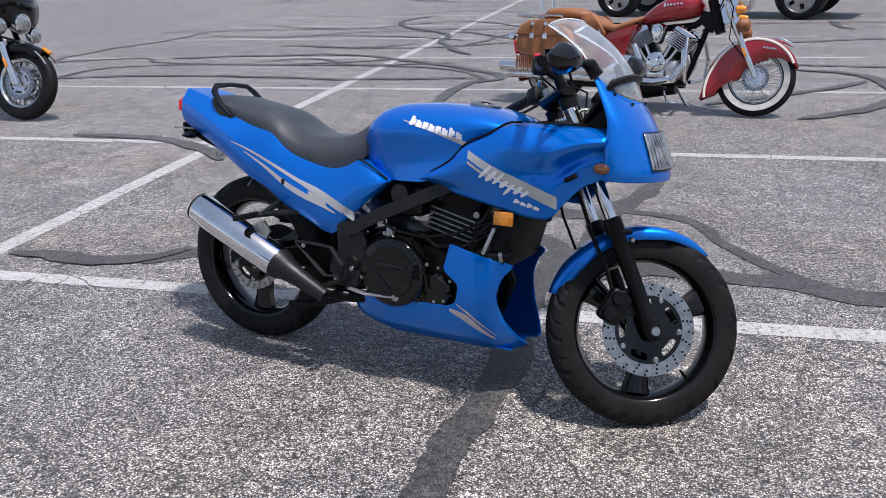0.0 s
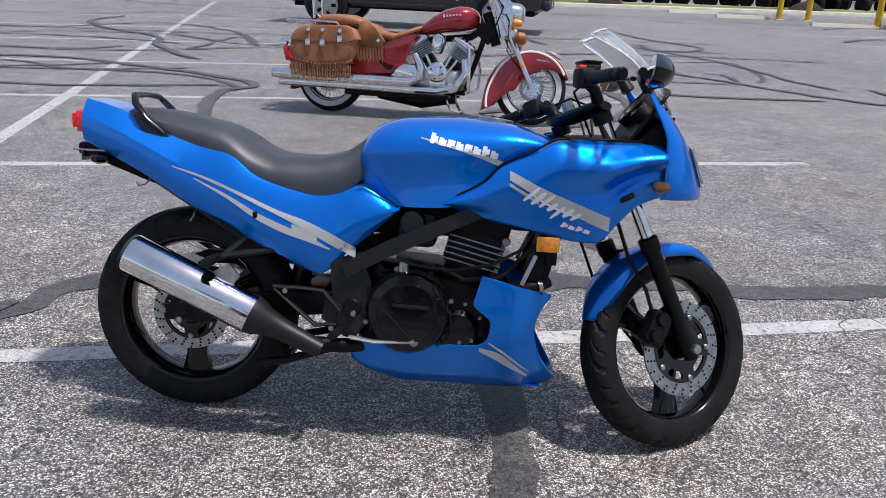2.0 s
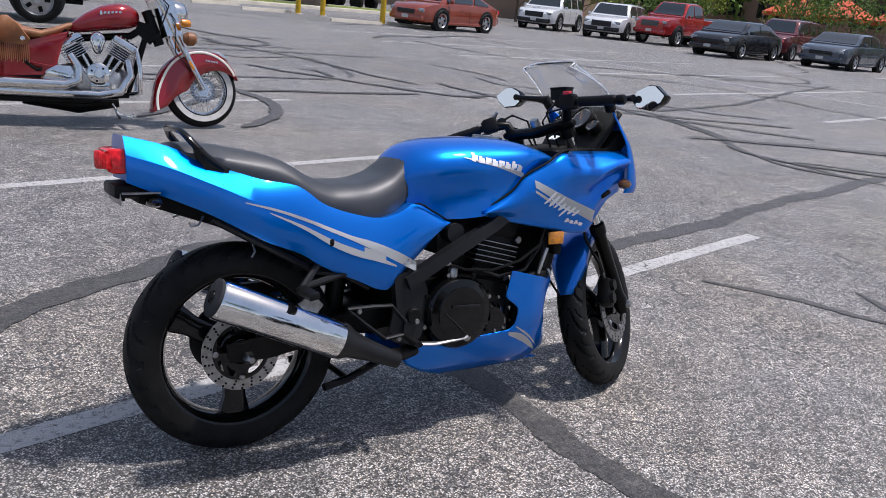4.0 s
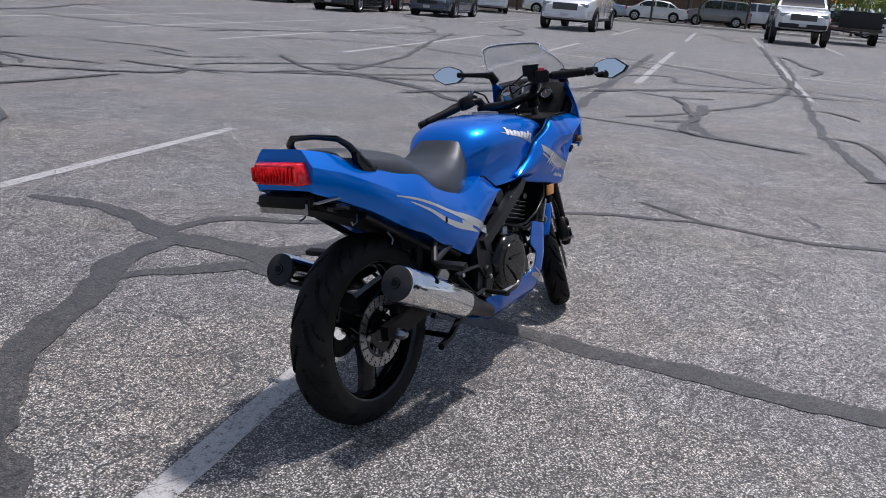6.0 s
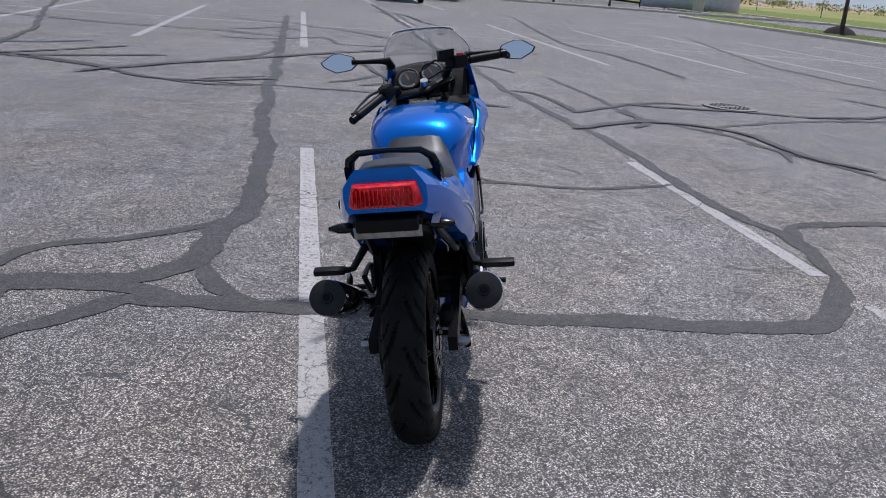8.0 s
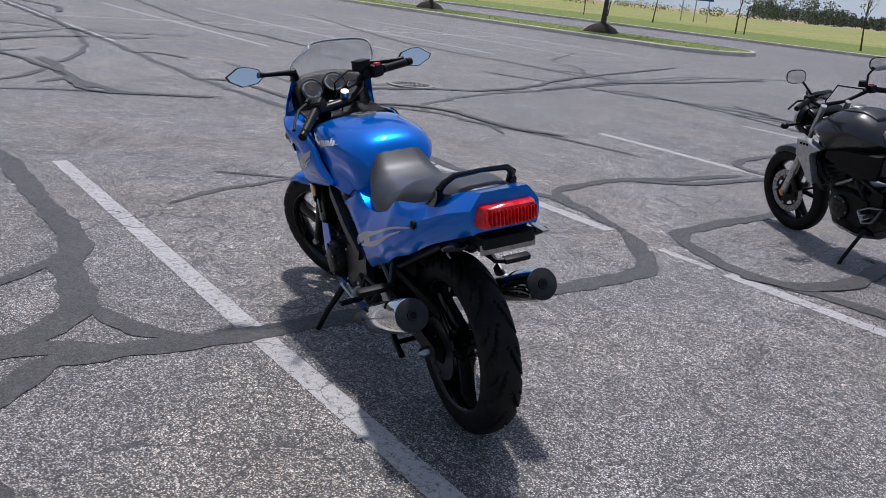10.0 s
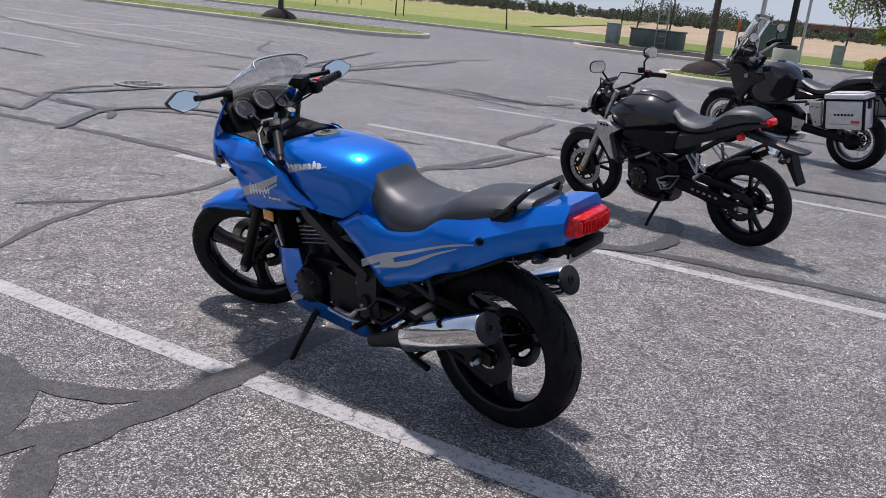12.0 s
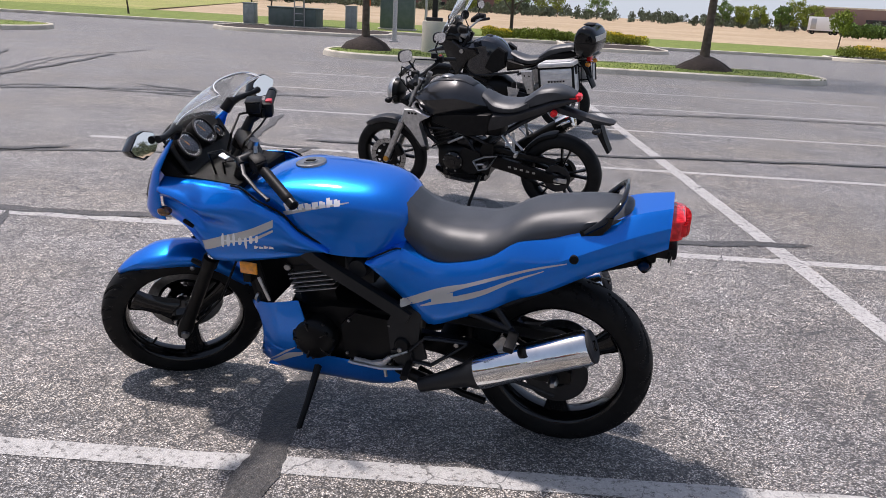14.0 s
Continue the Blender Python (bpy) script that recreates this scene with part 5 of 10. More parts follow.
part("oil_cap", Geo().lathe([(0, 0.030), (0.013, 0.030), (0.015, 0.024), (0.015, 0.0)], (0.632, -0.178, 0.452), axis="z", n=14), STEEL, bike)
part("cover_rib", Geo().tube([(0.585, -0.209, 0.352), (0.640, -0.214, 0.300), (0.662, -0.210, 0.274)], 0.006, 8, flat=0.6).tube([(0.715, -0.203, 0.425), (0.765, -0.190, 0.345), (0.772, -0.182, 0.300)], 0.007, 8, flat=0.6), GLOSS, bike)
part("cover_bar", Geo().box((0.66, -0.216, 0.365), (0.10, 0.004, 0.010), 0.002, Matrix.Rotation(radians(2), 4, "Y")), FRAMEM, bike)
part("clutch_cable", Geo().tube([(0.60, -0.185, 0.50), (0.66, -0.205, 0.478), (0.76, -0.205, 0.468), (0.87, -0.200, 0.490), (0.95, -0.195, 0.535), (0.985, -0.18, 0.60)], 0.0045, 8), BLACK, bike, "thin black clutch cable")
part("cable_fitting", Geo().tube([(0.575, -0.185, 0.498), (0.615, -0.187, 0.498)], 0.008, 8), STEEL, bike)
for k, (x, z) in enumerate(((0.760, 0.268), (0.795, 0.262), (0.828, 0.268), (0.852, 0.290), (0.848, 0.335), (0.806, 0.372), (0.768, 0.395))):
    bolt(bike, (x, -0.176, z), 0.0058, -1, STEEL if k % 3 else BLACK)
part("sight_glass", Geo().lathe([(0, -0.181), (0.011, -0.180), (0.014, -0.176), (0.014, -0.16)], (0.735, 0, 0.258), n=16), GLOSS, bike)
part("timing_cover", Geo().lathe([(0, -0.178), (0.05, -0.176), (0.062, -0.165), (0.064, -0.14)], (0.785, 0, 0.29), n=28), GLOSS, bike)
part("alternator_cover", Geo().lathe([(0, 0.212), (0.05, 0.210), (0.068, 0.200), (0.076, 0.18), (0.078, 0.14)], (0.80, 0, 0.318), n=36), BLACK, bike, "black round alternator cover")
for k in range(5):
    a = 2 * math.pi * k / 5
    bolt(bike, (0.80 + 0.064 * math.cos(a), 0.205, 0.318 + 0.064 * math.sin(a)), 0.006, 1, BLACK)
part("sprocket_cover", Geo().prism([(0.52, 0.42), (0.66, 0.43), (0.71, 0.38), (0.70, 0.26), (0.62, 0.22), (0.53, 0.25)], 0.14, 0.170), BLACK, bike, smooth=20)
CYL = Matrix.Translation((0.805, 0, 0.44)) @ Matrix.Rotation(radians(14), 4, "Y")
part("cylinder_block", Geo().box((0, 0, 0.05), (0.135, 0.25, 0.16), 0.01).by(CYL), BLACK, bike)
for k in range(5):
    part("cylinder_fin", Geo().box((0, 0, 0.035 + 0.0165 * k), (0.160, 0.278, 0.0028), 0.001).by(CYL), ALU, bike, "machined bare edge of a cooling fin")
    part("cylinder_fin", Geo().box((0, 0, 0.0315 + 0.0165 * k), (0.156, 0.274, 0.005), 0.001).by(CYL), BLACK, bike)
part("cylinder_head", Geo().box((0, 0, 0.165), (0.16, 0.262, 0.10), 0.02).by(CYL), BLACK, bike)
for s in (-1, 1):
    bolt(bike, CYL @ Vector((-0.062, s * 0.132, 0.145)), 0.013, s)
    bolt(bike, CYL @ Vector((0.075, s * 0.132, 0.125)), 0.013, s)
part("carburettor", Geo().box((0.66, 0, 0.56), (0.11, 0.24, 0.10), 0.02).lathe([(0, -0.16), (0.03, -0.16), (0.034, -0.15), (0.034, 0.15), (0.03, 0.16), (0, 0.16)], (0.65, 0, 0.585), n=20), FRAMEM, bike)
part("coolant_hose", Geo().tube([(0.88, -0.15, 0.40), (0.95, -0.165, 0.425), (1.00, -0.16, 0.43), (1.03, -0.14, 0.44)], 0.017, 10).tube([(0.72, -0.15, 0.47), (0.80, -0.185, 0.44), (0.90, -0.185, 0.455), (0.99, -0.17, 0.55)], 0.006, 8), PLASTIC, bike)
part("radiator", Geo().box((1.022, 0, 0.515), (0.040, 0.33, 0.26), 0.006, Matrix.Rotation(radians(14), 4, "Y")), DARK, bike, "black finned radiator")
part("coil_cover", Geo().box((0.96, 0, 0.62), (0.10, 0.22, 0.10), 0.02), DARK, bike)
part("engine_bay", Geo().box((0.70, 0, 0.62), (0.40, 0.20, 0.16), 0.03).box((0.30, 0, 0.55), (0.30, 0.14, 0.14), 0.03), DARK, bike)
for s in (-1, 1):
    part("reflector", Geo().box((1.018, s * 0.193, 0.552), (0.062, 0.008, 0.042), 0.006), AMBER, bike, "amber side reflector")
    part("reflector_stay", Geo().box((1.03, s * 0.17, 0.535), (0.03, 0.04, 0.08), 0.004), DARK, bike)

    part("radiator_shield", Geo().box((1.000, s * 0.160, 0.50), (0.040, 0.012, 0.20), 0.004, Matrix.Rotation(radians(14), 4, "Y")), PLASTIC, bike)
    part("radiator_stay", Geo().box((0.972, s * 0.186, 0.478), (0.012, 0.006, 0.090), 0.002, Matrix.Rotation(radians(22), 4, "Y")), ALU, bike)
    part("hose_clamp", Geo().tube([(1.000, s * 0.163, 0.430), (1.010, s * 0.160, 0.432)], 0.0195, 12), STEEL, bike)

# exhaust
for s in (-1, 1):
    a, b = Vector((-0.112, s * 0.222, 0.474)), Vector((0.228, s * 0.222, 0.318))
    d = (b - a).normalized()
    part("header_pipe", Geo().tube([(0.90, s * 0.07, 0.40), (0.95, s * 0.08, 0.30), (0.92, s * 0.09, 0.20), (0.75, s * 0.10, 0.205), (0.56, s * 0.115, 0.225), (0.47, s * 0.165, 0.228), b + d * 0.17, b + d * 0.10], 0.021, 12), BLACK, bike)
    mu = part("muffler", Geo().tube([a + d * 0.004, a + d * 0.010, b - d * 0.004, b], [0.051, 0.055, 0.055, 0.0535], 40), CHROME, bike, "polished chrome muffler can")
    part("muffler_cone", Geo().tube([b - d * 0.002, b + d * 0.02, b + d * 0.04, b + d * 0.10, b + d * 0.17, b + d * 0.21], [0.0545, 0.050, 0.040, 0.031, 0.026, 0.024], 28), FRAMEM, mu, "dark grey muffler inlet cone")
    part("end_cap", Geo().tube([a - d * 0.006, a - d * 0.003, a + d * 0.006], [0.046, 0.0515, 0.0515], 36), CAPM, mu, "black muffler end cap")
    part("outlet", Geo().tube([a - d * 0.010, a - d * 0.004], [0.016, 0.018], 20), GLOSS, mu)
    part("outlet_hole", Geo().tube([a - d * 0.0112, a - d * 0.009], [0.011, 0.011], 16), DARK, mu)
    part("muffler_bracket", Geo().prism([(0.10, 0.42), (0.16, 0.455), (0.19, 0.42), (0.15, 0.372)], s * 0.205, s * 0.213), STEEL, bike)

# swingarm, chain, rear brake, stand
for s in (-1, 1):
    part("swingarm", Geo().loft([[Vector((x, s * (0.118 + y), z)) for y, z in ((-0.014, zc - h), (0.014, zc - h), (0.014, zc + h), (-0.014, zc + h))] for x, zc, h in ((0.50, 0.345, 0.03), (0.25, 0.325, 0.034), (0.06, 0.292, 0.030), (-0.05, 0.286, 0.022))]), BLACK, bike)
    part("axle_nut", Geo().lathe([(0, s * 0.165), (0.009, s * 0.165), (0.017, s * 0.155), (0.018, s * 0.130)], REAR, n=6), STEEL, bike)
part("swingarm_bridge", Geo().box((0.36, 0, 0.335), (0.07, 0.24, 0.06), 0.015), BLACK, bike)
part("rear_caliper", Geo().box((0.10, -0.095, 0.315), (0.12, 0.045, 0.055), 0.012, Matrix.Rotation(radians(10), 4, "Y")).lathe([(0, -0.128), (0.018, -0.126), (0.02, -0.10)], (0.11, 0, 0.318), n=16), BLACK, bike)
part("rear_sprocket", Geo().lathe([(0.05, 0.088), (0.105, 0.088), (0.105, 0.094), (0.05, 0.094)], REAR, n=42, closed=True), FRAMEM, bike)
part("chain", Geo().tube([(0.60, 0.092, 0.40), (0.30, 0.092, 0.408), (0.0, 0.092, 0.393)], 0.008, 6).tube([(0.60, 0.092, 0.34), (0.30, 0.092, 0.262), (0.0, 0.092, 0.185)], 0.008, 6), FRAMEM, bike)
part("chain_guard", Geo().prism([(-0.04, 0.415), (0.0, 0.43), (0.42, 0.44), (0.42, 0.415), (0.0, 0.40)], 0.080, 0.104), PLASTIC, bike)
part("shock", Geo().tube([(0.30, 0, 0.30), (0.34, 0, 0.55)], 0.03, 12), BLACK, bike)
part("side_stand", Geo().tube([(0.80, 0.135, 0.205), (0.805, 0.165, 0.19), (0.815, 0.235, 0.10), (0.838, 0.300, -0.012), (0.846, 0.318, -0.038)], [0.016, 0.014, 0.011, 0.010, 0.011], 8).box((0.850, 0.325, -0.046), (0.05, 0.035, 0.008), 0.003), BLACK, bike, "black side stand, folded out")
part("stand_spring", Geo().tube([(0.80, 0.15, 0.215), (0.812, 0.20, 0.13)], 0.008, 8), STEEL, bike)
part("centre_stand", Geo().tube([(0.46, -0.10, 0.21), (0.30, -0.135, 0.165), (0.22, -0.145, 0.155)], 0.012, 8).tube([(0.46, 0.10, 0.21), (0.30, 0.135, 0.165), (0.22, 0.145, 0.155)], 0.012, 8).tube([(0.30, -0.135, 0.165), (0.30, 0.135, 0.165)], 0.010, 8), BLACK, bike, "folded centre stand")
for pts in ([(-0.10, -0.09, 0.665), (-0.115, -0.10, 0.645), (-0.135, -0.10, 0.640), (-0.14, -0.10, 0.652)], [(-0.10, 0.09, 0.665), (-0.115, 0.10, 0.645), (-0.135, 0.10, 0.640)], [(0.03, -0.10, 0.585), (0.03, -0.118, 0.565), (0.02, -0.12, 0.55)]):
    part("bungee_hook", Geo().tube(pts, 0.003, 6), STEEL, bike)
# left side of the engine: shift linkage, pivot and cover bolts
part("shift_lever", Geo().tube([(0.66, 0.185, 0.262), (0.60, 0.188, 0.258), (0.555, 0.190, 0.272), (0.53, 0.192, 0.300)], [0.009, 0.011, 0.012, 0.008], 8).tube([(0.555, 0.190, 0.272), (0.545, 0.200, 0.225)], 0.006, 6), ALU, bike, "bare aluminium shift lever")
part("linkage_rod", Geo().tube([(0.53, 0.192, 0.300), (0.47, 0.192, 0.33)], 0.005, 6), STEEL, bike)
for x, y, z, r in ((0.795, 0.152, 0.215, 0.013), (0.65, 0.155, 0.222, 0.009), (0.54, 0.172, 0.405, 0.006), (0.68, 0.172, 0.40, 0.006), (0.69, 0.172, 0.275, 0.006), (0.54, 0.172, 0.262, 0.006)):
    bolt(bike, (x, y, z), r, 1, STEEL)
for k in range(7):
    a = 2 * math.pi * k / 7 + 0.3
    bolt(bike, (0.80 + 0.072 * math.cos(a), 0.192, 0.318 + 0.072 * math.sin(a)), 0.0055, 1, FRAMEM)
for k in range(5):
    part("cover_rib", Geo().box((0.80 + 0.05 * math.cos(1.26 * k), 0.207, 0.318 + 0.05 * math.sin(1.26 * k)), (0.030, 0.008, 0.006), 0.002, Matrix.Rotation(-1.26 * k, 4, "Y")), GLOSS, bike)
part("seat_lock", Geo().lathe([(0, 0.174), (0.010, 0.174), (0.0135, 0.172), (0.0135, 0.13)], (-0.030, 0, 0.722), n=16), DARK, bike)
part("panel_hole", Geo().box((0.225, -0.188, 0.588), (0.016, 0.012, 0.022), 0.005), DARK, bike)

# decals
for s, panel in ((1, sides[0]), (-1, sides[1])):
    stripe(tail, curve((-0.01, 0.708), (0.064, 0.690), (0.14, 0.664), (0.217, 0.632), (0.285, 0.604), (0.353, 0.582), (0.423, 0.553), (0.507, 0.508)),
           curve((-0.01, 0.705), (0.085, 0.676), (0.162, 0.646), (0.228, 0.616), (0.296, 0.586), (0.365, 0.552), (0.424, 0.522), (0.507, 0.478)), -0.01, 0.50, bike, SILVER, s, n=44)
    stripe(tail, curve((0.053, 0.679), (0.14, 0.642), (0.24, 0.590), (0.308, 0.562), (0.366, 0.540), (0.43, 0.508)),
           curve((0.053, 0.676), (0.14, 0.632), (0.24, 0.571), (0.308, 0.542), (0.366, 0.524), (0.43, 0.503)), 0.053, 0.43, bike, SILVER, s, n=40)
    stripe(tail, curve((0.30, 0.578), (0.36, 0.556), (0.40, 0.540)), curve((0.30, 0.560), (0.36, 0.538), (0.40, 0.522)), 0.325, 0.395, bike, SILVER, s, n=12, off=0.0013)
    stripe(tank, curve((0.665, 0.818), (0.80, 0.792), (0.885, 0.766)), curve((0.665, 0.815), (0.80, 0.780), (0.885, 0.750)), 0.665, 0.885, bike, SILVER, s)
    stripe(panel, curve((0.905, 0.746), (1.0, 0.702), (1.19, 0.628)), curve((0.905, 0.722), (1.0, 0.672), (1.19, 0.588)), 0.905, 1.175, bike, SILVER, s)
    stripe(panel, curve((0.905, 0.715), (1.0, 0.664)), curve((0.905, 0.707), (1.0, 0.652)), 0.905, 0.985, bike, SILVER, s)
    stripe(lows[0] if s > 0 else lows[1], curve((0.85, 0.252), (0.90, 0.240), (0.99, 0.168)), curve((0.85, 0.240), (0.90, 0.215), (0.99, 0.160)), 0.85, 0.99, bike, SILVER, s)
    stripe(lows[0] if s > 0 else lows[1], curve((0.875, 0.270), (0.92, 0.243), (0.995, 0.178)), curve((0.875, 0.266), (0.92, 0.234), (0.995, 0.175)), 0.875, 0.995, bike, SILVER, s)
    if s < 0:
        wordmark(tank, 0.688, 0.806, 0.872, 0.771, 0.026, 8, bike, WHITE, s)
        script_mark(panel, 0.945, 0.668, 1.085, 0.618, 0.046, bike, WHITE, s)
        wordmark(panel, 1.045, 0.604, 1.125, 0.586, 0.015, 4, bike, WHITE, s, lean=0.3)
    else:
        wordmark(tank, 0.872, 0.771, 0.688, 0.806, 0.026, 8, bike, WHITE, s)
        script_mark(panel, 1.095, 0.622, 0.955, 0.662, 0.046, bike, WHITE, s)
        wordmark(panel, 0.985, 0.632, 0.915, 0.640, 0.014, 4, bike, WHITE, s, lean=0.3)

# ---- other motorcycles ----
def blob(secs, n=20, power=2.6):
    """A rounded body along x: (x, z centre, half width, half height[, y])."""
    rings = []
    for s in secs:
        x, zc, w, h = s[:4]
        y0 = s[4] if len(s) > 4 else 0.0
        ring = []
        for k in range(n):
            a = 2 * math.pi * k / n
            c, d = math.cos(a), math.sin(a)
            ring.append(Vector((x, y0 + w * math.copysign(abs(c) ** (2 / power), c), zc + h * math.copysign(abs(d) ** (2 / power), d))))
        rings.append(ring)
    return Geo().loft(rings)


def fender_geo(c, r, a0, a1, w, drop, n=26, taper=0.3):
    """A mudguard round the wheel centre c from angle a0 to a1 (degrees, 90 is up)."""
    secs = []
    for k in range(n + 1):
        a = radians(a0 + (a1 - a0) * k / n)
        rad = Vector((math.cos(a), 0, math.sin(a)))
        e = min(1.0, taper + 0.16 * k, taper + 0.16 * (n - k))
        secs.append([Vector(c) + rad * (r - d * drop) + Vector((0, y * w * e, 0)) for y, d in ((-1, 1), (-1, 0.5), (-0.9, 0.15), (-0.55, 0.02), (0, 0), (0.55, 0.02), (0.9, 0.15), (1, 0.5), (1, 1))])
    return Geo().loft(secs, ring=False)


def fork(parent, front, rake, length, y, r, lower, upper, turn=None):
    d = Vector((-math.sin(radians(rake)), 0, math.cos(radians(rake))))
    for s in (-1, 1):
        o = Vector((0, s * y, 0)) + front
        leg = part("fork_leg", Geo().tube([o - d * 0.03, o, o + d * length * 0.45, o + d * length * 0.47], [r, r * 1.35, r * 1.25, r * 1.5], 14).by(turn or Matrix.Identity(4)), lower, parent)
        part("fork_tube", Geo().tube([o + d * length * 0.46, o + d * length], r, 14).by(turn or Matrix.Identity(4)), upper, leg)
    return d


def steering(front, rake, deg):
    d = Vector((-math.sin(radians(rake)), 0, math.cos(radians(rake))))
    return Matrix.Translation(front) @ Matrix.Rotation(radians(deg), 4, d) @ Matrix.Translation(-front)


def mirror_pair(parent, root, tip, size, round_=False, turn=None, sides=(-1, 1), face=0.0):
    for s in sides:
        a, b = Vector((root[0], s * root[1], root[2])), Vector((tip[0], s * tip[1], tip[2]))
        st = part("mirror", Geo().tube([a, a.lerp(b, 0.5) + Vector((0.02, 0, 0.02)), b], 0.007, 8).by(turn or Matrix.Identity(4)), BLACK, parent)
        w, h = size
        n = 16
        out = [(w * math.copysign(abs(math.cos(2 * math.pi * k / n)) ** (1.0 if round_ else 0.7), math.cos(2 * math.pi * k / n)), h * math.copysign(abs(math.sin(2 * math.pi * k / n)) ** (1.0 if round_ else 0.7), math.sin(2 * math.pi * k / n))) for k in range(n)]
        c = b + Vector((0, s * w * 0.6, h * 0.5))
        T = (turn or Matrix.Identity(4)) @ Matrix.Translation(c) @ Matrix.Rotation(radians(face), 4, "Z") @ Matrix.Translation(-c)
        part("mirror_shell", Geo().loft([[c + Vector((o, y * k, z * k)) for y, z in out] for o, k in ((0, 1), (0.012, 1.02), (0.03, 0.8), (0.04, 0.3))]).by(T), BLACK, st)
        part("mirror_glass", Geo().add([c + Vector((-0.002, y * 0.92, z * 0.92)) for y, z in out], [tuple(range(n))]).by(T), MIRROR, st, smooth=0)


def skirted_fender(c, w, n=40):
    """A deep front mudguard round c: its skirt reaches in towards the hub and flares out behind."""
    outer = curve((0, 0.47), (0.10, 0.405), (0.25, 0.37), (0.45, 0.345), (0.70, 0.335), (1.0, 0.330))
    inner = curve((0, 0.33), (0.05, 0.24), (0.12, 0.13), (0.30, 0.105), (0.50, 0.11), (0.70, 0.16), (0.87, 0.24), (1.0, 0.315))
    secs = []
    for k in range(n + 1):
        u = k / n
        a = radians(206 - 188 * u)
        rad = Vector((math.cos(a), 0, math.sin(a)))
        ro, ri = outer(u), inner(u)
        e = min(1.0, 0.65 + 2.2 * (1 - u))
        half = [(w * 0.96 * e, ri), (w * e, ri + (ro - ri) * 0.5), (w * 0.99 * e, ri + (ro - ri) * 0.80), (w * 0.90 * e, ri + (ro - ri) * 0.92), (w * 0.55 * e, ro - 0.004), (0, ro)]
        secs.append([c + rad * r + Vector((0, y, 0)) for y, r in half] + [c + rad * r - Vector((0, y, 0)) for y, r in half[-2::-1]])
    return Geo().loft(secs, ring=False)


def cruiser():
    b = thing("cruiser_motorcycle", pose(-0.46, 4.86, 0.0, -8, 0, -20.5), "deep red chromed cruiser motorcycle with fringed tan leather bags", "motorcycle")
    R, F = Vector((0, 0, 0.306)), Vector((1.80, 0, 0.308))
    T = steering(F, 29, 12)
    wheel(b, Matrix.Translation(R), 0.306, 0.14, 0.205, spokes=0, wires=40, whitewall=True, disc=0.13, rimmat=CHROME, barrel=0.02)
    wheel(b, T @ Matrix.Translation(F), 0.306, 0.125, 0.205, spokes=0, wires=40, whitewall=True, disc=0.105, rimmat=CHROME, barrel=0.02)
    part("rear_fender", fender_geo(R, 0.40, 200, 40, 0.105, 0.20, taper=0.7), MAROON, b, "deep red skirted rear fender", solid=0.004)
    part("front_fender", skirted_fender(F, 0.088).by(T), MAROON, b, "deep red skirted front fender with cream line", solid=0.004)
    for s in (-1, 1):
        line_r = curve((18, 0.300), (100, 0.312), (160, 0.335), (206, 0.42))
        part("pinstripe", Geo().tube([F + Vector((math.cos(radians(a)) * line_r(a), s * 0.0885, math.sin(radians(a)) * line_r(a))) for a in range(206, 20, -6)], 0.010, 6, flat=0.3).by(T), CREAM, b)
        for k in range(5):
            part("fender_badge", Geo().box(F + Vector((0.03 + 0.022 * k, s * 0.0895, 0.245 - 0.002 * k)), (0.015, 0.003, 0.014), 0.001).by(T), CHROME, b)
        part("fork_leg", Geo().tube([F + Vector((0, s * 0.115, 0.0)), F + Vector((-0.19, s * 0.115, 0.36)), F + Vector((-0.21, s * 0.115, 0.40)), F + Vector((-0.39, s * 0.115, 0.76))], [0.024, 0.026, 0.031, 0.031], 14).by(T), CHROME, b, "chrome fork leg")
        part("fork_reflector", Geo().box(F + Vector((-0.11, s * 0.140, 0.19)), (0.022, 0.01, 0.075), 0.003, Matrix.Rotation(radians(-29), 4, "Y")).by(T), AMBER, b)
    part("fender_ornament", blob([(1.90, 0.640, 0.004, 0.004), (1.95, 0.632, 0.02, 0.018), (2.02, 0.60, 0.02, 0.02), (2.05, 0.585, 0.005, 0.01)]).by(T), CHROME, b)
    # tank, seats
    part("fuel_tank", blob([(0.79, 0.745, 0.04, 0.025), (0.84, 0.765, 0.09, 0.05), (0.92, 0.80, 0.14, 0.08), (1.03, 0.84, 0.172, 0.10), (1.15, 0.862, 0.18, 0.108), (1.24, 0.868, 0.155, 0.096), (1.295, 0.865, 0.10, 0.07), (1.32, 0.86, 0.04, 0.03)], 30), MAROON, b, "deep red teardrop fuel tank")
    for s in (-1, 1):
        for k in range(6):
            part("tank_badge", Geo().box((1.03 + 0.028 * k, s * (0.174 - 0.002 * abs(k - 3)), 0.872 + 0.003 * k), (0.019, 0.012, 0.020 if k else 0.034), 0.003), CHROME, b)
    part("rider_seat", blob([(0.33, 0.77, 0.10, 0.03), (0.40, 0.73, 0.16, 0.055), (0.48, 0.685, 0.18, 0.05), (0.60, 0.675, 0.17, 0.042), (0.70, 0.71, 0.14, 0.04), (0.79, 0.755, 0.09, 0.032), (0.85, 0.78, 0.05, 0.015)], 24), TAN, b, "tan leather rider seat with fringe")
    part("pillion_seat", blob([(-0.14, 0.775, 0.07, 0.03), (-0.08, 0.79, 0.12, 0.055), (0.06, 0.795, 0.14, 0.06), (0.22, 0.79, 0.14, 0.06), (0.31, 0.765, 0.12, 0.05), (0.35, 0.74, 0.08, 0.03)], 24), TAN, b, "tan leather pillion seat")
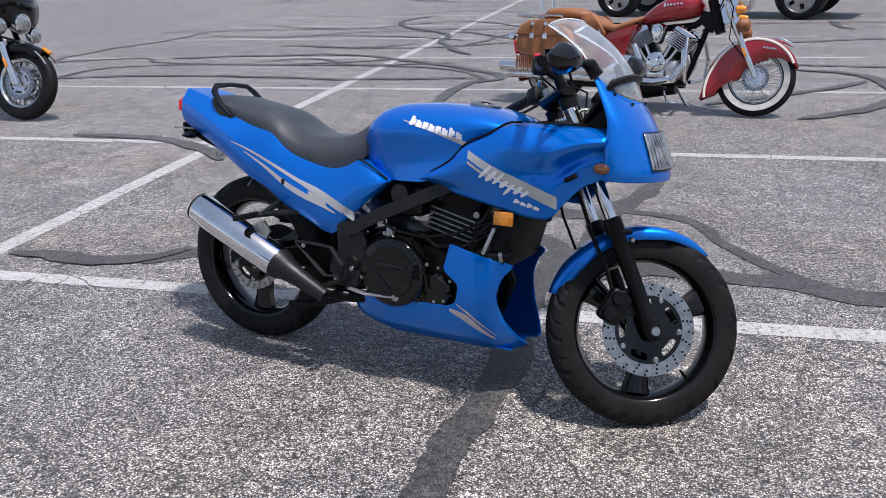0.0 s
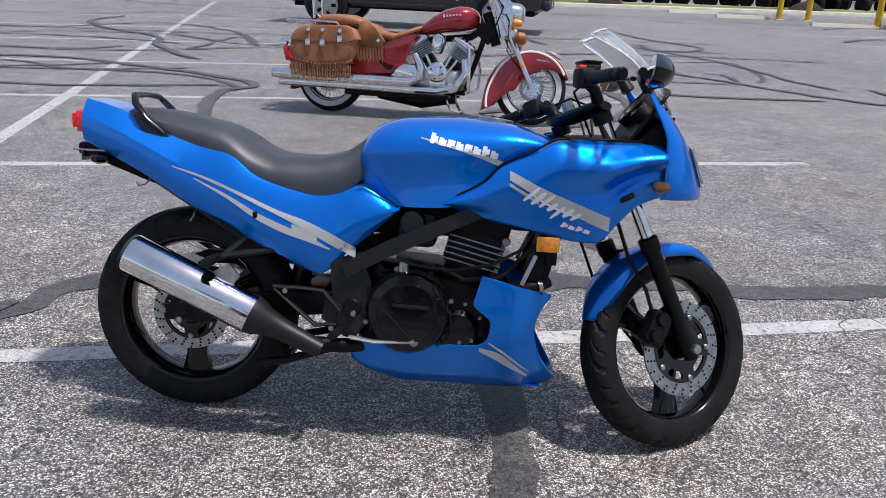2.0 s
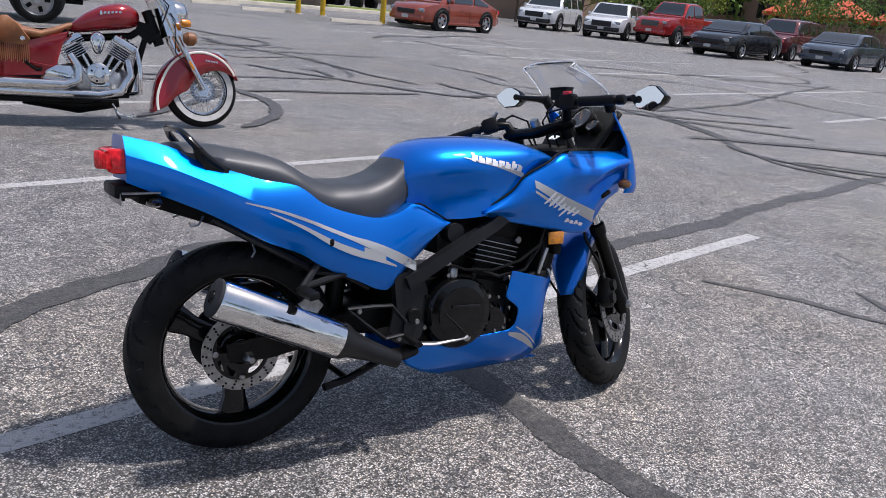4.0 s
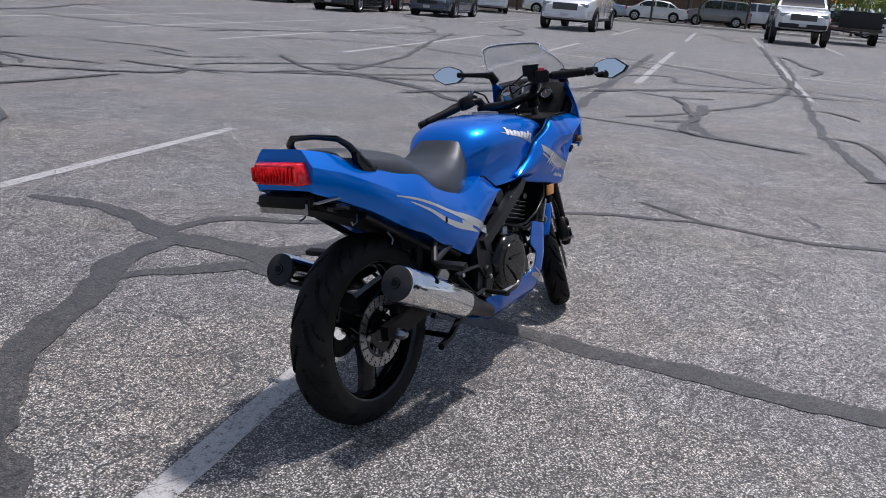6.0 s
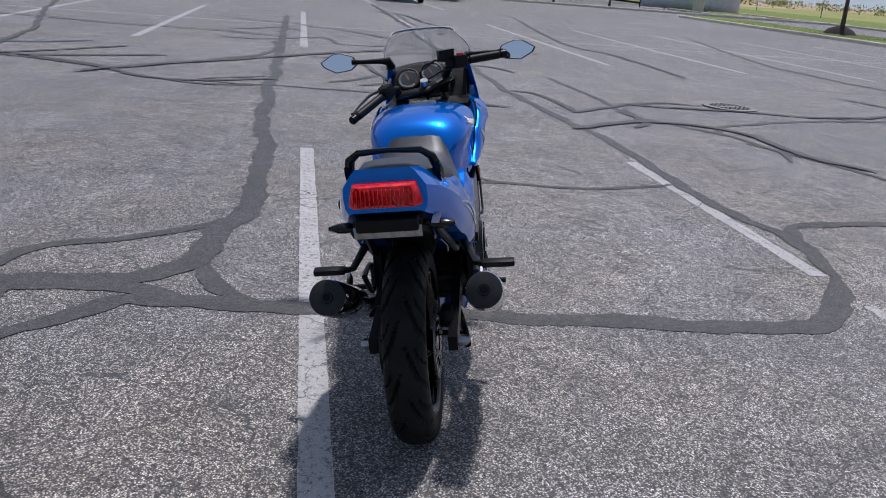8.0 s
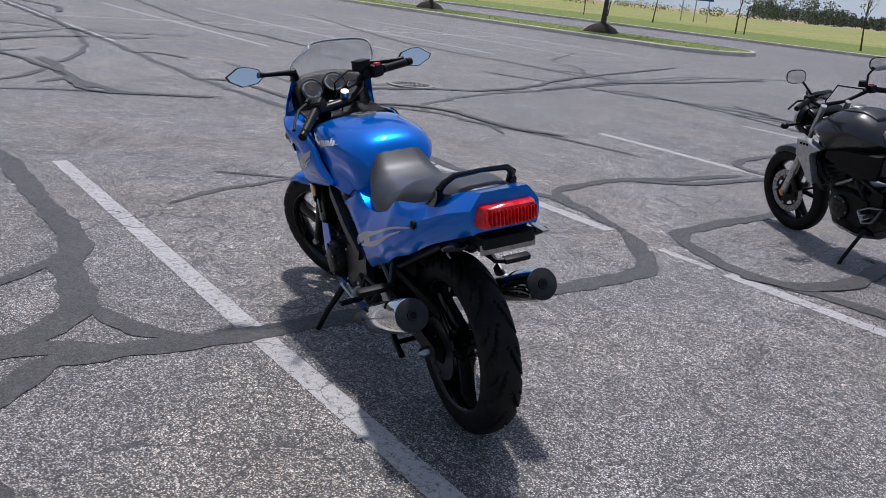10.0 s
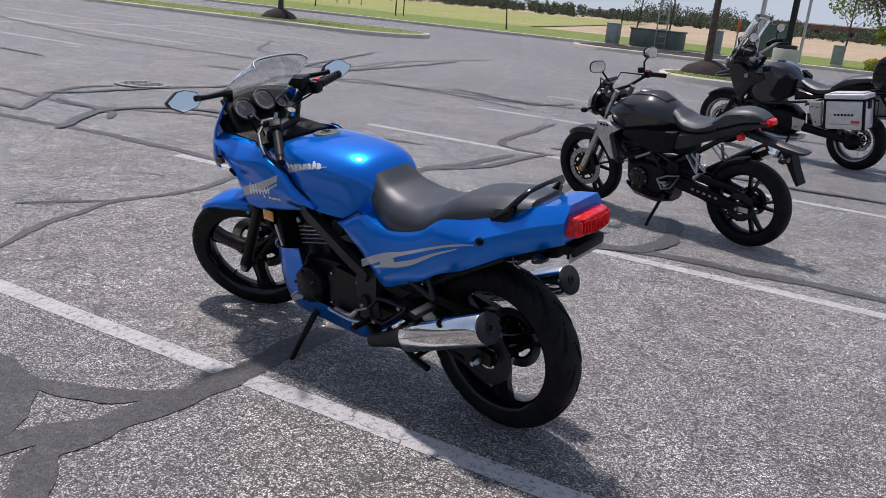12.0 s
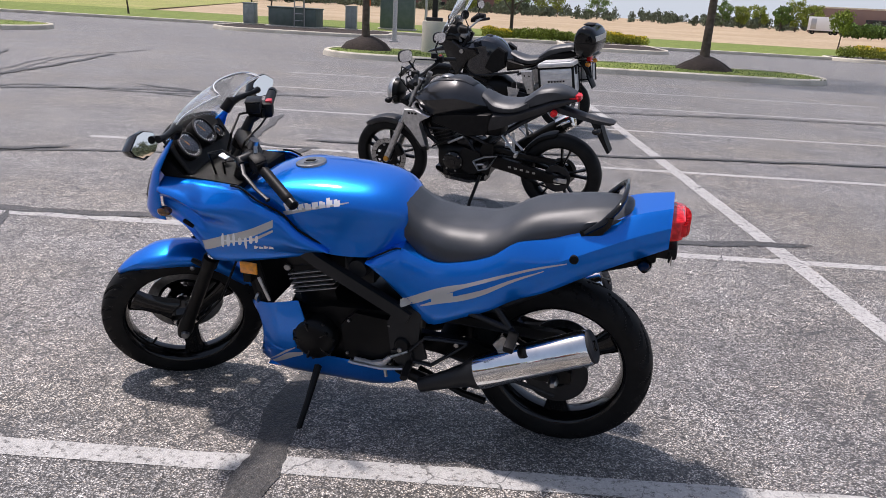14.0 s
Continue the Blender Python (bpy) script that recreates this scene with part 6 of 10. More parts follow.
    part("seat_base", Geo().prism([(-0.10, 0.75), (0.36, 0.72), (0.78, 0.73), (0.80, 0.68), (0.40, 0.60), (-0.10, 0.66)], -0.10, 0.10), BLACK, b)
    for s in (-1, 1):
        part("seat_skirt", Geo().loft([[Vector((0.40 + (x - 0.40) * k, y, 0.70 + (z - 0.70) * k)) for x, z in ((0.30, 0.79), (0.38, 0.80), (0.45, 0.74), (0.53, 0.63), (0.50, 0.59), (0.29, 0.595), (0.27, 0.66))] for y, k in ((s * 0.165, 1.0), (s * 0.190, 1.0), (s * 0.198, 0.92))]), TAN, b, smooth=50)
        part("concho", Geo().lathe([(0, s * 0.212), (0.017, s * 0.206), (0.02, s * 0.197)], (0.475, 0, 0.635), n=14), CHROME, b)
        for k in range(18):
            x = 0.285 + 0.0135 * k
            part("fringe_strip", Geo().box((x, s * 0.188, 0.535 + 0.012 * math.sin(k * 2.1)), (0.007, 0.005, 0.14), 0.0), TAN, b)
        # saddlebag
        bag = [(-0.305, 0.50), (-0.295, 0.58), (-0.25, 0.665), (-0.18, 0.705), (-0.05, 0.72), (0.20, 0.73), (0.275, 0.705), (0.31, 0.63), (0.295, 0.52), (0.245, 0.43), (0.14, 0.395), (-0.10, 0.388), (-0.22, 0.415), (-0.28, 0.45)]
        bg = part("saddlebag", Geo().loft([[Vector((x * k, y, 0.56 + (z - 0.56) * k)) for x, z in bag] for y, k in ((s * 0.15, 0.95), (s * 0.17, 1.0), (s * 0.27, 1.0), (s * 0.292, 0.97), (s * 0.305, 0.90), (s * 0.309, 0.70))]), TAN, b, "tan leather saddlebag with buckles and fringe", smooth=50)
        part("flap", Geo().loft([[Vector((x * k, y, 0.65 + (z - 0.65) * k)) for x, z in ((-0.292, 0.60), (-0.25, 0.68), (-0.18, 0.718), (-0.05, 0.733), (0.20, 0.743), (0.285, 0.716), (0.322, 0.63), (0.25, 0.603), (0.10, 0.592), (-0.10, 0.588), (-0.22, 0.592))] for y, k in ((s * 0.15, 0.99), (s * 0.275, 1.01), (s * 0.304, 1.0), (s * 0.314, 0.95), (s * 0.316, 0.80))]), TAN, bg, smooth=50)
        for x, lo in ((-0.12, 0.49), (0.01, 0.48), (0.165, 0.60)):
            part("strap", Geo().box((x, s * 0.318, (0.69 + lo) / 2), (0.030, 0.009, 0.69 - lo), 0.003).box((x, s * 0.312, lo), (0.024, 0.008, 0.03), 0.004), TAN, bg)
            part("buckle", Geo().box((x, s * 0.325, 0.585 if lo < 0.55 else 0.625), (0.044, 0.007, 0.052), 0.003).box((x, s * 0.329, 0.585 if lo < 0.55 else 0.625), (0.028, 0.006, 0.034), 0.002), CHROME, bg)
            part("concho", Geo().lathe([(0, s * 0.333), (0.018, s * 0.327), (0.022, s * 0.315)], (x, 0, 0.692), n=14), CHROME, bg)
        for k in range(16):
            a = k / 15
            part("stud", Geo().ball((-0.27 + 0.54 * a, s * 0.306, 0.452 - 0.045 * math.sin(math.pi * a)), (0.006, 0.005, 0.006), 8, 5), CHROME, bg)
        for x, z in ((-0.265, 0.55), (-0.24, 0.635), (-0.20, 0.675), (0.25, 0.69), (0.285, 0.64), (0.27, 0.54)):
            part("stud", Geo().ball((x, s * 0.310, z), (0.006, 0.005, 0.006), 8, 5), CHROME, bg)
        for k in range(38):
            x = -0.275 + 0.0145 * k
            h = 0.105 + 0.015 * math.sin(k * 1.7) + 0.03 * math.sin(math.pi * k / 37)
            part("fringe_strip", Geo().box((x, s * (0.296 + 0.006 * math.sin(k * 2.3)), 0.41 - h / 2), (0.008, 0.006, h)), TAN, bg)
    # tail, rack, lamps
    part("tail_lamp", Geo().box((-0.42, 0, 0.49), (0.05, 0.10, 0.13), 0.012, Matrix.Rotation(radians(-15), 4, "Y")), RED, b, "red tail lamp")
    part("tail_bar", Geo().tube([(-0.36, -0.20, 0.575), (-0.40, 0, 0.585), (-0.36, 0.20, 0.575)], 0.012, 10).lathe([(0, -0.27), (0.032, -0.26), (0.035, -0.22), (0, -0.19)], (-0.37, 0, 0.575), n=16), CHROME, b)
    part("luggage_rack", Geo().tube([(-0.10, -0.12, 0.72), (-0.16, -0.12, 0.765), (-0.40, -0.11, 0.775), (-0.42, 0, 0.775), (-0.40, 0.11, 0.775), (-0.16, 0.12, 0.765), (-0.10, 0.12, 0.72)], 0.011, 8).tube([(-0.38, -0.13, 0.775), (-0.10, -0.16, 0.775), (0.08, -0.16, 0.77), (0.12, -0.16, 0.73)], 0.011, 8).tube([(-0.38, 0.13, 0.775), (0.08, 0.16, 0.77), (0.12, 0.16, 0.73)], 0.011, 8), CHROME, b)
    part("sissy_bar", Geo().tube([(-0.14, -0.12, 0.80), (-0.17, -0.12, 1.12), (-0.18, 0, 1.18), (-0.17, 0.12, 1.12), (-0.14, 0.12, 0.80)], 0.011, 8), CHROME, b)
    part("backrest_pad", blob([(-0.17, 1.13, 0.12, 0.10), (-0.12, 1.13, 0.13, 0.11), (-0.09, 1.13, 0.10, 0.09)], 18), TAN, b, "tan leather backrest pad")
    # engine
    part("crankcase", blob([(0.72, 0.36, 0.10, 0.10), (0.80, 0.35, 0.15, 0.13), (1.0, 0.345, 0.16, 0.14), (1.14, 0.35, 0.14, 0.12), (1.22, 0.36, 0.08, 0.07)], 20), ALU, b)
    part("primary_cover", Geo().lathe([(0, -0.205), (0.03, -0.205), (0.034, -0.196), (0.068, -0.192), (0.086, -0.18), (0.09, -0.14)], (1.0, 0, 0.40), n=30), CHROME, b, "round chrome engine cover")
    for k in range(7):
        a = 2 * math.pi * k / 7
        part("cover_bolt", Geo().ball((1.0 + 0.055 * math.cos(a), -0.195, 0.40 + 0.055 * math.sin(a)), (0.009, 0.006, 0.009), 8, 5), BLACK if k % 2 else CHROME, b)
    part("cam_cover", blob([(0.86, 0.30, 0.02, 0.04), (0.94, 0.31, 0.175, 0.07), (1.08, 0.31, 0.175, 0.06), (1.16, 0.33, 0.02, 0.03)], 16), CHROME, b)
    for tilt, x0 in ((-31, 0.94), (31, 1.06)):
        M = Matrix.Translation((x0, 0, 0.40)) @ Matrix.Rotation(radians(tilt), 4, "Y")
        part("cylinder", Geo().lathe([(0.070, 0.0), (0.070, 0.24), (0.0, 0.24)], axis="z", n=24).by(M), BLACK, b)
        for k in range(12):
            wide = 0.13 if k < 5 else 0.205
            part("cooling_fin", Geo().box((0, 0, 0.06 + 0.0185 * k), (wide, 0.25, 0.007), 0.003).by(M), BLACK if k < 5 else CHROME, b)
        part("rocker_cover", Geo().loft([[M @ Vector((x * q, y * q, z)) for x, y in ((-0.10, -0.11), (0.10, -0.11), (0.115, 0), (0.10, 0.11), (-0.10, 0.11), (-0.115, 0))] for z, q in ((0.275, 1.0), (0.30, 0.98), (0.322, 0.80), (0.33, 0.4))]), CHROME, b)
        for k in range(4):
            part("cover_rib", Geo().box((-0.06 + 0.04 * k, 0, 0.318), (0.012, 0.19, 0.020), 0.004).by(M), ALU, b)
        for s in (-1, 1):
            for o in (-0.032, 0.032):
                part("pushrod_tube", Geo().tube([(o * 0.6, s * 0.14, -0.02), (o, s * 0.145, 0.155)], 0.0135, 10).by(M), CHROME, b)
    part("air_cleaner", Geo().loft([[Vector((1.0 + 0.058 * k * math.cos(a) * (1.0 if math.sin(a) > -0.2 else 0.8), y, 0.655 + 0.072 * k * math.sin(a) * (1.0 if math.sin(a) > 0 else 1.45))) for a in span(0, 2 * math.pi, 20)[:-1]] for y, k in ((-0.10, 1.0), (-0.185, 1.0), (-0.200, 0.88), (-0.202, 0.72), (-0.213, 0.62), (-0.217, 0.3))]), CHROME, b, "teardrop chrome air cleaner cover")
    part("side_cover", Geo().loft([[Vector((0.48 + (x - 0.48) * k, y, 0.50 + (z - 0.50) * k)) for x, z in ((0.20, 0.60), (0.50, 0.63), (0.80, 0.715), (0.745, 0.60), (0.715, 0.50), (0.70, 0.42), (0.60, 0.335), (0.22, 0.33))] for y, k in ((-0.155, 0.94), (-0.145, 1.0), (0.145, 1.0), (0.155, 0.94))]), MAROON, b, "deep red side panel below the seat", smooth=40)
    part("panel_step", Geo().tube([(0.24, -0.157, 0.47), (0.45, -0.160, 0.475), (0.68, -0.160, 0.44)], 0.005, 6), MAROON, b)
    part("side_knob", Geo().lathe([(0, -0.185), (0.016, -0.182), (0.018, -0.15)], (0.49, 0, 0.475), n=14).tube([(0.49, -0.17, 0.46), (0.56, -0.175, 0.41), (0.60, -0.175, 0.415)], 0.013, 8), BLACK, b)
    part("gear_cover", Geo().loft([[Vector((0.68 + (x - 0.68) * k, y, 0.38 + (z - 0.38) * k)) for x, z in ((0.58, 0.335), (0.63, 0.41), (0.70, 0.45), (0.80, 0.45), (0.84, 0.36), (0.80, 0.30), (0.62, 0.30))] for y, k in ((-0.185, 0.8), (-0.175, 1.0), (0.175, 1.0), (0.185, 0.8))]), CHROME, b)
    part("frame", Geo().tube([(0.35, 0, 0.60), (0.75, 0, 0.66), (1.25, 0, 0.72), (1.42, 0, 0.84)], 0.03, 10).tube([(1.42, 0, 0.90), (1.30, 0, 0.50), (1.22, 0, 0.24), (0.7, 0, 0.22), (0.3, 0, 0.33)], 0.025, 10), BLACK, b)
    part("crash_bar", Geo().tube([(1.30, -0.05, 0.60), (1.28, -0.26, 0.60), (1.30, -0.33, 0.45), (1.30, -0.28, 0.27), (1.24, -0.06, 0.25)], 0.017, 10).tube([(1.30, 0.05, 0.60), (1.28, 0.26, 0.60), (1.30, 0.33, 0.45), (1.30, 0.28, 0.27), (1.24, 0.06, 0.25)], 0.017, 10), CHROME, b, "chrome highway bars")
    for s in (-1, 1):
        part("floorboard", Geo().box((0.98, s * 0.26, 0.20), (0.32, 0.10, 0.02), 0.006), BLACK, b)
        part("exhaust", Geo().tube([(-0.47, s * 0.225, 0.312), (-0.42, s * 0.225, 0.312), (0.30, s * 0.215, 0.305), (0.76, s * 0.20, 0.305), (0.855, s * 0.195, 0.34), (0.86, s * 0.19, 0.44), (0.80, s * 0.17, 0.54)], [0.042, 0.045, 0.045, 0.038, 0.035, 0.032, 0.03], 16), CHROME, b, "long chrome exhaust")
        part("exhaust", Geo().tube([(-0.42, s * 0.175, 0.245), (0.3, s * 0.18, 0.245), (1.0, s * 0.175, 0.235), (1.16, s * 0.16, 0.27), (1.24, s * 0.14, 0.40), (1.22, s * 0.12, 0.52)], [0.040, 0.040, 0.036, 0.034, 0.032, 0.03], 16), CHROME, b, "long chrome exhaust")
        part("swingarm", Geo().tube([(0.62, s * 0.13, 0.36), (0, s * 0.125, 0.325)], 0.03, 8), BLACK, b)
    # front end
    part("headlamp", Geo().lathe([(0, 0.14), (0.06, 0.135), (0.092, 0.10), (0.100, 0.02), (0.08, -0.06), (0.03, -0.10), (0, -0.105)], (1.56, 0, 0.93), axis="x", n=28).by(T), CHROME, b, "round chrome headlamp")
    part("lamp_glass", Geo().lathe([(0, 0.143), (0.05, 0.139), (0.085, 0.112)], (1.56, 0, 0.93), axis="x", n=28).by(T), LENS, b)
    part("fork_cover", Geo().prism([(1.50, 0.72), (1.62, 0.74), (1.56, 1.02), (1.40, 1.04)], -0.13, 0.13).by(T), CHROME, b)
    part("screen_bracket", Geo().prism([(1.50, 0.90), (1.54, 0.90), (1.42, 1.30), (1.36, 1.30)], -0.165, -0.155).prism([(1.50, 0.90), (1.54, 0.90), (1.42, 1.30), (1.36, 1.30)], 0.155, 0.165).by(T), CHROME, b)
    for s in (-1, 1):
        part("light_cover", Geo().lathe([(0, 0.055), (0.03, 0.052), (0.052, 0.03), (0.055, -0.02), (0.03, -0.05), (0, -0.055)], (1.66, s * 0.20, 0.70), axis="x", n=20).by(T), TAN, b, "tan leather cover on the spot lamp")
        part("turn_signal", Geo().lathe([(0, 0.045), (0.025, 0.04), (0.032, 0.01), (0.03, -0.03), (0, -0.045)], (1.62, s * 0.22, 0.82), axis="x", n=16).by(T), AMBER, b)
    part("handlebar", Geo().tube([(1.40, -0.10, 1.04), (1.38, -0.16, 1.14), (1.28, -0.34, 1.17), (1.10, -0.40, 1.10)], 0.014, 10).tube([(1.40, 0.10, 1.04), (1.38, 0.16, 1.14), (1.28, 0.34, 1.17), (1.10, 0.40, 1.10)], 0.014, 10).tube([(1.40, -0.10, 1.04), (1.40, 0.10, 1.04)], 0.014, 8).by(T), CHROME, b)
    part("cable", Geo().tube([(1.35, -0.14, 1.12), (1.50, -0.20, 0.95), (1.42, -0.17, 0.72), (1.34, -0.10, 0.66)], 0.006, 6).tube([(1.4, -0.10, 1.1), (1.56, -0.15, 0.85), (1.56, -0.13, 0.6), (1.70, -0.10, 0.45)], 0.005, 6).by(T), BLACK, b)
    part("side_stand", Geo().tube([(1.10, 0.16, 0.20), (1.16, 0.26, 0.06), (1.18, 0.30, 0.035)], 0.013, 8), CHROME, b)
    part("jiffy_bar", Geo().tube([(1.10, -0.16, 0.17), (1.14, -0.22, 0.09), (1.22, -0.23, 0.075), (1.25, -0.20, 0.09)], 0.009, 8), CHROME, b)
    part("underbody", Geo().box((0.55, 0, 0.19), (0.8, 0.2, 0.06), 0.02), BLACK, b)
    part("steering_head", Geo().tube([(1.475, 0, 0.66), (1.375, 0, 0.93)], 0.042, 14).prism([(1.28, 0.76), (1.40, 0.66), (1.44, 0.70), (1.40, 0.82), (1.32, 0.84)], -0.035, 0.035), BLACK, b)
    part("belly", Geo().tube([(0.45, 0, 0.20), (0.85, 0, 0.16), (1.15, 0, 0.19)], [0.06, 0.08, 0.05], 10), BLACK, b)



cruiser()


def saddle(top, low, wide, x0, x1, n, edge=0.03):
    """A padded body between two side curves, with rounded upper edges."""
    secs = []
    for x in span(x0, x1, n):
        t, l, w = top(x), low(x), wide(x)
        e = min(edge, (t - l) * 0.5)
        half = [(0.0, t), (w * 0.55, t - e * 0.08), (w * 0.84, t - e * 0.40), (w, t - e), (w * 0.985, (t - e + l) / 2), (w * 0.90, l)]
        secs.append([Vector((x, y, z)) for y, z in half] + [Vector((x, -y, z)) for y, z in half[:0:-1]])
    return Geo().loft(secs)


def naked_bike():
    b = thing("naked_motorcycle", pose(-1.36, -3.52, 0.0, -10, 0, -20), "black compact naked motorcycle with silver radiator shroud on its stand", "motorcycle")
    R, F = Vector((0, 0, 0.296)), Vector((1.335, 0, 0.286))
    T = steering(F, 25, 1)
    wheel(b, Matrix.Translation(R), 0.296, 0.135, 0.218, spokes=5, double=True, wide=0.020, disc=0.10, rimmat=BLACK, barrel=0.022, arms=5)
    wheel(b, T @ Matrix.Translation(F), 0.288, 0.110, 0.218, spokes=5, double=True, wide=0.020, disc=0.145, discs=(1,), rimmat=BLACK, barrel=0.022, arms=5)
    fork(b, F, 25, 0.70, 0.095, 0.019, ALU, ALU, T)
    grey = mat("satin_grey_plastic", (0.014, 0.0145, 0.017), 0.40, two=(0.021, 0.022, 0.025), scale=20, bump=0.1, bscale=500)
    part("front_fender", fender_geo(F, 0.312, 168, 50, 0.060, 0.045, taper=0.5).by(T), grey, b, "satin grey front fender", solid=0.003)
    gold = mat("gold_anodised", (0.6, 0.3, 0.06), 0.3, 0.9)
    part("axle_cap", Geo().lathe([(0, 0.125), (0.02, 0.122), (0.024, 0.10)], F, n=16).by(T), gold, b)
    part("caliper", Geo().box(F + Vector((-0.10, 0.085, 0.07)), (0.05, 0.05, 0.09), 0.012, Matrix.Rotation(radians(25), 4, "Y")).by(T), BLACK, b)
    # tank with a sharp shoulder line, and its flat top cover
    tank_t = curve((0.49, 0.775), (0.56, 0.832), (0.65, 0.892), (0.76, 0.930), (0.88, 0.918), (1.0, 0.868), (1.085, 0.805))
    tank_l = curve((0.49, 0.735), (0.60, 0.705), (0.74, 0.700), (0.90, 0.672), (1.0, 0.705), (1.085, 0.765))
    tank_w = curve((0.49, 0.085), (0.56, 0.120), (0.66, 0.168), (0.80, 0.192), (0.95, 0.200), (1.03, 0.175), (1.085, 0.120))
    secs = []
    for x in span(0.49, 1.085, 26):
        t, l, w = tank_t(x), tank_l(x), tank_w(x)
        h = t - l
        half = [(0.0, t), (w * 0.40, t - h * 0.02), (w * 0.70, t - h * 0.15), (w * 0.92, t - h * 0.34), (w, t - h * 0.47), (w * 0.93, t - h * 0.66), (w * 0.78, t - h * 0.88), (w * 0.72, l)]
        secs.append([Vector((x, y, z)) for y, z in half] + [Vector((x, -y, z)) for y, z in half[:0:-1]])
    part("fuel_tank", Geo().loft(secs), mat("metallic_black", (0.013, 0.0135, 0.015), 0.30, 0.4, coat=0.8, two=(0.020, 0.0205, 0.023), scale=3, spec=0.4), b, "glossy metallic black fuel tank", smooth=24)
    part("tank_cover", Geo().grid(lambda u, v: Vector((0.64 + 0.36 * u, (2 * v - 1) * (0.055 + 0.03 * math.sin(math.pi * u)), tank_t(0.64 + 0.36 * u) + 0.006 - 0.008 * abs(2 * v - 1) ** 3)), 14, 8), grey, b, "satin grey tank top cover", solid=0.012)
    part("tank_cap", Geo().lathe([(0, 0.008), (0.034, 0.008), (0.040, 0.005), (0.044, 0)], (0.86, 0, 0.932), axis="z", n=24), STEEL, b)
    part("rider_seat", saddle(curve((0.22, 0.855), (0.30, 0.815), (0.37, 0.802), (0.46, 0.806), (0.53, 0.838), (0.57, 0.858)), curve((0.22, 0.775), (0.35, 0.745), (0.46, 0.735), (0.57, 0.765)), curve((0.22, 0.118), (0.34, 0.145), (0.46, 0.128), (0.57, 0.085)), 0.22, 0.57, 16), VINYL, b, "black rider seat")
    part("pillion_seat", saddle(curve((-0.085, 0.893), (-0.03, 0.922), (0.05, 0.935), (0.15, 0.920), (0.22, 0.872), (0.25, 0.850)), curve((-0.085, 0.872), (0.05, 0.850), (0.15, 0.815), (0.25, 0.780)), curve((-0.085, 0.055), (0.0, 0.088), (0.12, 0.112), (0.25, 0.118)), -0.085, 0.25, 16), VINYL, b, "black raised pillion seat")
    part("tail_panel", saddle(curve((-0.10, 0.872), (0.05, 0.852), (0.15, 0.818), (0.28, 0.772), (0.46, 0.735), (0.60, 0.715)), curve((-0.10, 0.845), (0.05, 0.790), (0.15, 0.745), (0.28, 0.690), (0.46, 0.610), (0.60, 0.580)), curve((-0.10, 0.050), (0.0, 0.080), (0.15, 0.115), (0.30, 0.135), (0.60, 0.145)), -0.10, 0.60, 18), grey, b, "satin grey tail panel", smooth=30)
    part("tail_lamp", Geo().loft([[Vector((x, y * k, 0.862 + z * k)) for y, z in ((-0.055, 0.0), (-0.040, 0.024), (0.040, 0.024), (0.055, 0.0), (0.040, -0.022), (-0.040, -0.022))] for x, k in ((-0.05, 1.05), (-0.105, 0.95), (-0.120, 0.6))]), RED, b, "red tail lamp")
    for s in (-1, 1):
        part("reflector", Geo().lathe([(0, s * 0.030), (0.022, s * 0.028), (0.025, 0)], (0.046, s * 0.085, 0.760), n=14), RED, b)
        sh = [(1.130, 0.715), (1.05, 0.718), (0.925, 0.674), (0.995, 0.640), (1.010, 0.615), (0.962, 0.450), (0.995, 0.442), (1.085, 0.560), (1.135, 0.610)]
        part("shroud", Geo().loft([[Vector((1.05 + (x - 1.05) * k, y, 0.60 + (z - 0.60) * k)) for x, z in sh] for y, k in ((s * 0.150, 1.0), (s * 0.192, 1.0), (s * 0.200, 0.94))]), ALU, b, "silver radiator shroud", smooth=25)
        for k in range(3):
            part("shroud_badge", Geo().box((1.035 + 0.026 * k, s * 0.202, 0.688), (0.018, 0.003, 0.014), 0.001), DARK, b)
        part("knee_panel", Geo().loft([[Vector((0.74 + (x - 0.74) * k, y, 0.64 + (z - 0.64) * k)) for x, z in ((0.48, 0.725), (0.60, 0.715), (0.76, 0.705), (0.92, 0.672), (0.93, 0.625), (0.80, 0.585), (0.66, 0.545), (0.52, 0.57))] for y, k in ((s * 0.10, 1.0), (s * 0.150, 1.0), (s * 0.162, 0.90))]), PLASTIC, b, smooth=30)
        part("swingarm", Geo().loft([[Vector((x, s * (0.115 + y), z)) for y, z in ((-0.018, zc - h), (0.014, zc - h), (0.018, zc - h * 0.6), (0.018, zc + h * 0.6), (0.014, zc + h), (-0.018, zc + h))] for x, zc, h in ((0.56, 0.385, 0.030), (0.44, 0.365, 0.044), (0.25, 0.335, 0.046), (0.06, 0.300, 0.034), (-0.07, 0.295, 0.026))]), BLACK, b, smooth=25)
        part("chain_adjuster", Geo().box((-0.045, s * 0.136, 0.296), (0.07, 0.006, 0.034), 0.002), ALU, b)
        part("axle_nut", Geo().lathe([(0, s * 0.155), (0.012, s * 0.153), (0.016, s * 0.136)], R, n=6), STEEL, b)
        part("foot_peg", Geo().tube([(0.50, s * 0.16, 0.37), (0.49, s * 0.25, 0.37)], 0.013, 8), STEEL, b)
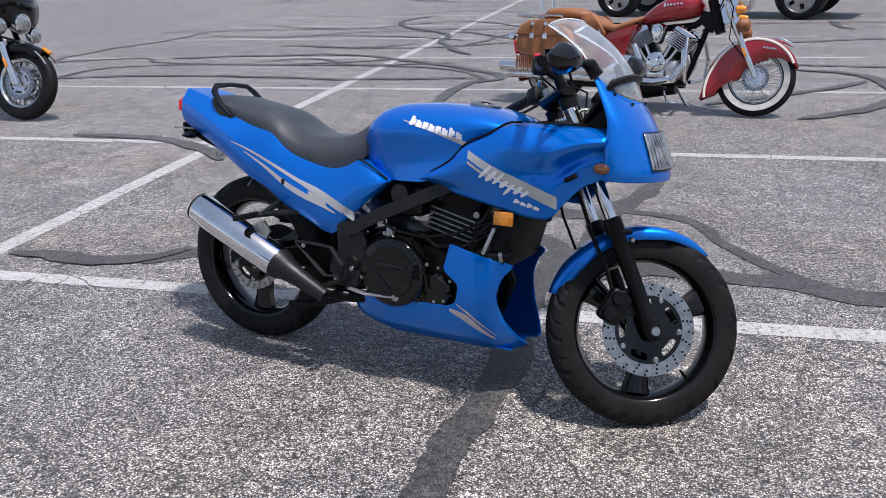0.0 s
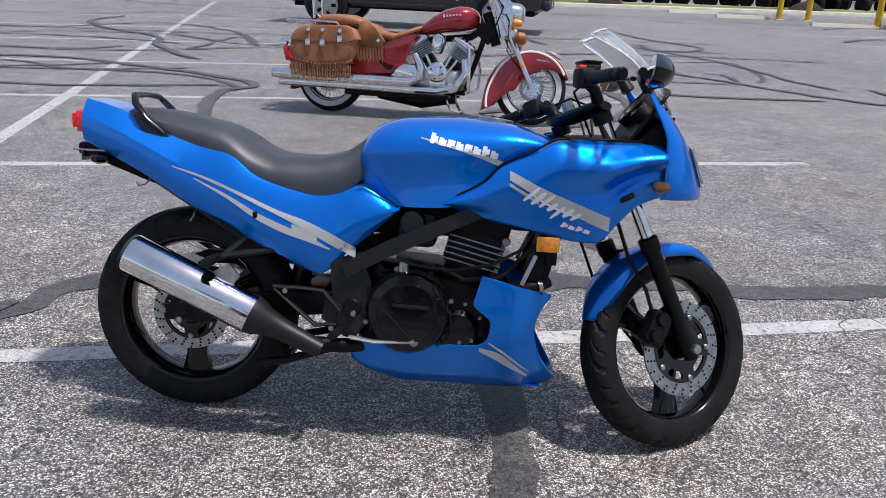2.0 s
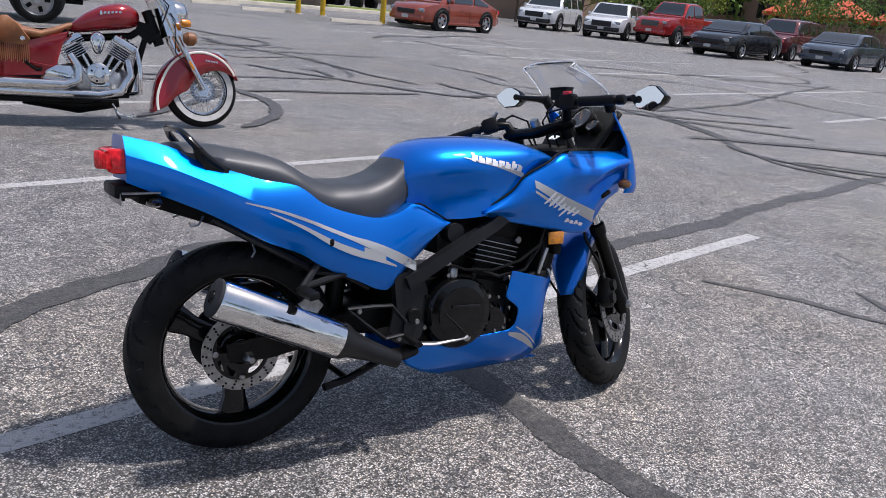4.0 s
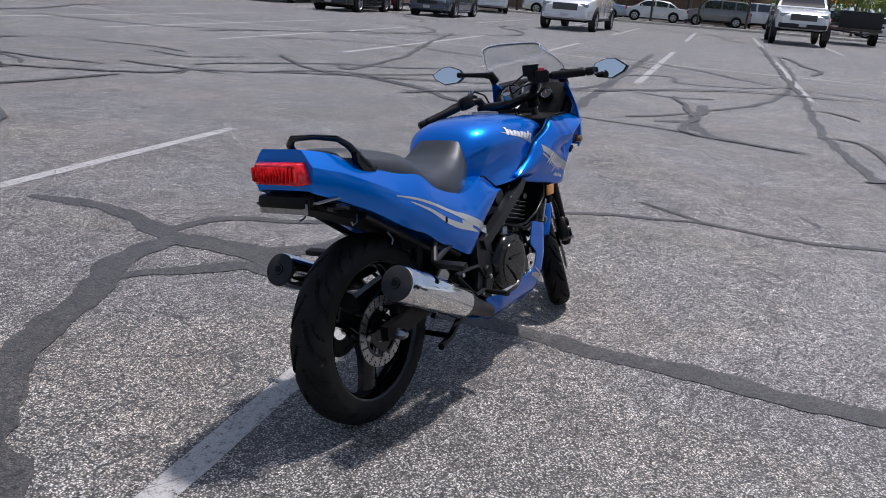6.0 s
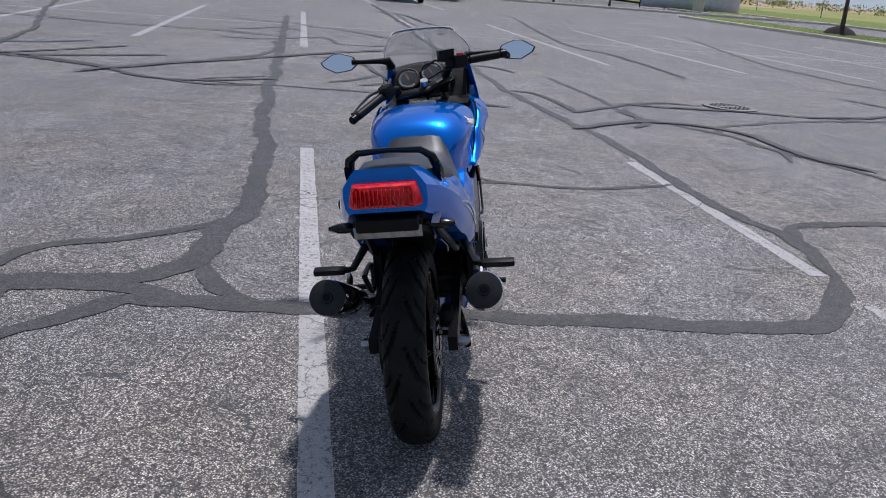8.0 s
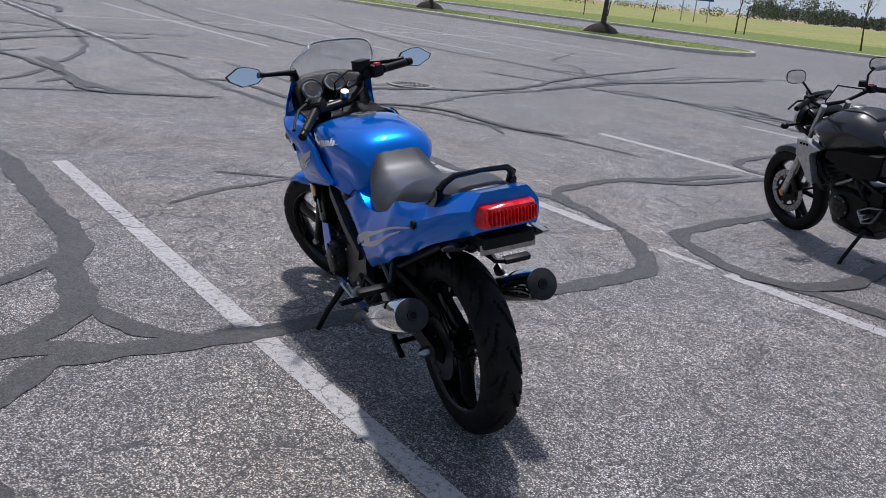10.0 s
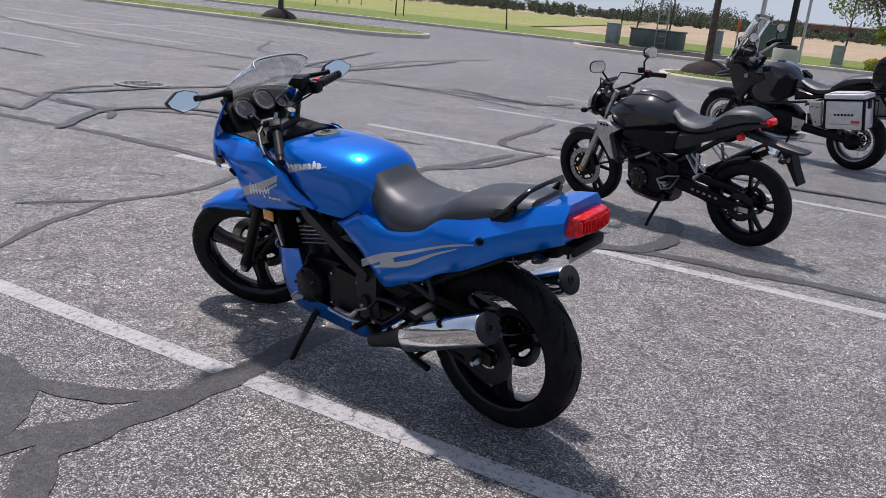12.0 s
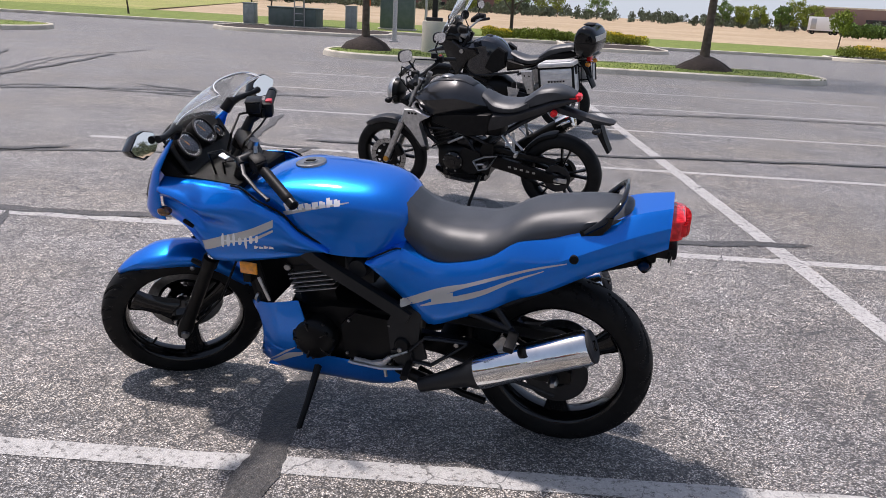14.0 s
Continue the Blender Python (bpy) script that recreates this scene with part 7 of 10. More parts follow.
        part("heel_plate", Geo().tube([(0.605, s * 0.162, 0.370), (0.52, s * 0.165, 0.412), (0.425, s * 0.165, 0.430), (0.47, s * 0.165, 0.365), (0.50, s * 0.165, 0.325), (0.565, s * 0.162, 0.305), (0.605, s * 0.162, 0.370)], 0.013, 8, flat=0.5).tube([(0.52, s * 0.165, 0.36), (0.575, s * 0.165, 0.35)], 0.02, 8, flat=0.5), ALU, b, "polished aluminium peg plate")
        part("pillion_hanger", Geo().tube([(0.395, s * 0.15, 0.585), (0.30, s * 0.165, 0.480), (0.285, s * 0.168, 0.472)], 0.012, 8, flat=0.6).tube([(0.315, s * 0.15, 0.612), (0.300, s * 0.165, 0.480)], 0.011, 8, flat=0.6).tube([(0.355, s * 0.15, 0.60), (0.235, s * 0.168, 0.500), (0.285, s * 0.168, 0.472)], 0.011, 8, flat=0.6), ALU, b, "bright aluminium pillion peg hanger")
        part("pillion_peg", Geo().tube([(0.275, s * 0.16, 0.475), (0.265, s * 0.25, 0.475)], 0.012, 8), ALU, b)
        part("turn_signal", Geo().tube([(-0.25, s * 0.04, 0.675), (-0.255, s * 0.095, 0.672)], 0.008, 6).ball((-0.258, s * 0.118, 0.670), (0.030, 0.026, 0.020), 12, 8), GLOSS, b)
        part("turn_signal", Geo().tube([(1.24, s * 0.08, 0.77), (1.25, s * 0.18, 0.77)], 0.009, 8).ball((1.25, s * 0.20, 0.77), (0.028, 0.028, 0.02), 12, 8).by(T), BLACK, b)
    part("plate_hanger", Geo().loft([[Vector((x, y * w, z + h * q)) for y, q in ((-1, -0.6), (-1, 0.5), (-0.5, 1), (0.5, 1), (1, 0.5), (1, -0.6), (0, -1))] for x, z, w, h in ((0.08, 0.785, 0.055, 0.035), (-0.06, 0.752, 0.045, 0.030), (-0.22, 0.718, 0.045, 0.024), (-0.33, 0.712, 0.055, 0.016), (-0.36, 0.712, 0.035, 0.008))]), grey, b)
    part("mud_flap", Geo().prism([(-0.20, 0.712), (-0.265, 0.712), (-0.300, 0.61), (-0.345, 0.510), (-0.328, 0.500), (-0.275, 0.585), (-0.232, 0.66)], -0.045, 0.045), PLASTIC, b, smooth=20)
    part("plate_lamp", Geo().box((-0.262, 0, 0.662), (0.02, 0.12, 0.03), 0.004), STEEL, b)
    part("engine", blob([(0.52, 0.37, 0.10, 0.09), (0.62, 0.36, 0.145, 0.13), (0.80, 0.34, 0.15, 0.135), (0.90, 0.36, 0.11, 0.10)], 18, 3.2), BLACK, b, "black single cylinder engine")
    part("cylinder", Geo().box((0.88, 0, 0.53), (0.15, 0.19, 0.24), 0.02, Matrix.Rotation(radians(18), 4, "Y")), BLACK, b)
    for k in range(5):
        part("cooling_fin", Geo().box((0.86 + 0.007 * k, 0, 0.47 + 0.024 * k), (0.165, 0.205, 0.007), 0.002, Matrix.Rotation(radians(18), 4, "Y")), FRAMEM, b)
    part("alternator_cover", Geo().lathe([(0, 0.183), (0.022, 0.183), (0.024, 0.178), (0.055, 0.176), (0.074, 0.163), (0.079, 0.13)], (0.765, 0, 0.345), n=30), GLOSS, b)
    for k in range(6):
        a = 2 * math.pi * k / 6 + 0.2
        bolt(b, (0.765 + 0.068 * math.cos(a), 0.168, 0.345 + 0.068 * math.sin(a)), 0.007, 1)
    part("sprocket_cover", Geo().prism([(0.54, 0.30), (0.56, 0.43), (0.68, 0.46), (0.72, 0.42), (0.70, 0.29), (0.62, 0.26)], 0.12, 0.150), PLASTIC, b, smooth=20)
    part("starter", Geo().tube([(0.62, 0.10, 0.49), (0.74, 0.10, 0.50)], 0.035, 14), FRAMEM, b)
    part("radiator_hose", Geo().tube([(0.90, 0.13, 0.47), (0.96, 0.14, 0.52), (1.0, 0.12, 0.58)], 0.016, 10).tube([(0.70, 0.14, 0.52), (0.82, 0.155, 0.50), (0.93, 0.15, 0.44)], 0.007, 8), PLASTIC, b)
    part("linkage", Geo().tube([(0.68, 0.155, 0.545), (0.80, 0.158, 0.485)], 0.010, 8), STEEL, b)
    for s in (-1, 1):
        part("frame_rail", Geo().tube([(0.48, s * 0.12, 0.48), (0.66, s * 0.13, 0.56), (0.90, s * 0.12, 0.66), (1.12, s * 0.05, 0.80)], 0.014, 8).tube([(0.60, s * 0.13, 0.43), (0.72, s * 0.135, 0.59)], 0.012, 8).tube([(0.72, s * 0.135, 0.59), (0.98, s * 0.10, 0.56), (1.10, s * 0.05, 0.72)], 0.012, 8).tube([(0.50, s * 0.11, 0.50), (0.28, s * 0.10, 0.66), (0.05, s * 0.07, 0.80)], 0.012, 8), FRAMEM, b)
    part("pivot_plate", Geo().prism([(0.46, 0.50), (0.54, 0.52), (0.58, 0.40), (0.56, 0.28), (0.50, 0.26), (0.47, 0.36)], -0.135, 0.135), BLACK, b, smooth=20)
    part("air_box", Geo().box((0.56, 0, 0.62), (0.28, 0.17, 0.16), 0.03), PLASTIC, b)
    part("belly_pan", Geo().loft([[Vector((x, y * w, z0 + z * h)) for y, z in ((-1, 1), (-0.9, 0.1), (-0.5, -0.6), (0.5, -0.6), (0.9, 0.1), (1, 1))] for x, z0, w, h in ((0.55, 0.20, 0.08, 0.03), (0.68, 0.19, 0.12, 0.06), (0.86, 0.21, 0.12, 0.07), (0.95, 0.225, 0.05, 0.03))]), GLOSS, b, smooth=25)
    part("radiator", Geo().box((1.02, 0, 0.58), (0.04, 0.27, 0.25), 0.008, Matrix.Rotation(radians(-12), 4, "Y")), BLACK, b)
    part("chain_guard", Geo().prism([(0.04, 0.405), (0.30, 0.425), (0.48, 0.45), (0.48, 0.475), (0.28, 0.452), (0.0, 0.43)], 0.085, 0.112).tube([(0.56, 0.10, 0.42), (0.0, 0.10, 0.395)], 0.007, 6).tube([(0.56, 0.10, 0.37), (0.0, 0.10, 0.200)], 0.007, 6), PLASTIC, b)
    part("sprocket", Geo().lathe([(0.05, 0.095), (0.098, 0.095), (0.098, 0.102), (0.05, 0.102)], R, n=36, closed=True), FRAMEM, b)
    for k in range(5):
        part("arm_decal", Geo().box((0.16 + 0.045 * k, 0.134, 0.326 + 0.0055 * k), (0.022, 0.002, 0.014), 0.0), STEEL, b)
    part("hugger", fender_geo(R, 0.312, 85, 30, 0.06, 0.03, taper=0.6), PLASTIC, b, solid=0.003)
    part("muffler", Geo().tube([(0.40, -0.14, 0.40), (0.28, -0.165, 0.46), (0.20, -0.175, 0.50), (0.04, -0.18, 0.605)], [0.028, 0.045, 0.056, 0.058], 20), BLACK, b)
    part("muffler_shield", Geo().tube([(0.07, -0.182, 0.588), (-0.02, -0.182, 0.645), (-0.03, -0.182, 0.650)], [0.060, 0.060, 0.050], 20), CHROME, b, "polished muffler end cap")
    part("headlamp", Geo().lathe([(0, 0.055), (0.065, 0.050), (0.088, 0.032), (0.096, 0.0), (0.086, -0.035), (0.0, -0.055)], (1.27, 0, 0.785), axis="x", n=28).by(T), BLACK, b)
    part("lamp_ring", Geo().lathe([(0.084, 0.038), (0.097, 0.020), (0.099, 0.0), (0.094, 0.0), (0.080, 0.030)], (1.27, 0, 0.785), axis="x", n=32, closed=True).by(T), ALU, b)
    part("lamp_glass", Geo().lathe([(0, 0.060), (0.055, 0.055), (0.082, 0.038)], (1.27, 0, 0.785), axis="x", n=28).by(T), LENS, b)
    part("fork_clamp", Geo().box((1.115, 0, 0.86), (0.07, 0.24, 0.035), 0.01, Matrix.Rotation(radians(-25), 4, "Y")).box((1.16, 0, 0.74), (0.07, 0.24, 0.04), 0.01, Matrix.Rotation(radians(-25), 4, "Y")).by(T), BLACK, b)
    part("meter", Geo().box((1.19, 0, 0.945), (0.03, 0.14, 0.085), 0.008, Matrix.Rotation(radians(-45), 4, "Y")).by(T), DIAL, b)
    part("handlebar", Geo().tube([(0.955, -0.375, 0.955), (1.01, -0.24, 0.985), (1.08, -0.10, 0.915), (1.08, 0.10, 0.915), (1.01, 0.24, 0.985), (0.955, 0.375, 0.955)], 0.012, 10).by(T), BLACK, b)
    for s in (-1, 1):
        part("grip", Geo().tube([(1.00, s * 0.26, 0.98), (0.955, s * 0.375, 0.955)], 0.017, 12).by(T), PLASTIC, b)
        part("lever", Geo().tube([(1.04, s * 0.20, 0.975), (1.065, s * 0.28, 0.970), (1.015, s * 0.385, 0.945)], 0.006, 6).by(T), BLACK, b)
        part("switch_box", Geo().box((1.015, s * 0.235, 0.985), (0.05, 0.05, 0.05), 0.01).by(T), PLASTIC, b)
        part("cable", Geo().tube([(1.03, s * 0.2, 0.985), (1.17, s * 0.12, 1.00), (1.21, s * 0.07, 0.90), (1.14, s * 0.05, 0.80)], 0.005, 6).by(T), BLACK, b)
    part("brake_reservoir", Geo().lathe([(0, 0.035), (0.024, 0.035), (0.026, 0.0), (0, -0.003)], (1.05, -0.20, 1.0), axis="z", n=16).by(T), PLASTIC, b)
    part("red_switch", Geo().box((1.015, -0.235, 1.013), (0.02, 0.024, 0.01), 0.003).by(T), bpy.data.materials["red_switch"], b)
    mirror_pair(b, (1.02, 0.20, 0.99), (1.05, 0.28, 1.105), (0.055, 0.042), turn=T, face=-34)
    part("side_stand", Geo().tube([(0.56, 0.14, 0.26), (0.60, 0.24, 0.09), (0.615, 0.31, -0.04)], 0.012, 8).box((0.62, 0.322, -0.048), (0.05, 0.035, 0.008), 0.002), BLACK, b)


naked_bike()


def adventure_bike():
    b = thing("touring_motorcycle", pose(-1.82, -7.98, 0.0, -7, 0, -22), "black tall touring motorcycle with aluminium panniers and black top box", "motorcycle")
    R, F = Vector((-0.01, 0, 0.325)), Vector((1.64, 0, 0.325))
    T = steering(F, 27, 8)
    blackpaint = mat("blue_black_paint", (0.006, 0.008, 0.012), 0.16, 0.3, coat=1.0)
    brushed = mat("brushed_aluminium", (0.70, 0.70, 0.69), 0.42, 0.55, two=(0.60, 0.60, 0.60), scale=14)
    wheel(b, Matrix.Translation(R), 0.328, 0.16, 0.225, spokes=0, wires=36, disc=0.13, rimmat=BLACK, lip=STEEL)
    wheel(b, T @ Matrix.Translation(F), 0.335, 0.12, 0.24, spokes=0, wires=36, disc=0.15, discs=(-1, 1), rimmat=BLACK, lip=STEEL)
    fork(b, F, 27, 0.85, 0.105, 0.023, BLACK, FRAMEM, T)
    part("front_fender", fender_geo(F, 0.36, 125, 48, 0.07, 0.04, taper=0.5).by(T), PLASTIC, b, solid=0.003)
    # tall tank, dropping steeply to the seat
    part("fuel_tank", saddle(curve((0.62, 0.885), (0.70, 0.915), (0.78, 0.985), (0.87, 1.052), (1.0, 1.083), (1.14, 1.045), (1.28, 0.985), (1.40, 0.965)),
                             curve((0.62, 0.82), (0.70, 0.75), (0.83, 0.67), (1.0, 0.63), (1.12, 0.63), (1.28, 0.72), (1.40, 0.80)),
                             curve((0.62, 0.10), (0.72, 0.135), (0.86, 0.190), (1.0, 0.225), (1.14, 0.235), (1.28, 0.20), (1.40, 0.15)), 0.62, 1.40, 24, edge=0.10), blackpaint, b, "glossy blue-black fuel tank", smooth=30)
    part("tank_cap", Geo().lathe([(0, 0.010), (0.040, 0.010), (0.048, 0.0)], (1.0, 0, 1.082), axis="z", n=20), FRAMEM, b)
    for s in (-1, 1):
        part("knee_cover", Geo().loft([[Vector((0.82 + (x - 0.82) * k, y, 0.80 + (z - 0.80) * k)) for x, z in ((0.70, 0.93), (0.80, 0.985), (0.90, 0.90), (0.98, 0.72), (0.86, 0.66), (0.72, 0.74))] for y, k in ((s * 0.13, 1.0), (s * 0.205, 1.0), (s * 0.216, 0.9))]), PLASTIC, b, "matt black knee cover on the tank", smooth=25)
        cowl = [(1.605, 1.0), (1.545, 0.865), (1.47, 0.750), (1.345, 0.590), (1.27, 0.690), (1.20, 0.790), (1.045, 0.885), (1.075, 0.950), (1.28, 0.950), (1.42, 1.02)]
        part("side_cowl", Geo().loft([[Vector((1.36 + (x - 1.36) * k, y - s * 0.10 * max(0.0, x - 1.35) / 0.25, 0.83 + (z - 0.83) * k)) for x, z in cowl] for y, k in ((s * 0.185, 1.0), (s * 0.238, 1.0), (s * 0.250, 0.88))]), GLOSS, b, smooth=25)
        part("headlamp", Geo().ball((1.64, s * 0.065, 1.03), (0.05, 0.05, 0.045), 14, 8), LENS, b)
        part("badge", Geo().lathe([(0, s * 0.262), (0.026, s * 0.260), (0.029, s * 0.24)], (1.275, 0, 0.905), n=16), STEEL, b)
    part("front_cowl", blob([(1.36, 1.02, 0.13, 0.12), (1.48, 1.05, 0.15, 0.13), (1.60, 1.02, 0.13, 0.11), (1.68, 0.98, 0.07, 0.06)], 20), GLOSS, b)
    g = Geo().grid(lambda u, v: Vector((1.66 - 0.24 * v - 0.03 * v * v - (0.10 + 0.04 * v) * abs(2 * u - 1) ** 2, (2 * u - 1) * (0.17 - 0.03 * v), 1.06 + 0.52 * v - 0.04 * abs(2 * u - 1) ** 3)), 14, 10)
    part("windscreen", g, GLASS, b, "clear tall windscreen", solid=0.004).visible_shadow = False
    part("screen_bracket", Geo().tube([(1.50, 0.10, 1.08), (1.52, 0.11, 1.30)], 0.010, 6).tube([(1.50, -0.10, 1.08), (1.52, -0.11, 1.30)], 0.010, 6).tube([(1.52, -0.11, 1.30), (1.55, 0, 1.31), (1.52, 0.11, 1.30)], 0.008, 6), BLACK, b)
    part("cockpit", blob([(1.36, 1.10, 0.10, 0.06), (1.42, 1.13, 0.14, 0.09), (1.52, 1.12, 0.15, 0.10), (1.58, 1.10, 0.13, 0.08)], 18), PLASTIC, b)
    part("meter", Geo().box((1.42, 0, 1.24), (0.05, 0.20, 0.11), 0.012, Matrix.Rotation(radians(-35), 4, "Y")), DIAL, b)
    part("rider_seat", saddle(curve((0.25, 0.915), (0.34, 0.885), (0.45, 0.870), (0.55, 0.885), (0.68, 0.925)), curve((0.25, 0.83), (0.42, 0.80), (0.55, 0.80), (0.68, 0.85)), curve((0.25, 0.15), (0.40, 0.165), (0.55, 0.135), (0.68, 0.09)), 0.25, 0.68, 16), VINYL, b, "black rider seat of a touring motorcycle")
    part("pillion_seat", saddle(curve((-0.14, 1.045), (-0.10, 1.062), (0.02, 1.045), (0.15, 1.015), (0.26, 0.945), (0.30, 0.915)), curve((-0.14, 0.995), (0.02, 0.965), (0.15, 0.915), (0.30, 0.84)), curve((-0.14, 0.12), (0.05, 0.135), (0.30, 0.15)), -0.14, 0.30, 16), VINYL, b, "black raised pillion seat")
    part("side_panel", saddle(curve((0.18, 0.92), (0.30, 0.85), (0.48, 0.81), (0.70, 0.84)), curve((0.18, 0.87), (0.30, 0.78), (0.45, 0.74), (0.70, 0.69)), curve((0.18, 0.13), (0.45, 0.155), (0.70, 0.16)), 0.18, 0.70, 12), GLOSS, b, smooth=30)
    part("beak", blob([(1.52, 0.90, 0.10, 0.03), (1.66, 0.88, 0.09, 0.03), (1.80, 0.84, 0.05, 0.018), (1.85, 0.825, 0.02, 0.008)], 16), GLOSS, b)
    part("crank_cover", Geo().lathe([(0, 0.225), (0.05, 0.222), (0.09, 0.205), (0.10, 0.17)], (0.92, 0, 0.40), n=28), FRAMEM, b)
    part("frame_tube", Geo().tube([(0.55, 0.17, 0.66), (0.30, 0.17, 0.78), (-0.20, 0.15, 0.93)], 0.014, 8).tube([(0.53, 0.18, 0.70), (0.94, 0.20, 0.625), (1.25, 0.20, 0.61), (1.48, 0.12, 0.62)], 0.016, 8), FRAMEM, b)
    part("cooling_hose", Geo().tube([(0.95, 0.20, 0.55), (1.10, 0.22, 0.60), (1.24, 0.18, 0.70)], 0.018, 8), PLASTIC, b)
    part("engine", blob([(0.66, 0.42, 0.12, 0.11), (0.78, 0.42, 0.19, 0.18), (1.05, 0.42, 0.19, 0.18), (1.18, 0.45, 0.12, 0.12)], 18, 3.2), BLACK, b, "black twin cylinder engine")
    part("cylinder", Geo().box((1.02, 0, 0.60), (0.20, 0.30, 0.20), 0.02, Matrix.Rotation(radians(18), 4, "Y")), BLACK, b)
    part("radiator", Geo().box((1.28, 0, 0.58), (0.05, 0.34, 0.24), 0.01, Matrix.Rotation(radians(-12), 4, "Y")), BLACK, b)
    part("engine_guard", Geo().tube([(0.75, 0.22, 0.32), (1.10, 0.28, 0.42), (1.28, 0.30, 0.60), (1.30, 0.20, 0.74)], 0.013, 8).tube([(0.75, -0.22, 0.32), (1.10, -0.28, 0.42), (1.28, -0.30, 0.60), (1.30, -0.20, 0.74)], 0.013, 8), BLACK, b)
    part("skid_plate", blob([(0.62, 0.25, 0.10, 0.03), (0.85, 0.22, 0.13, 0.04), (1.15, 0.26, 0.12, 0.06), (1.26, 0.36, 0.08, 0.05)], 14), ALU, b)
    # the luggage sits tipped forwards
    c = Vector((-0.04, 0, 0.70))
    tip = Matrix.Translation(c) @ Matrix.Rotation(radians(7.5), 4, "Y") @ Matrix.Translation(-c)
    for s in (-1, 1):
        part("swingarm", Geo().tube([(0.62, s * 0.13, 0.42), (0, s * 0.125, 0.325)], 0.034, 8), BLACK, b)
        part("foot_peg", Geo().tube([(0.62, s * 0.17, 0.40), (0.60, s * 0.28, 0.40)], 0.014, 8), STEEL, b)
        part("heel_plate", Geo().prism([(0.52, 0.48), (0.68, 0.50), (0.66, 0.36), (0.56, 0.36)], s * 0.165, s * 0.175), ALU, b)
        sh = [(0.500, 0.715), (0.355, 0.735), (0.335, 0.60), (0.325, 0.455), (0.405, 0.440), (0.440, 0.52), (0.475, 0.585)]
        part("side_shield", Geo().loft([[Vector((0.41 + (x - 0.41) * k, y, 0.60 + (z - 0.60) * k)) for x, z in sh] for y, k in ((s * 0.165, 1.0), (s * 0.195, 1.0), (s * 0.205, 0.88))]), ALU, b, "polished aluminium side shield", smooth=25)
        for x, z in ((0.45, 0.66), (0.39, 0.66), (0.385, 0.50)):
            bolt(b, (x, s * 0.206, z), 0.009, s, DARK)
        p = part("pannier", Geo().box((-0.04, s * 0.375, 0.680), (0.42, 0.23, 0.30), 0.020).by(tip), brushed, b, "brushed aluminium pannier with black corners")
        part("lid", Geo().box((-0.04, s * 0.375, 0.873), (0.435, 0.242, 0.055), 0.018).by(tip), brushed, p)
        part("lid_step", Geo().box((-0.04, s * 0.375, 0.904), (0.36, 0.18, 0.016), 0.006).by(tip), brushed, p)
        part("lid_seam", Geo().box((-0.04, s * 0.375, 0.838), (0.428, 0.236, 0.016), 0.003).by(tip), DARK, p)
        for x in (-0.245, 0.165):
            part("corner", Geo().box((x, s * 0.482, 0.682), (0.030, 0.030, 0.31), 0.010).by(tip), PLASTIC, p)
            part("corner", Geo().box((x, s * 0.268, 0.682), (0.030, 0.030, 0.31), 0.010).by(tip), PLASTIC, p)
        for k in range(4):
            part("rib", Geo().box((-0.04, s * 0.491, 0.585 + 0.062 * k), (0.33, 0.006, 0.009), 0.003).by(tip), STEEL if k == 0 else brushed, p)
        for k in range(6):
            part("label_bar", Geo().box((-0.13 + 0.036 * k, s * 0.493, 0.684), (0.024, 0.003, 0.020), 0.0).by(tip), DARK, p)
        part("reflector", Geo().box((-0.165, s * 0.493, 0.612), (0.090, 0.006, 0.024), 0.003).by(tip), RED, p)
        part("latch", Geo().box((-0.258, s * 0.38, 0.79), (0.012, 0.06, 0.09), 0.004).by(tip), PLASTIC, p)
        part("pannier_frame", Geo().tube([(0.20, s * 0.24, 0.78), (-0.27, s * 0.25, 0.84), (-0.29, s * 0.25, 0.60), (0.18, s * 0.24, 0.54)], 0.011, 8), BLACK, b)
        part("turn_signal", Geo().tube([(-0.30, s * 0.05, 0.85), (-0.32, s * 0.14, 0.85)], 0.009, 6).ball((-0.32, s * 0.16, 0.85), (0.034, 0.034, 0.028), 12, 8), AMBER, b)
        part("hand_guard", blob([(1.18, 1.22, 0.05, 0.04, s * 0.42), (1.27, 1.22, 0.09, 0.055, s * 0.38), (1.33, 1.20, 0.05, 0.03, s * 0.30)], 14).by(T), PLASTIC, b)
        part("grip", Geo().tube([(1.20, s * 0.28, 1.21), (1.13, s * 0.43, 1.20)], 0.018, 10).by(T), PLASTIC, b)
        part("lever", Geo().tube([(1.26, s * 0.24, 1.21), (1.20, s * 0.42, 1.19)], 0.007, 6).by(T), STEEL, b)
    part("rack_plate", Geo().prism([(-0.40, 0.960), (-0.10, 1.000), (-0.10, 0.985), (-0.40, 0.943)], -0.12, 0.12), ALU, b, "bare aluminium luggage plate")
    part("tail_body", saddle(curve((-0.30, 0.945), (-0.12, 0.985), (0.10, 0.955), (0.32, 0.86)), curve((-0.30, 0.93), (-0.10, 0.87), (0.12, 0.80), (0.32, 0.74)), curve((-0.30, 0.09), (0.0, 0.135), (0.32, 0.16)), -0.30, 0.32, 12), PLASTIC, b, smooth=30)
    part("handlebar", Geo().tube([(1.13, -0.43, 1.20), (1.21, -0.26, 1.22), (1.30, -0.09, 1.14), (1.30, 0.09, 1.14), (1.21, 0.26, 1.22), (1.13, 0.43, 1.20)], 0.013, 10).by(T), STEEL, b)
    part("fork_clamp", Geo().box((1.32, 0, 1.08), (0.08, 0.26, 0.05), 0.012, Matrix.Rotation(radians(-27), 4, "Y")).by(T), STEEL, b)
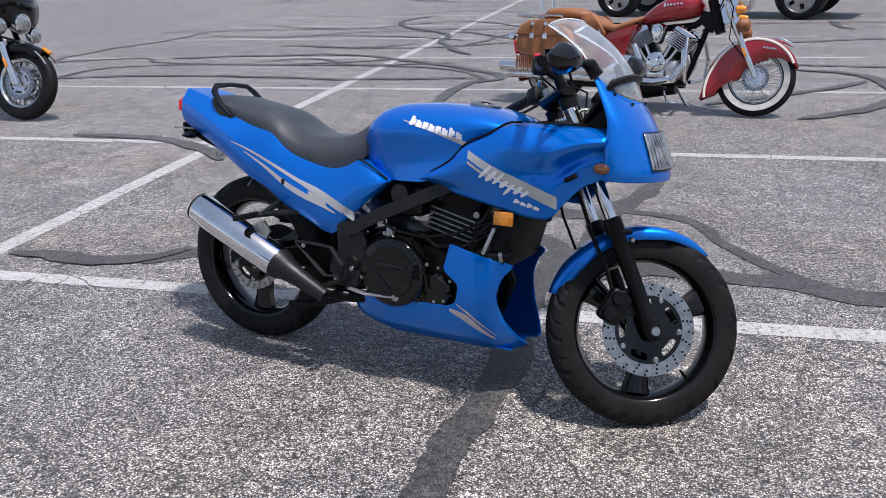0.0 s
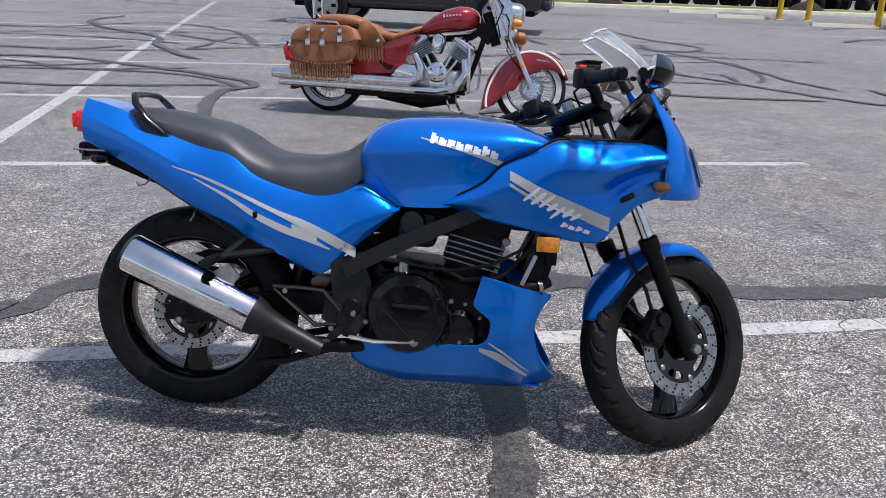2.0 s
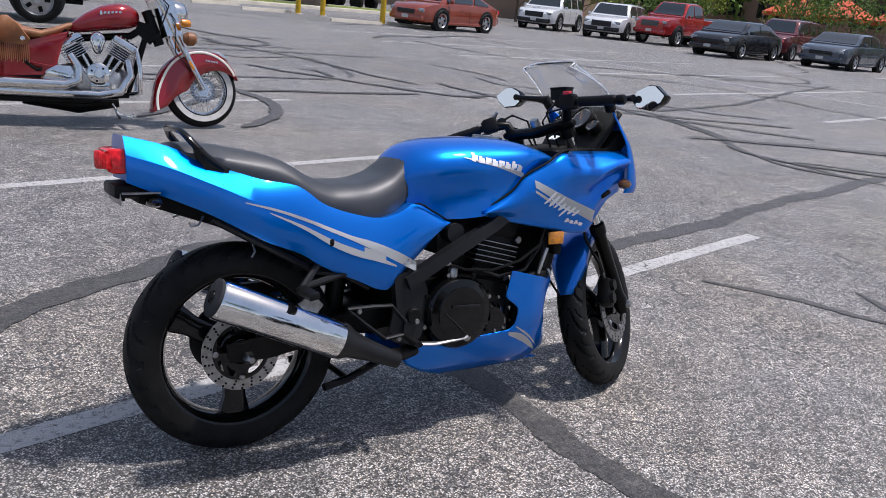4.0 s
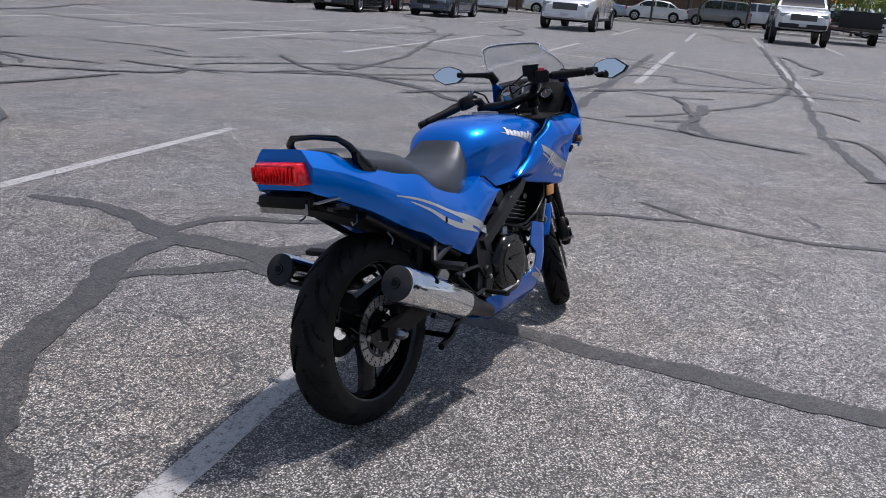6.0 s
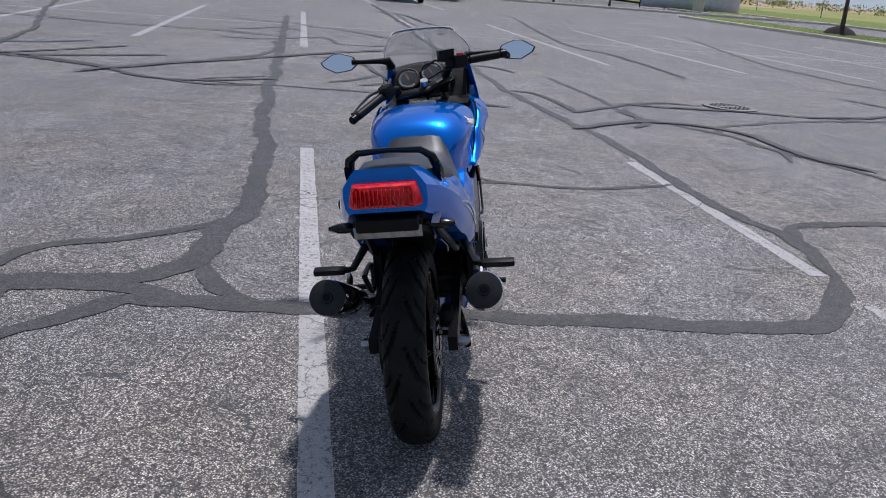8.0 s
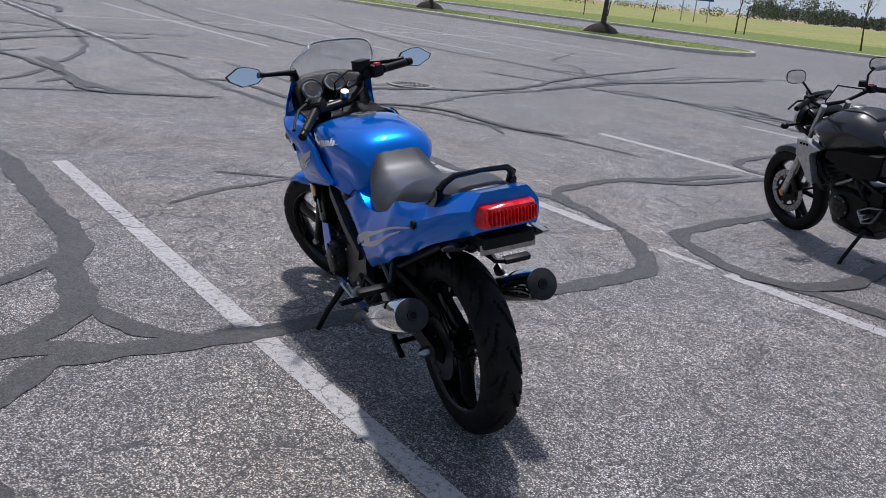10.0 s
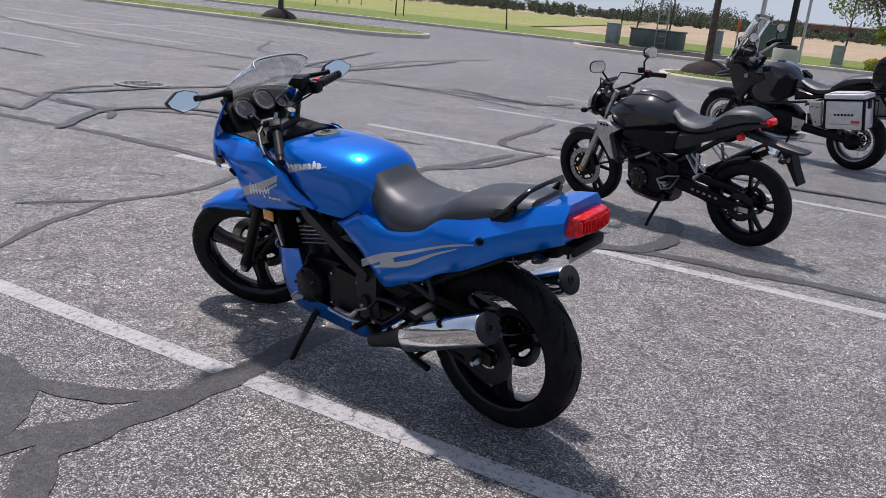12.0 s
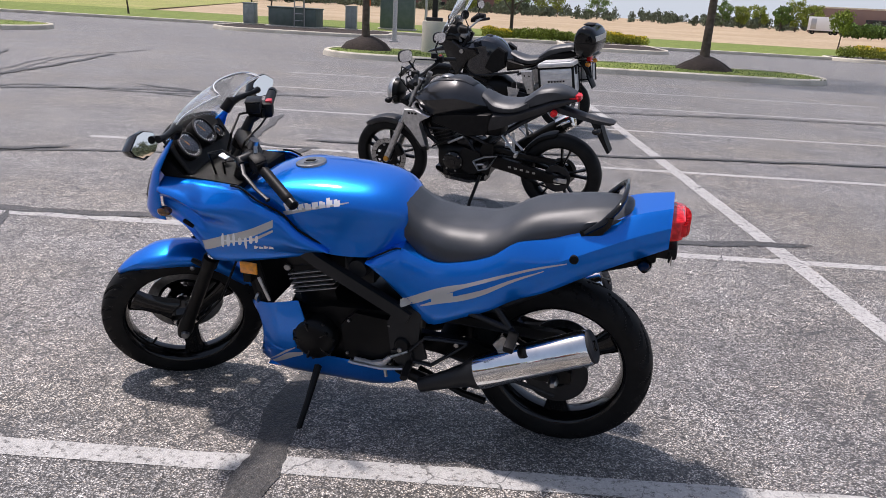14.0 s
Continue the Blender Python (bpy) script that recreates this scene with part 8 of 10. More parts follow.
    mirror_pair(b, (1.21, 0.27, 1.23), (1.22, 0.33, 1.36), (0.058, 0.055), True, T, face=-38)
    down = Matrix.Translation((0, 0, -0.10))
    prof = [(-0.150, 1.110), (-0.180, 1.052), (-0.270, 1.030), (-0.360, 1.050), (-0.412, 1.120), (-0.428, 1.210), (-0.425, 1.260), (-0.408, 1.310), (-0.365, 1.362), (-0.300, 1.392), (-0.230, 1.388), (-0.180, 1.350), (-0.152, 1.290), (-0.142, 1.200)]
    box = part("top_box", Geo().loft([[Vector((-0.285 + (x + 0.285) * k, y, 1.21 + (z - 1.21) * (0.4 + 0.6 * k))) for x, z in prof] for y, k in ((-0.275, 0.62), (-0.264, 0.80), (-0.238, 0.93), (-0.18, 0.99), (0.0, 1.03), (0.18, 0.99), (0.238, 0.93), (0.264, 0.80), (0.275, 0.62))]).by(down), GLOSS, b, "black rounded top box with a silver wedge", smooth=50)
    part("stripe", Geo().loft([[Vector((x, y, z)) for x, z in ((x0, 1.235), (x0, 1.245 + 0.05 * e), (x0 - 0.012, 1.245 + 0.05 * e), (x0 - 0.014, 1.235))] for y, x0, e in ((-0.272, -0.25, 0.1), (-0.262, -0.345, 0.5), (-0.235, -0.405, 0.9), (-0.15, -0.424, 1.0), (0.0, -0.434, 1.0), (0.15, -0.424, 1.0), (0.235, -0.405, 0.9), (0.262, -0.345, 0.5), (0.272, -0.25, 0.1))]).by(down), ALU, box, "silver wedge", smooth=30)
    part("seam", Geo().loft([[Vector((-0.285 + (x + 0.285) * k * 1.008, y, z)) for x, z in ((-0.143, 1.205), (-0.428, 1.205), (-0.428, 1.214), (-0.143, 1.214))] for y, k in ((-0.276, 0.62), (-0.265, 0.80), (-0.239, 0.93), (-0.18, 0.99), (0.18, 0.99), (0.239, 0.93), (0.265, 0.80), (0.276, 0.62))]).by(down), DARK, box, smooth=20)
    part("lid_pad", Geo().box((-0.27, 0, 1.398), (0.11, 0.20, 0.012), 0.005).by(down), PLASTIC, box)
    part("tail_lamp", Geo().box((-0.30, 0, 0.90), (0.05, 0.14, 0.06), 0.012), RED, b)
    part("plate_hanger", Geo().tube([(-0.20, 0, 0.86), (-0.27, 0, 0.76), (-0.32, 0, 0.66)], [0.04, 0.03, 0.03], 8).box((-0.335, 0, 0.63), (0.02, 0.17, 0.17), 0.006, Matrix.Rotation(radians(28), 4, "Y")), PLASTIC, b)
    part("muffler", Geo().tube([(0.5, -0.17, 0.40), (0.36, -0.19, 0.48), (0.02, -0.20, 0.62)], [0.03, 0.06, 0.06], 18), STEEL, b)
    part("final_drive", Geo().ball((-0.01, 0.11, 0.325), (0.10, 0.06, 0.09), 16, 10).tube([(0.55, 0.13, 0.40), (0.05, 0.12, 0.335)], [0.05, 0.04], 12), BLACK, b)
    part("hugger", fender_geo(R, 0.345, 85, 35, 0.07, 0.03, taper=0.6), PLASTIC, b, solid=0.003)
    part("side_stand", Geo().tube([(0.68, 0.15, 0.30), (0.70, 0.27, 0.10), (0.715, 0.34, -0.02)], 0.014, 8), BLACK, b)


adventure_bike()


def dresser():
    b = thing("touring_cruiser", pose(-6.85, 4.15, 0.0, -7, 0, -20), "black touring cruiser with chrome spot lamps and batwing fairing", "motorcycle")
    R, F = Vector((0, 0, 0.32)), Vector((1.75, 0, 0.33))
    T = steering(F, 28, 22)
    wheel(b, Matrix.Translation(R), 0.32, 0.17, 0.21, spokes=9, wide=0.02, disc=0.15, rimmat=BLACK)
    wheel(b, T @ Matrix.Translation(F), 0.33, 0.135, 0.225, spokes=9, double=True, wide=0.015, disc=0.15, discs=(-1, 1), rimmat=CHROME)
    part("front_fender", fender_geo(F, 0.365, 190, 55, 0.085, 0.09, taper=0.7).by(T), GLOSS, b, "gloss black front fender", solid=0.004)
    part("fender_lamp", Geo().box(F + Vector((0.21, 0, 0.315)), (0.10, 0.05, 0.03), 0.012, Matrix.Rotation(radians(30), 4, "Y")).by(T), AMBER, b)
    part("fender_trim", Geo().tube([F + Vector((math.cos(radians(a)) * 0.33, 0.087, math.sin(radians(a)) * 0.33)) for a in range(62, 30, -4)], 0.008, 6).tube([F + Vector((math.cos(radians(a)) * 0.33, -0.087, math.sin(radians(a)) * 0.33)) for a in range(62, 30, -4)], 0.008, 6).by(T), CHROME, b)
    fork(b, F, 28, 0.8, 0.12, 0.026, CHROME, BLACK, T)
    for s in (-1, 1):
        part("fork_reflector", Geo().box(F + Vector((-0.09, s * 0.158, 0.16)), (0.022, 0.01, 0.09), 0.003, Matrix.Rotation(radians(-28), 4, "Y")).by(T), AMBER, b)
        part("spot_lamp", Geo().lathe([(0, 0.05), (0.05, 0.047), (0.07, 0.03), (0.075, 0.0), (0.05, -0.05), (0, -0.07)], (1.62, s * 0.22, 0.80), axis="x", n=24).by(T), CHROME, b, "round chrome spot lamp")
        part("spot_glass", Geo().lathe([(0, 0.054), (0.045, 0.051), (0.066, 0.035)], (1.62, s * 0.22, 0.80), axis="x", n=24).by(T), LENS, b)
        part("crash_bar", Geo().tube([(1.25, s * 0.05, 0.66), (1.24, s * 0.32, 0.62), (1.26, s * 0.36, 0.45), (1.24, s * 0.30, 0.24), (1.2, s * 0.05, 0.22)], 0.018, 10), CHROME, b)
        part("lower_leg", Geo().prism([(1.20, 0.25), (1.34, 0.25), (1.36, 0.70), (1.22, 0.72)], s * 0.16, s * 0.30), GLOSS, b)
    part("headlamp", Geo().lathe([(0, 0.06), (0.06, 0.055), (0.09, 0.035), (0.098, 0.0), (0.08, -0.05), (0, -0.07)], (1.66, 0, 0.87), axis="x", n=26).by(T), CHROME, b)
    part("lamp_glass", Geo().lathe([(0, 0.064), (0.055, 0.06), (0.085, 0.04)], (1.66, 0, 0.87), axis="x", n=26).by(T), LENS, b)
    part("lamp_bar", Geo().tube([(1.60, -0.24, 0.72), (1.63, 0, 0.71), (1.60, 0.24, 0.72)], 0.022, 8, flat=0.5).by(T), CHROME, b)
    part("fairing", blob([(1.36, 1.05, 0.30, 0.20), (1.48, 1.04, 0.38, 0.22), (1.60, 1.0, 0.30, 0.18), (1.65, 0.96, 0.16, 0.12)], 24).by(T), GLOSS, b, "gloss black batwing fairing")
    part("fuel_tank", blob([(0.75, 0.80, 0.06, 0.05), (0.86, 0.84, 0.15, 0.11), (1.08, 0.90, 0.18, 0.13), (1.24, 0.92, 0.12, 0.09)], 22), GLOSS, b)
    part("seat", blob([(-0.1, 0.76, 0.12, 0.05), (0.1, 0.77, 0.16, 0.07), (0.45, 0.71, 0.18, 0.06), (0.75, 0.76, 0.10, 0.04)], 20), VINYL, b)
    part("engine", blob([(0.62, 0.40, 0.14, 0.13), (0.80, 0.42, 0.18, 0.2), (1.05, 0.46, 0.18, 0.24), (1.2, 0.42, 0.12, 0.14)], 18), ALU, b)
    part("rear_fender", fender_geo(R, 0.38, 195, 50, 0.11, 0.12, taper=0.8), GLOSS, b, solid=0.004)
    for s in (-1, 1):
        part("saddlebag", blob([(-0.45, 0.50, 0.08, 0.14, s * 0.27), (-0.38, 0.50, 0.11, 0.18, s * 0.27), (0.20, 0.52, 0.11, 0.18, s * 0.27), (0.28, 0.52, 0.07, 0.13, s * 0.27)], 18, 4), GLOSS, b)
        part("exhaust", Geo().tube([(-0.45, s * 0.2, 0.24), (0.5, s * 0.2, 0.22), (0.85, s * 0.18, 0.26)], 0.045, 12), CHROME, b)


dresser()

# ---- cars ----
def paint(name, c, c2=None):
    return mat(name, c, 0.25, 0.25, two=c2 or tuple(k * 0.9 for k in c), scale=2, coat=1.0)


WHEELALU = mat("alloy_wheel", (0.45, 0.45, 0.46), 0.3, 0.8, two=(0.36, 0.36, 0.37), scale=20)
TRIM = mat("black_trim", (0.015, 0.015, 0.016), 0.5)
ROOFS = {
    "sedan": ((-0.47, 0.80), (-0.36, 0.98), (-0.20, 1.36), (-0.05, 1.45), (0.12, 1.43), (0.30, 1.00), (0.47, 0.80)),
    "coupe": ((-0.47, 0.88), (-0.38, 0.98), (-0.16, 1.30), (0.0, 1.37), (0.10, 1.35), (0.30, 0.98), (0.47, 0.72)),
    "suv": ((-0.485, 1.05), (-0.45, 1.60), (-0.35, 1.74), (0.0, 1.78), (0.14, 1.74), (0.27, 1.15), (0.47, 1.00)),
    "pickup": ((-0.49, 1.12), (-0.12, 1.12), (-0.105, 1.75), (-0.02, 1.88), (0.12, 1.86), (0.25, 1.22), (0.47, 1.12)),
    "van": ((-0.49, 1.1), (-0.48, 1.9), (-0.44, 2.0), (0.2, 2.0), (0.28, 1.9), (0.40, 1.2), (0.48, 1.0)),
}


def car(kind, name, m, L, W, colour, label, wheel_r=0.33, lift=0.0, dark_lower=False, k_h=1.0, group=""):
    """A parked car. Its length runs along x, the front at +x."""
    c = thing(name, m, label, "car" if kind not in ("pickup", "van") else ("pickup truck" if kind == "pickup" else "van"), group)
    roof = ROOFS[kind]
    hood = {"sedan": 0.98, "coupe": 0.95, "suv": 1.12, "pickup": 1.18, "van": 1.15}[kind] * k_h + lift
    base = (0.22 if kind in ("sedan", "coupe") else 0.30) + lift
    belt = curve((-0.5, hood - 0.12), (-0.48, hood - 0.04), (-0.2, hood), (0.25, hood - 0.01), (0.42, hood - 0.10), (0.485, hood - 0.22), (0.5, hood - 0.32))
    wid = curve((-0.5, 0.80), (-0.46, 0.93), (-0.35, 0.99), (0.3, 1.0), (0.43, 0.93), (0.5, 0.74))
    secs = []
    for u in span(-0.5, 0.5, 40):
        x, w, t = u * L, W / 2 * wid(u), belt(u)
        lo = base + 0.16 * max(0, (abs(u) - 0.44) / 0.06) ** 2
        half = [(w * 0.80, lo), (w * 0.97, lo + 0.06), (w, lo + (t - lo) * 0.45), (w * 0.985, lo + (t - lo) * 0.72), (w * 0.95, t - 0.03), (w * 0.88, t)]
        secs.append([Vector((x, y, z)) for y, z in half] + [Vector((x, -y, z)) for y, z in half[::-1]])
    g = Geo().loft(secs)
    wb = L * (0.29 if kind != "pickup" else 0.315)
    body = part("body", g, colour, c, smooth=35)
    # cabin
    rc = curve(*[(u, z * k_h + lift) for u, z in roof])
    u0, u1 = (-0.40, 0.31) if kind in ("sedan", "coupe") else ((-0.475, 0.28) if kind in ("suv", "van") else (-0.118, 0.26))
    if kind == "van":
        u1 = 0.39
    secs = []
    for u in span(u0, u1, 26):
        x, w, t, bl = u * L, W / 2 * wid(u) * 0.93, max(rc(u), belt(u) + 0.01), belt(u) - 0.03
        k = (t - bl) / 0.55
        half = [(w, bl), (w - 0.07 * k, bl + (t - bl) * 0.55), (w - 0.13 * k, t - 0.05), (w - 0.22 * k, t)]
        secs.append([Vector((x, y, z)) for y, z in half] + [Vector((x, -y, z)) for y, z in half[::-1]])
    part("cabin", Geo().loft(secs), colour, c, smooth=35)
    n = len(secs)

    def pane(i0, i1, side):
        vs, fs = [], []
        a, bq = (0, 2) if side > 0 else (7, 5)
        for i in range(i0, i1 + 1):
            lo, hi = secs[i][a].lerp(secs[i][bq], 0.12), secs[i][a].lerp(secs[i][bq], 0.93)
            lo, hi = lo + Vector((0, side * 0.014, 0.02)), hi + Vector((0, side * 0.014, 0))
            if hi.z - lo.z < 0.06:
                continue
            mid = secs[i][1 if side > 0 else 6] + Vector((0, side * 0.014, 0))
            vs += [lo, mid, hi]
        q = len(vs) // 3
        for i in range(q - 1):
            fs += [(3 * i, 3 * i + 1, 3 * i + 4, 3 * i + 3), (3 * i + 1, 3 * i + 2, 3 * i + 5, 3 * i + 4)]
        if fs:
            part("side_window", Geo().add(vs, fs), CARGLASS, c)
    for side in (-1, 1):
        if kind in ("sedan", "suv"):
            for a, e in ((1, 7), (8, 14), (15, 23)):
                pane(a, e, side)
        elif kind == "coupe":
            for a, e in ((3, 10), (11, 23)):
                pane(a, e, side)
        else:
            for a, e in ((2, 12), (13, 24)):
                pane(a, e, side)
    # screens: steep end faces of the cabin
    def screen_pane(i0, i1, nm):
        vs, fs = [], []
        nx = Vector((0.012 if i1 > n / 2 else -0.012, 0, 0.012))
        for i in range(i0, i1 + 1):
            p = secs[i]
            vs += [p[3].lerp(p[4], 0.04 + 0.92 * j / 4) + nx for j in range(5)]
        for i in range(i1 - i0):
            fs += [(5 * i + j, 5 * i + j + 1, 5 * i + j + 6, 5 * i + j + 5) for j in range(4)]
        part(nm, Geo().add(vs, fs), CARGLASS, c)
    top = max(range(n), key=lambda i: secs[i][3].z)
    front_i = [i for i in range(n) if i > top and 0.10 < (secs[i][3].z - hood) / (secs[top][3].z - hood) < 0.93]
    if len(front_i) > 1:
        screen_pane(front_i[0], front_i[-1], "windscreen")
    rear_i = [i for i in range(n) if i < top and 0.12 < (secs[i][3].z - hood) / (secs[top][3].z - hood) < 0.92]
    if len(rear_i) > 1:
        screen_pane(rear_i[0], rear_i[-1], "rear_window")
    # wheels and arches
    for sx in (-1, 1):
        for s in (-1, 1):
            o = Vector((sx * wb, s * (W / 2 - 0.075), wheel_r))
            M = Matrix.Translation(o) @ Matrix.Rotation(0 if s < 0 else math.pi, 4, "Z")
            wv = part("wheel", Geo().lathe([(0.0, -0.085), (0.06, -0.09), (0.08, -0.075), (wheel_r * 0.60, -0.06), (wheel_r * 0.66, -0.095), (wheel_r * 0.70, -0.095), (wheel_r * 0.70, 0.09), (0, 0.09)], n=28).by(M), WHEELALU, c)
            part("tyre", Geo().lathe([(wheel_r * 0.68, -0.095), (wheel_r * 0.74, -0.112), (wheel_r * 0.92, -0.112), (wheel_r, -0.085), (wheel_r, 0.085), (wheel_r * 0.92, 0.11), (wheel_r * 0.68, 0.095)], n=32, closed=True).by(M), RUBBER, wv)
            for k in range(5):
                a = 2 * math.pi * k / 5
                part("opening", Geo().box((wheel_r * 0.42 * math.cos(a), -0.0735, wheel_r * 0.42 * math.sin(a)), (wheel_r * 0.24, 0.006, wheel_r * 0.17), 0.0, Matrix.Rotation(-a, 4, "Y")).by(M), DARK, wv)
            part("wheel_arch", Geo().lathe([(wheel_r * 0.9, s * 0.014), (wheel_r * 1.15, s * 0.018), (wheel_r * 1.18, -s * 0.2), (wheel_r * 0.9, -s * 0.2)], (sx * wb, s * (W / 2 - 0.012), wheel_r + 0.02 + lift * 0.4), n=28), TRIM, c)
    # front and rear
    fx = L / 2
    part("grille", Geo().box((fx - 0.035, 0, belt(0.49) - 0.12), (0.10, W * 0.46, 0.16 if kind in ("sedan", "coupe") else 0.26), 0.02), TRIM if kind != "pickup" else mat("grille_" + name, (0.10, 0.10, 0.10), 0.4, 0.4), c)
    part("bumper", Geo().box((fx - 0.06, 0, base + 0.17), (0.16, W * 0.84, 0.20), 0.05), TRIM if dark_lower else colour, c)
    part("rear_bumper", Geo().box((-fx + 0.06, 0, base + 0.20), (0.16, W * 0.84, 0.20), 0.05), TRIM if dark_lower else colour, c)
    part("plate", Geo().box((fx + 0.02, 0, base + 0.20), (0.01, 0.30, 0.12), 0.0), SILVER, c)
    for s in (-1, 1):
        part("headlamp", Geo().box((fx - 0.10, s * W * 0.335, belt(0.485) - 0.075), (0.16, W * 0.17, 0.13), 0.04, Matrix.Rotation(-s * 0.35, 4, "Z")), LENS, c)
        part("fog_lamp", Geo().box((fx - 0.02, s * W * 0.34, base + 0.17), (0.08, 0.12, 0.07), 0.02), LENS, c)
        part("tail_lamp", Geo().box((-fx + 0.05, s * W * 0.36, belt(-0.48) - 0.14), (0.12, W * 0.14, 0.16), 0.03), RED, c)
        part("door_mirror", Geo().box((0.20 * L, s * (W / 2 + 0.06), hood + 0.06), (0.10, 0.16, 0.12), 0.03), colour, c)
        for u in ((-0.02, 0.17) if kind != "coupe" else (0.10,)):
            part("door_handle", Geo().box((u * L - 0.25, s * (W / 2 * 0.995), hood - 0.18), (0.18, 0.02, 0.03), 0.008), colour, c)
        part("sill", Geo().box((0, s * (W / 2 - 0.03), base + 0.05), (L * 0.44, 0.08, 0.10), 0.02), TRIM if kind in ("pickup", "suv") else colour, c)
        for u in ((-0.17, 0.02, 0.2) if kind != "coupe" else (-0.06, 0.21)):
            part("door_seam", Geo().box((u * L, s * (W / 2 + 0.001), (base + hood) / 2 + 0.03), (0.008, 0.006, (hood - base) * 0.72)), TRIM, c)
    part("underbody", Geo().box((0, 0, base + 0.02), (L * 0.90, W * 0.78, 0.14), 0.02), DARK, c)
    return c


SILVERP = paint("white_car_paint", (0.78, 0.79, 0.80))
car("coupe", "coupe", pose(19.35, 20.1, 0, 0, 0, 187), 4.5, 1.8, paint("copper_paint", (0.32, 0.06, 0.03), (0.28, 0.05, 0.025)), "copper red coupe parked behind yellow bollards", 0.36)
car("suv", "sport_utility_vehicle", pose(33.0, 26.2, 0, 0, 0, 198), 5.0, 2.15, SILVERP, "white boxy sport utility vehicle parked at the kerb", 0.42, dark_lower=True)
car("suv", "sport_utility_vehicle", pose(32.9, 22.0, 0, 0, 0, 198), 4.7, 2.1, SILVERP, "white rounded sport utility vehicle with dark lower bumper", 0.40, dark_lower=True, k_h=0.95)
car("sedan", "sedan", pose(39.5, 20.5, 0, 0, 0, 198), 5.0, 2.0, paint("navy_paint", (0.02, 0.025, 0.04)), "dark navy sedan parked beyond the white vehicles", 0.36)
car("pickup", "pickup_truck", pose(1.85, 15.75, 0, 0, 0, -20), 5.75, 2.0, paint("black_car_paint", (0.010, 0.010, 0.011)), "black crew cab pickup truck with silver alloy wheels", 0.41, 0.12, dark_lower=True)
car("pickup", "pickup_truck", pose(34.8, 19.6, 0, 0, 0, 182), 5.6, 2.0, paint("bright_red_paint", (0.42, 0.02, 0.02)), "bright red pickup truck with black tyres", 0.42, 0.15)
car("sedan", "sedan", pose(30.6, 14.3, 0, 0, 0, 180), 4.9, 1.95, bpy.data.materials["black_car_paint"], "black sedan parked nose out in its bay", 0.36)
car("suv", "sport_utility_vehicle", pose(35.9, 14.6, 0, 0, 0, 180), 4.5, 1.9, paint("maroon_paint", (0.15, 0.03, 0.035)), "faded maroon sport utility vehicle", 0.36)
car("sedan", "sedan", pose(33.9, 11.15, 0, 0, 0, 180), 5.1, 2.0, paint("slate_paint", (0.06, 0.075, 0.10)), "slate grey sedan parked nose out", 0.36)
car("pickup", "pickup_truck", pose(32.4, 4.65, 0, 0, 0, 178), 6.0, 2.15, SILVERP, "white crew cab pickup truck with silver bumper", 0.42, 0.10)
car("pickup", "pickup_truck", pose(37.6, -4.3, 0, 0, 0, 180), 6.2, 2.25, SILVERP, "lifted white pickup truck with large black tyres", 0.50, 0.34, dark_lower=True)
car("van", "van", pose(47.2, 12.8, 0, 0, 0, 20), 5.6, 2.1, SILVERP, "white panel van parked far off", 0.36)
FAR = [("sedan", "white sedan parked far off by the trees", SILVERP, 52.5, 9.4), ("sedan", "pale blue sedan parked far off", paint("pale_blue_paint", (0.35, 0.45, 0.55)), 56, 7.6),
       ("sedan", "white sedan parked along the far kerb", SILVERP, 58.5, 3.6), ("suv", "grey sport utility vehicle parked along the far kerb", paint("grey_paint", (0.22, 0.22, 0.23)), 59, -0.6),
       ("suv", "white sport utility vehicle parked along the far kerb", SILVERP, 62, -3.0), ("van", "dark green van parked along the far kerb", paint("green_paint", (0.04, 0.08, 0.06)), 64, -6.4),
       ("suv", "black sport utility vehicle parked along the far kerb", bpy.data.materials["black_car_paint"], 66, -9.6), ("suv", "white sport utility vehicle by the shed", SILVERP, 66, -15.5), ("sedan", "white sedan parked far off in a row", SILVERP, 61, -12.0)]
for kind, label, colour, x, y in FAR:
    car(kind, {"sedan": "sedan", "suv": "sport_utility_vehicle", "van": "van"}[kind], pose(x, y, 0, 0, 0, 95 if y > -5 else 80), 4.6, 1.85, colour, label, 0.33, group="cars along the far kerb")

# flatbed trailer behind the lifted truck
tr = thing("flatbed_trailer", pose(43.2, -7.4, 0, 0, 0, 180), "empty dark flatbed trailer with two axles", "trailer")
part("deck", Geo().box((-0.5, 0, 0.75), (5.2, 2.0, 0.14), 0.02), BARK, tr)
part("side_rail", Geo().box((-0.5, -1.02, 0.95), (5.2, 0.06, 0.10), 0.01).box((-0.5, 1.02, 0.95), (5.2, 0.06, 0.10), 0.01), TRIM, tr)
part("drawbar", Geo().tube([(2.1, -0.8, 0.66), (3.4, 0, 0.60), (2.1, 0.8, 0.66)], 0.05, 8), TRIM, tr)
for x in (-1.3, -0.4):
    for s in (-1, 1):
        part("tyre", Geo().lathe([(0.0, -0.1), (0.24, -0.1), (0.30, -0.12), (0.38, -0.1), (0.38, 0.1), (0.30, 0.12), (0.0, 0.1)], (x, s * 1.1, 0.38), n=24), RUBBER, tr)
part("headboard", Geo().box((2.0, 0, 1.2), (0.06, 1.9, 0.8), 0.01), TRIM, tr)

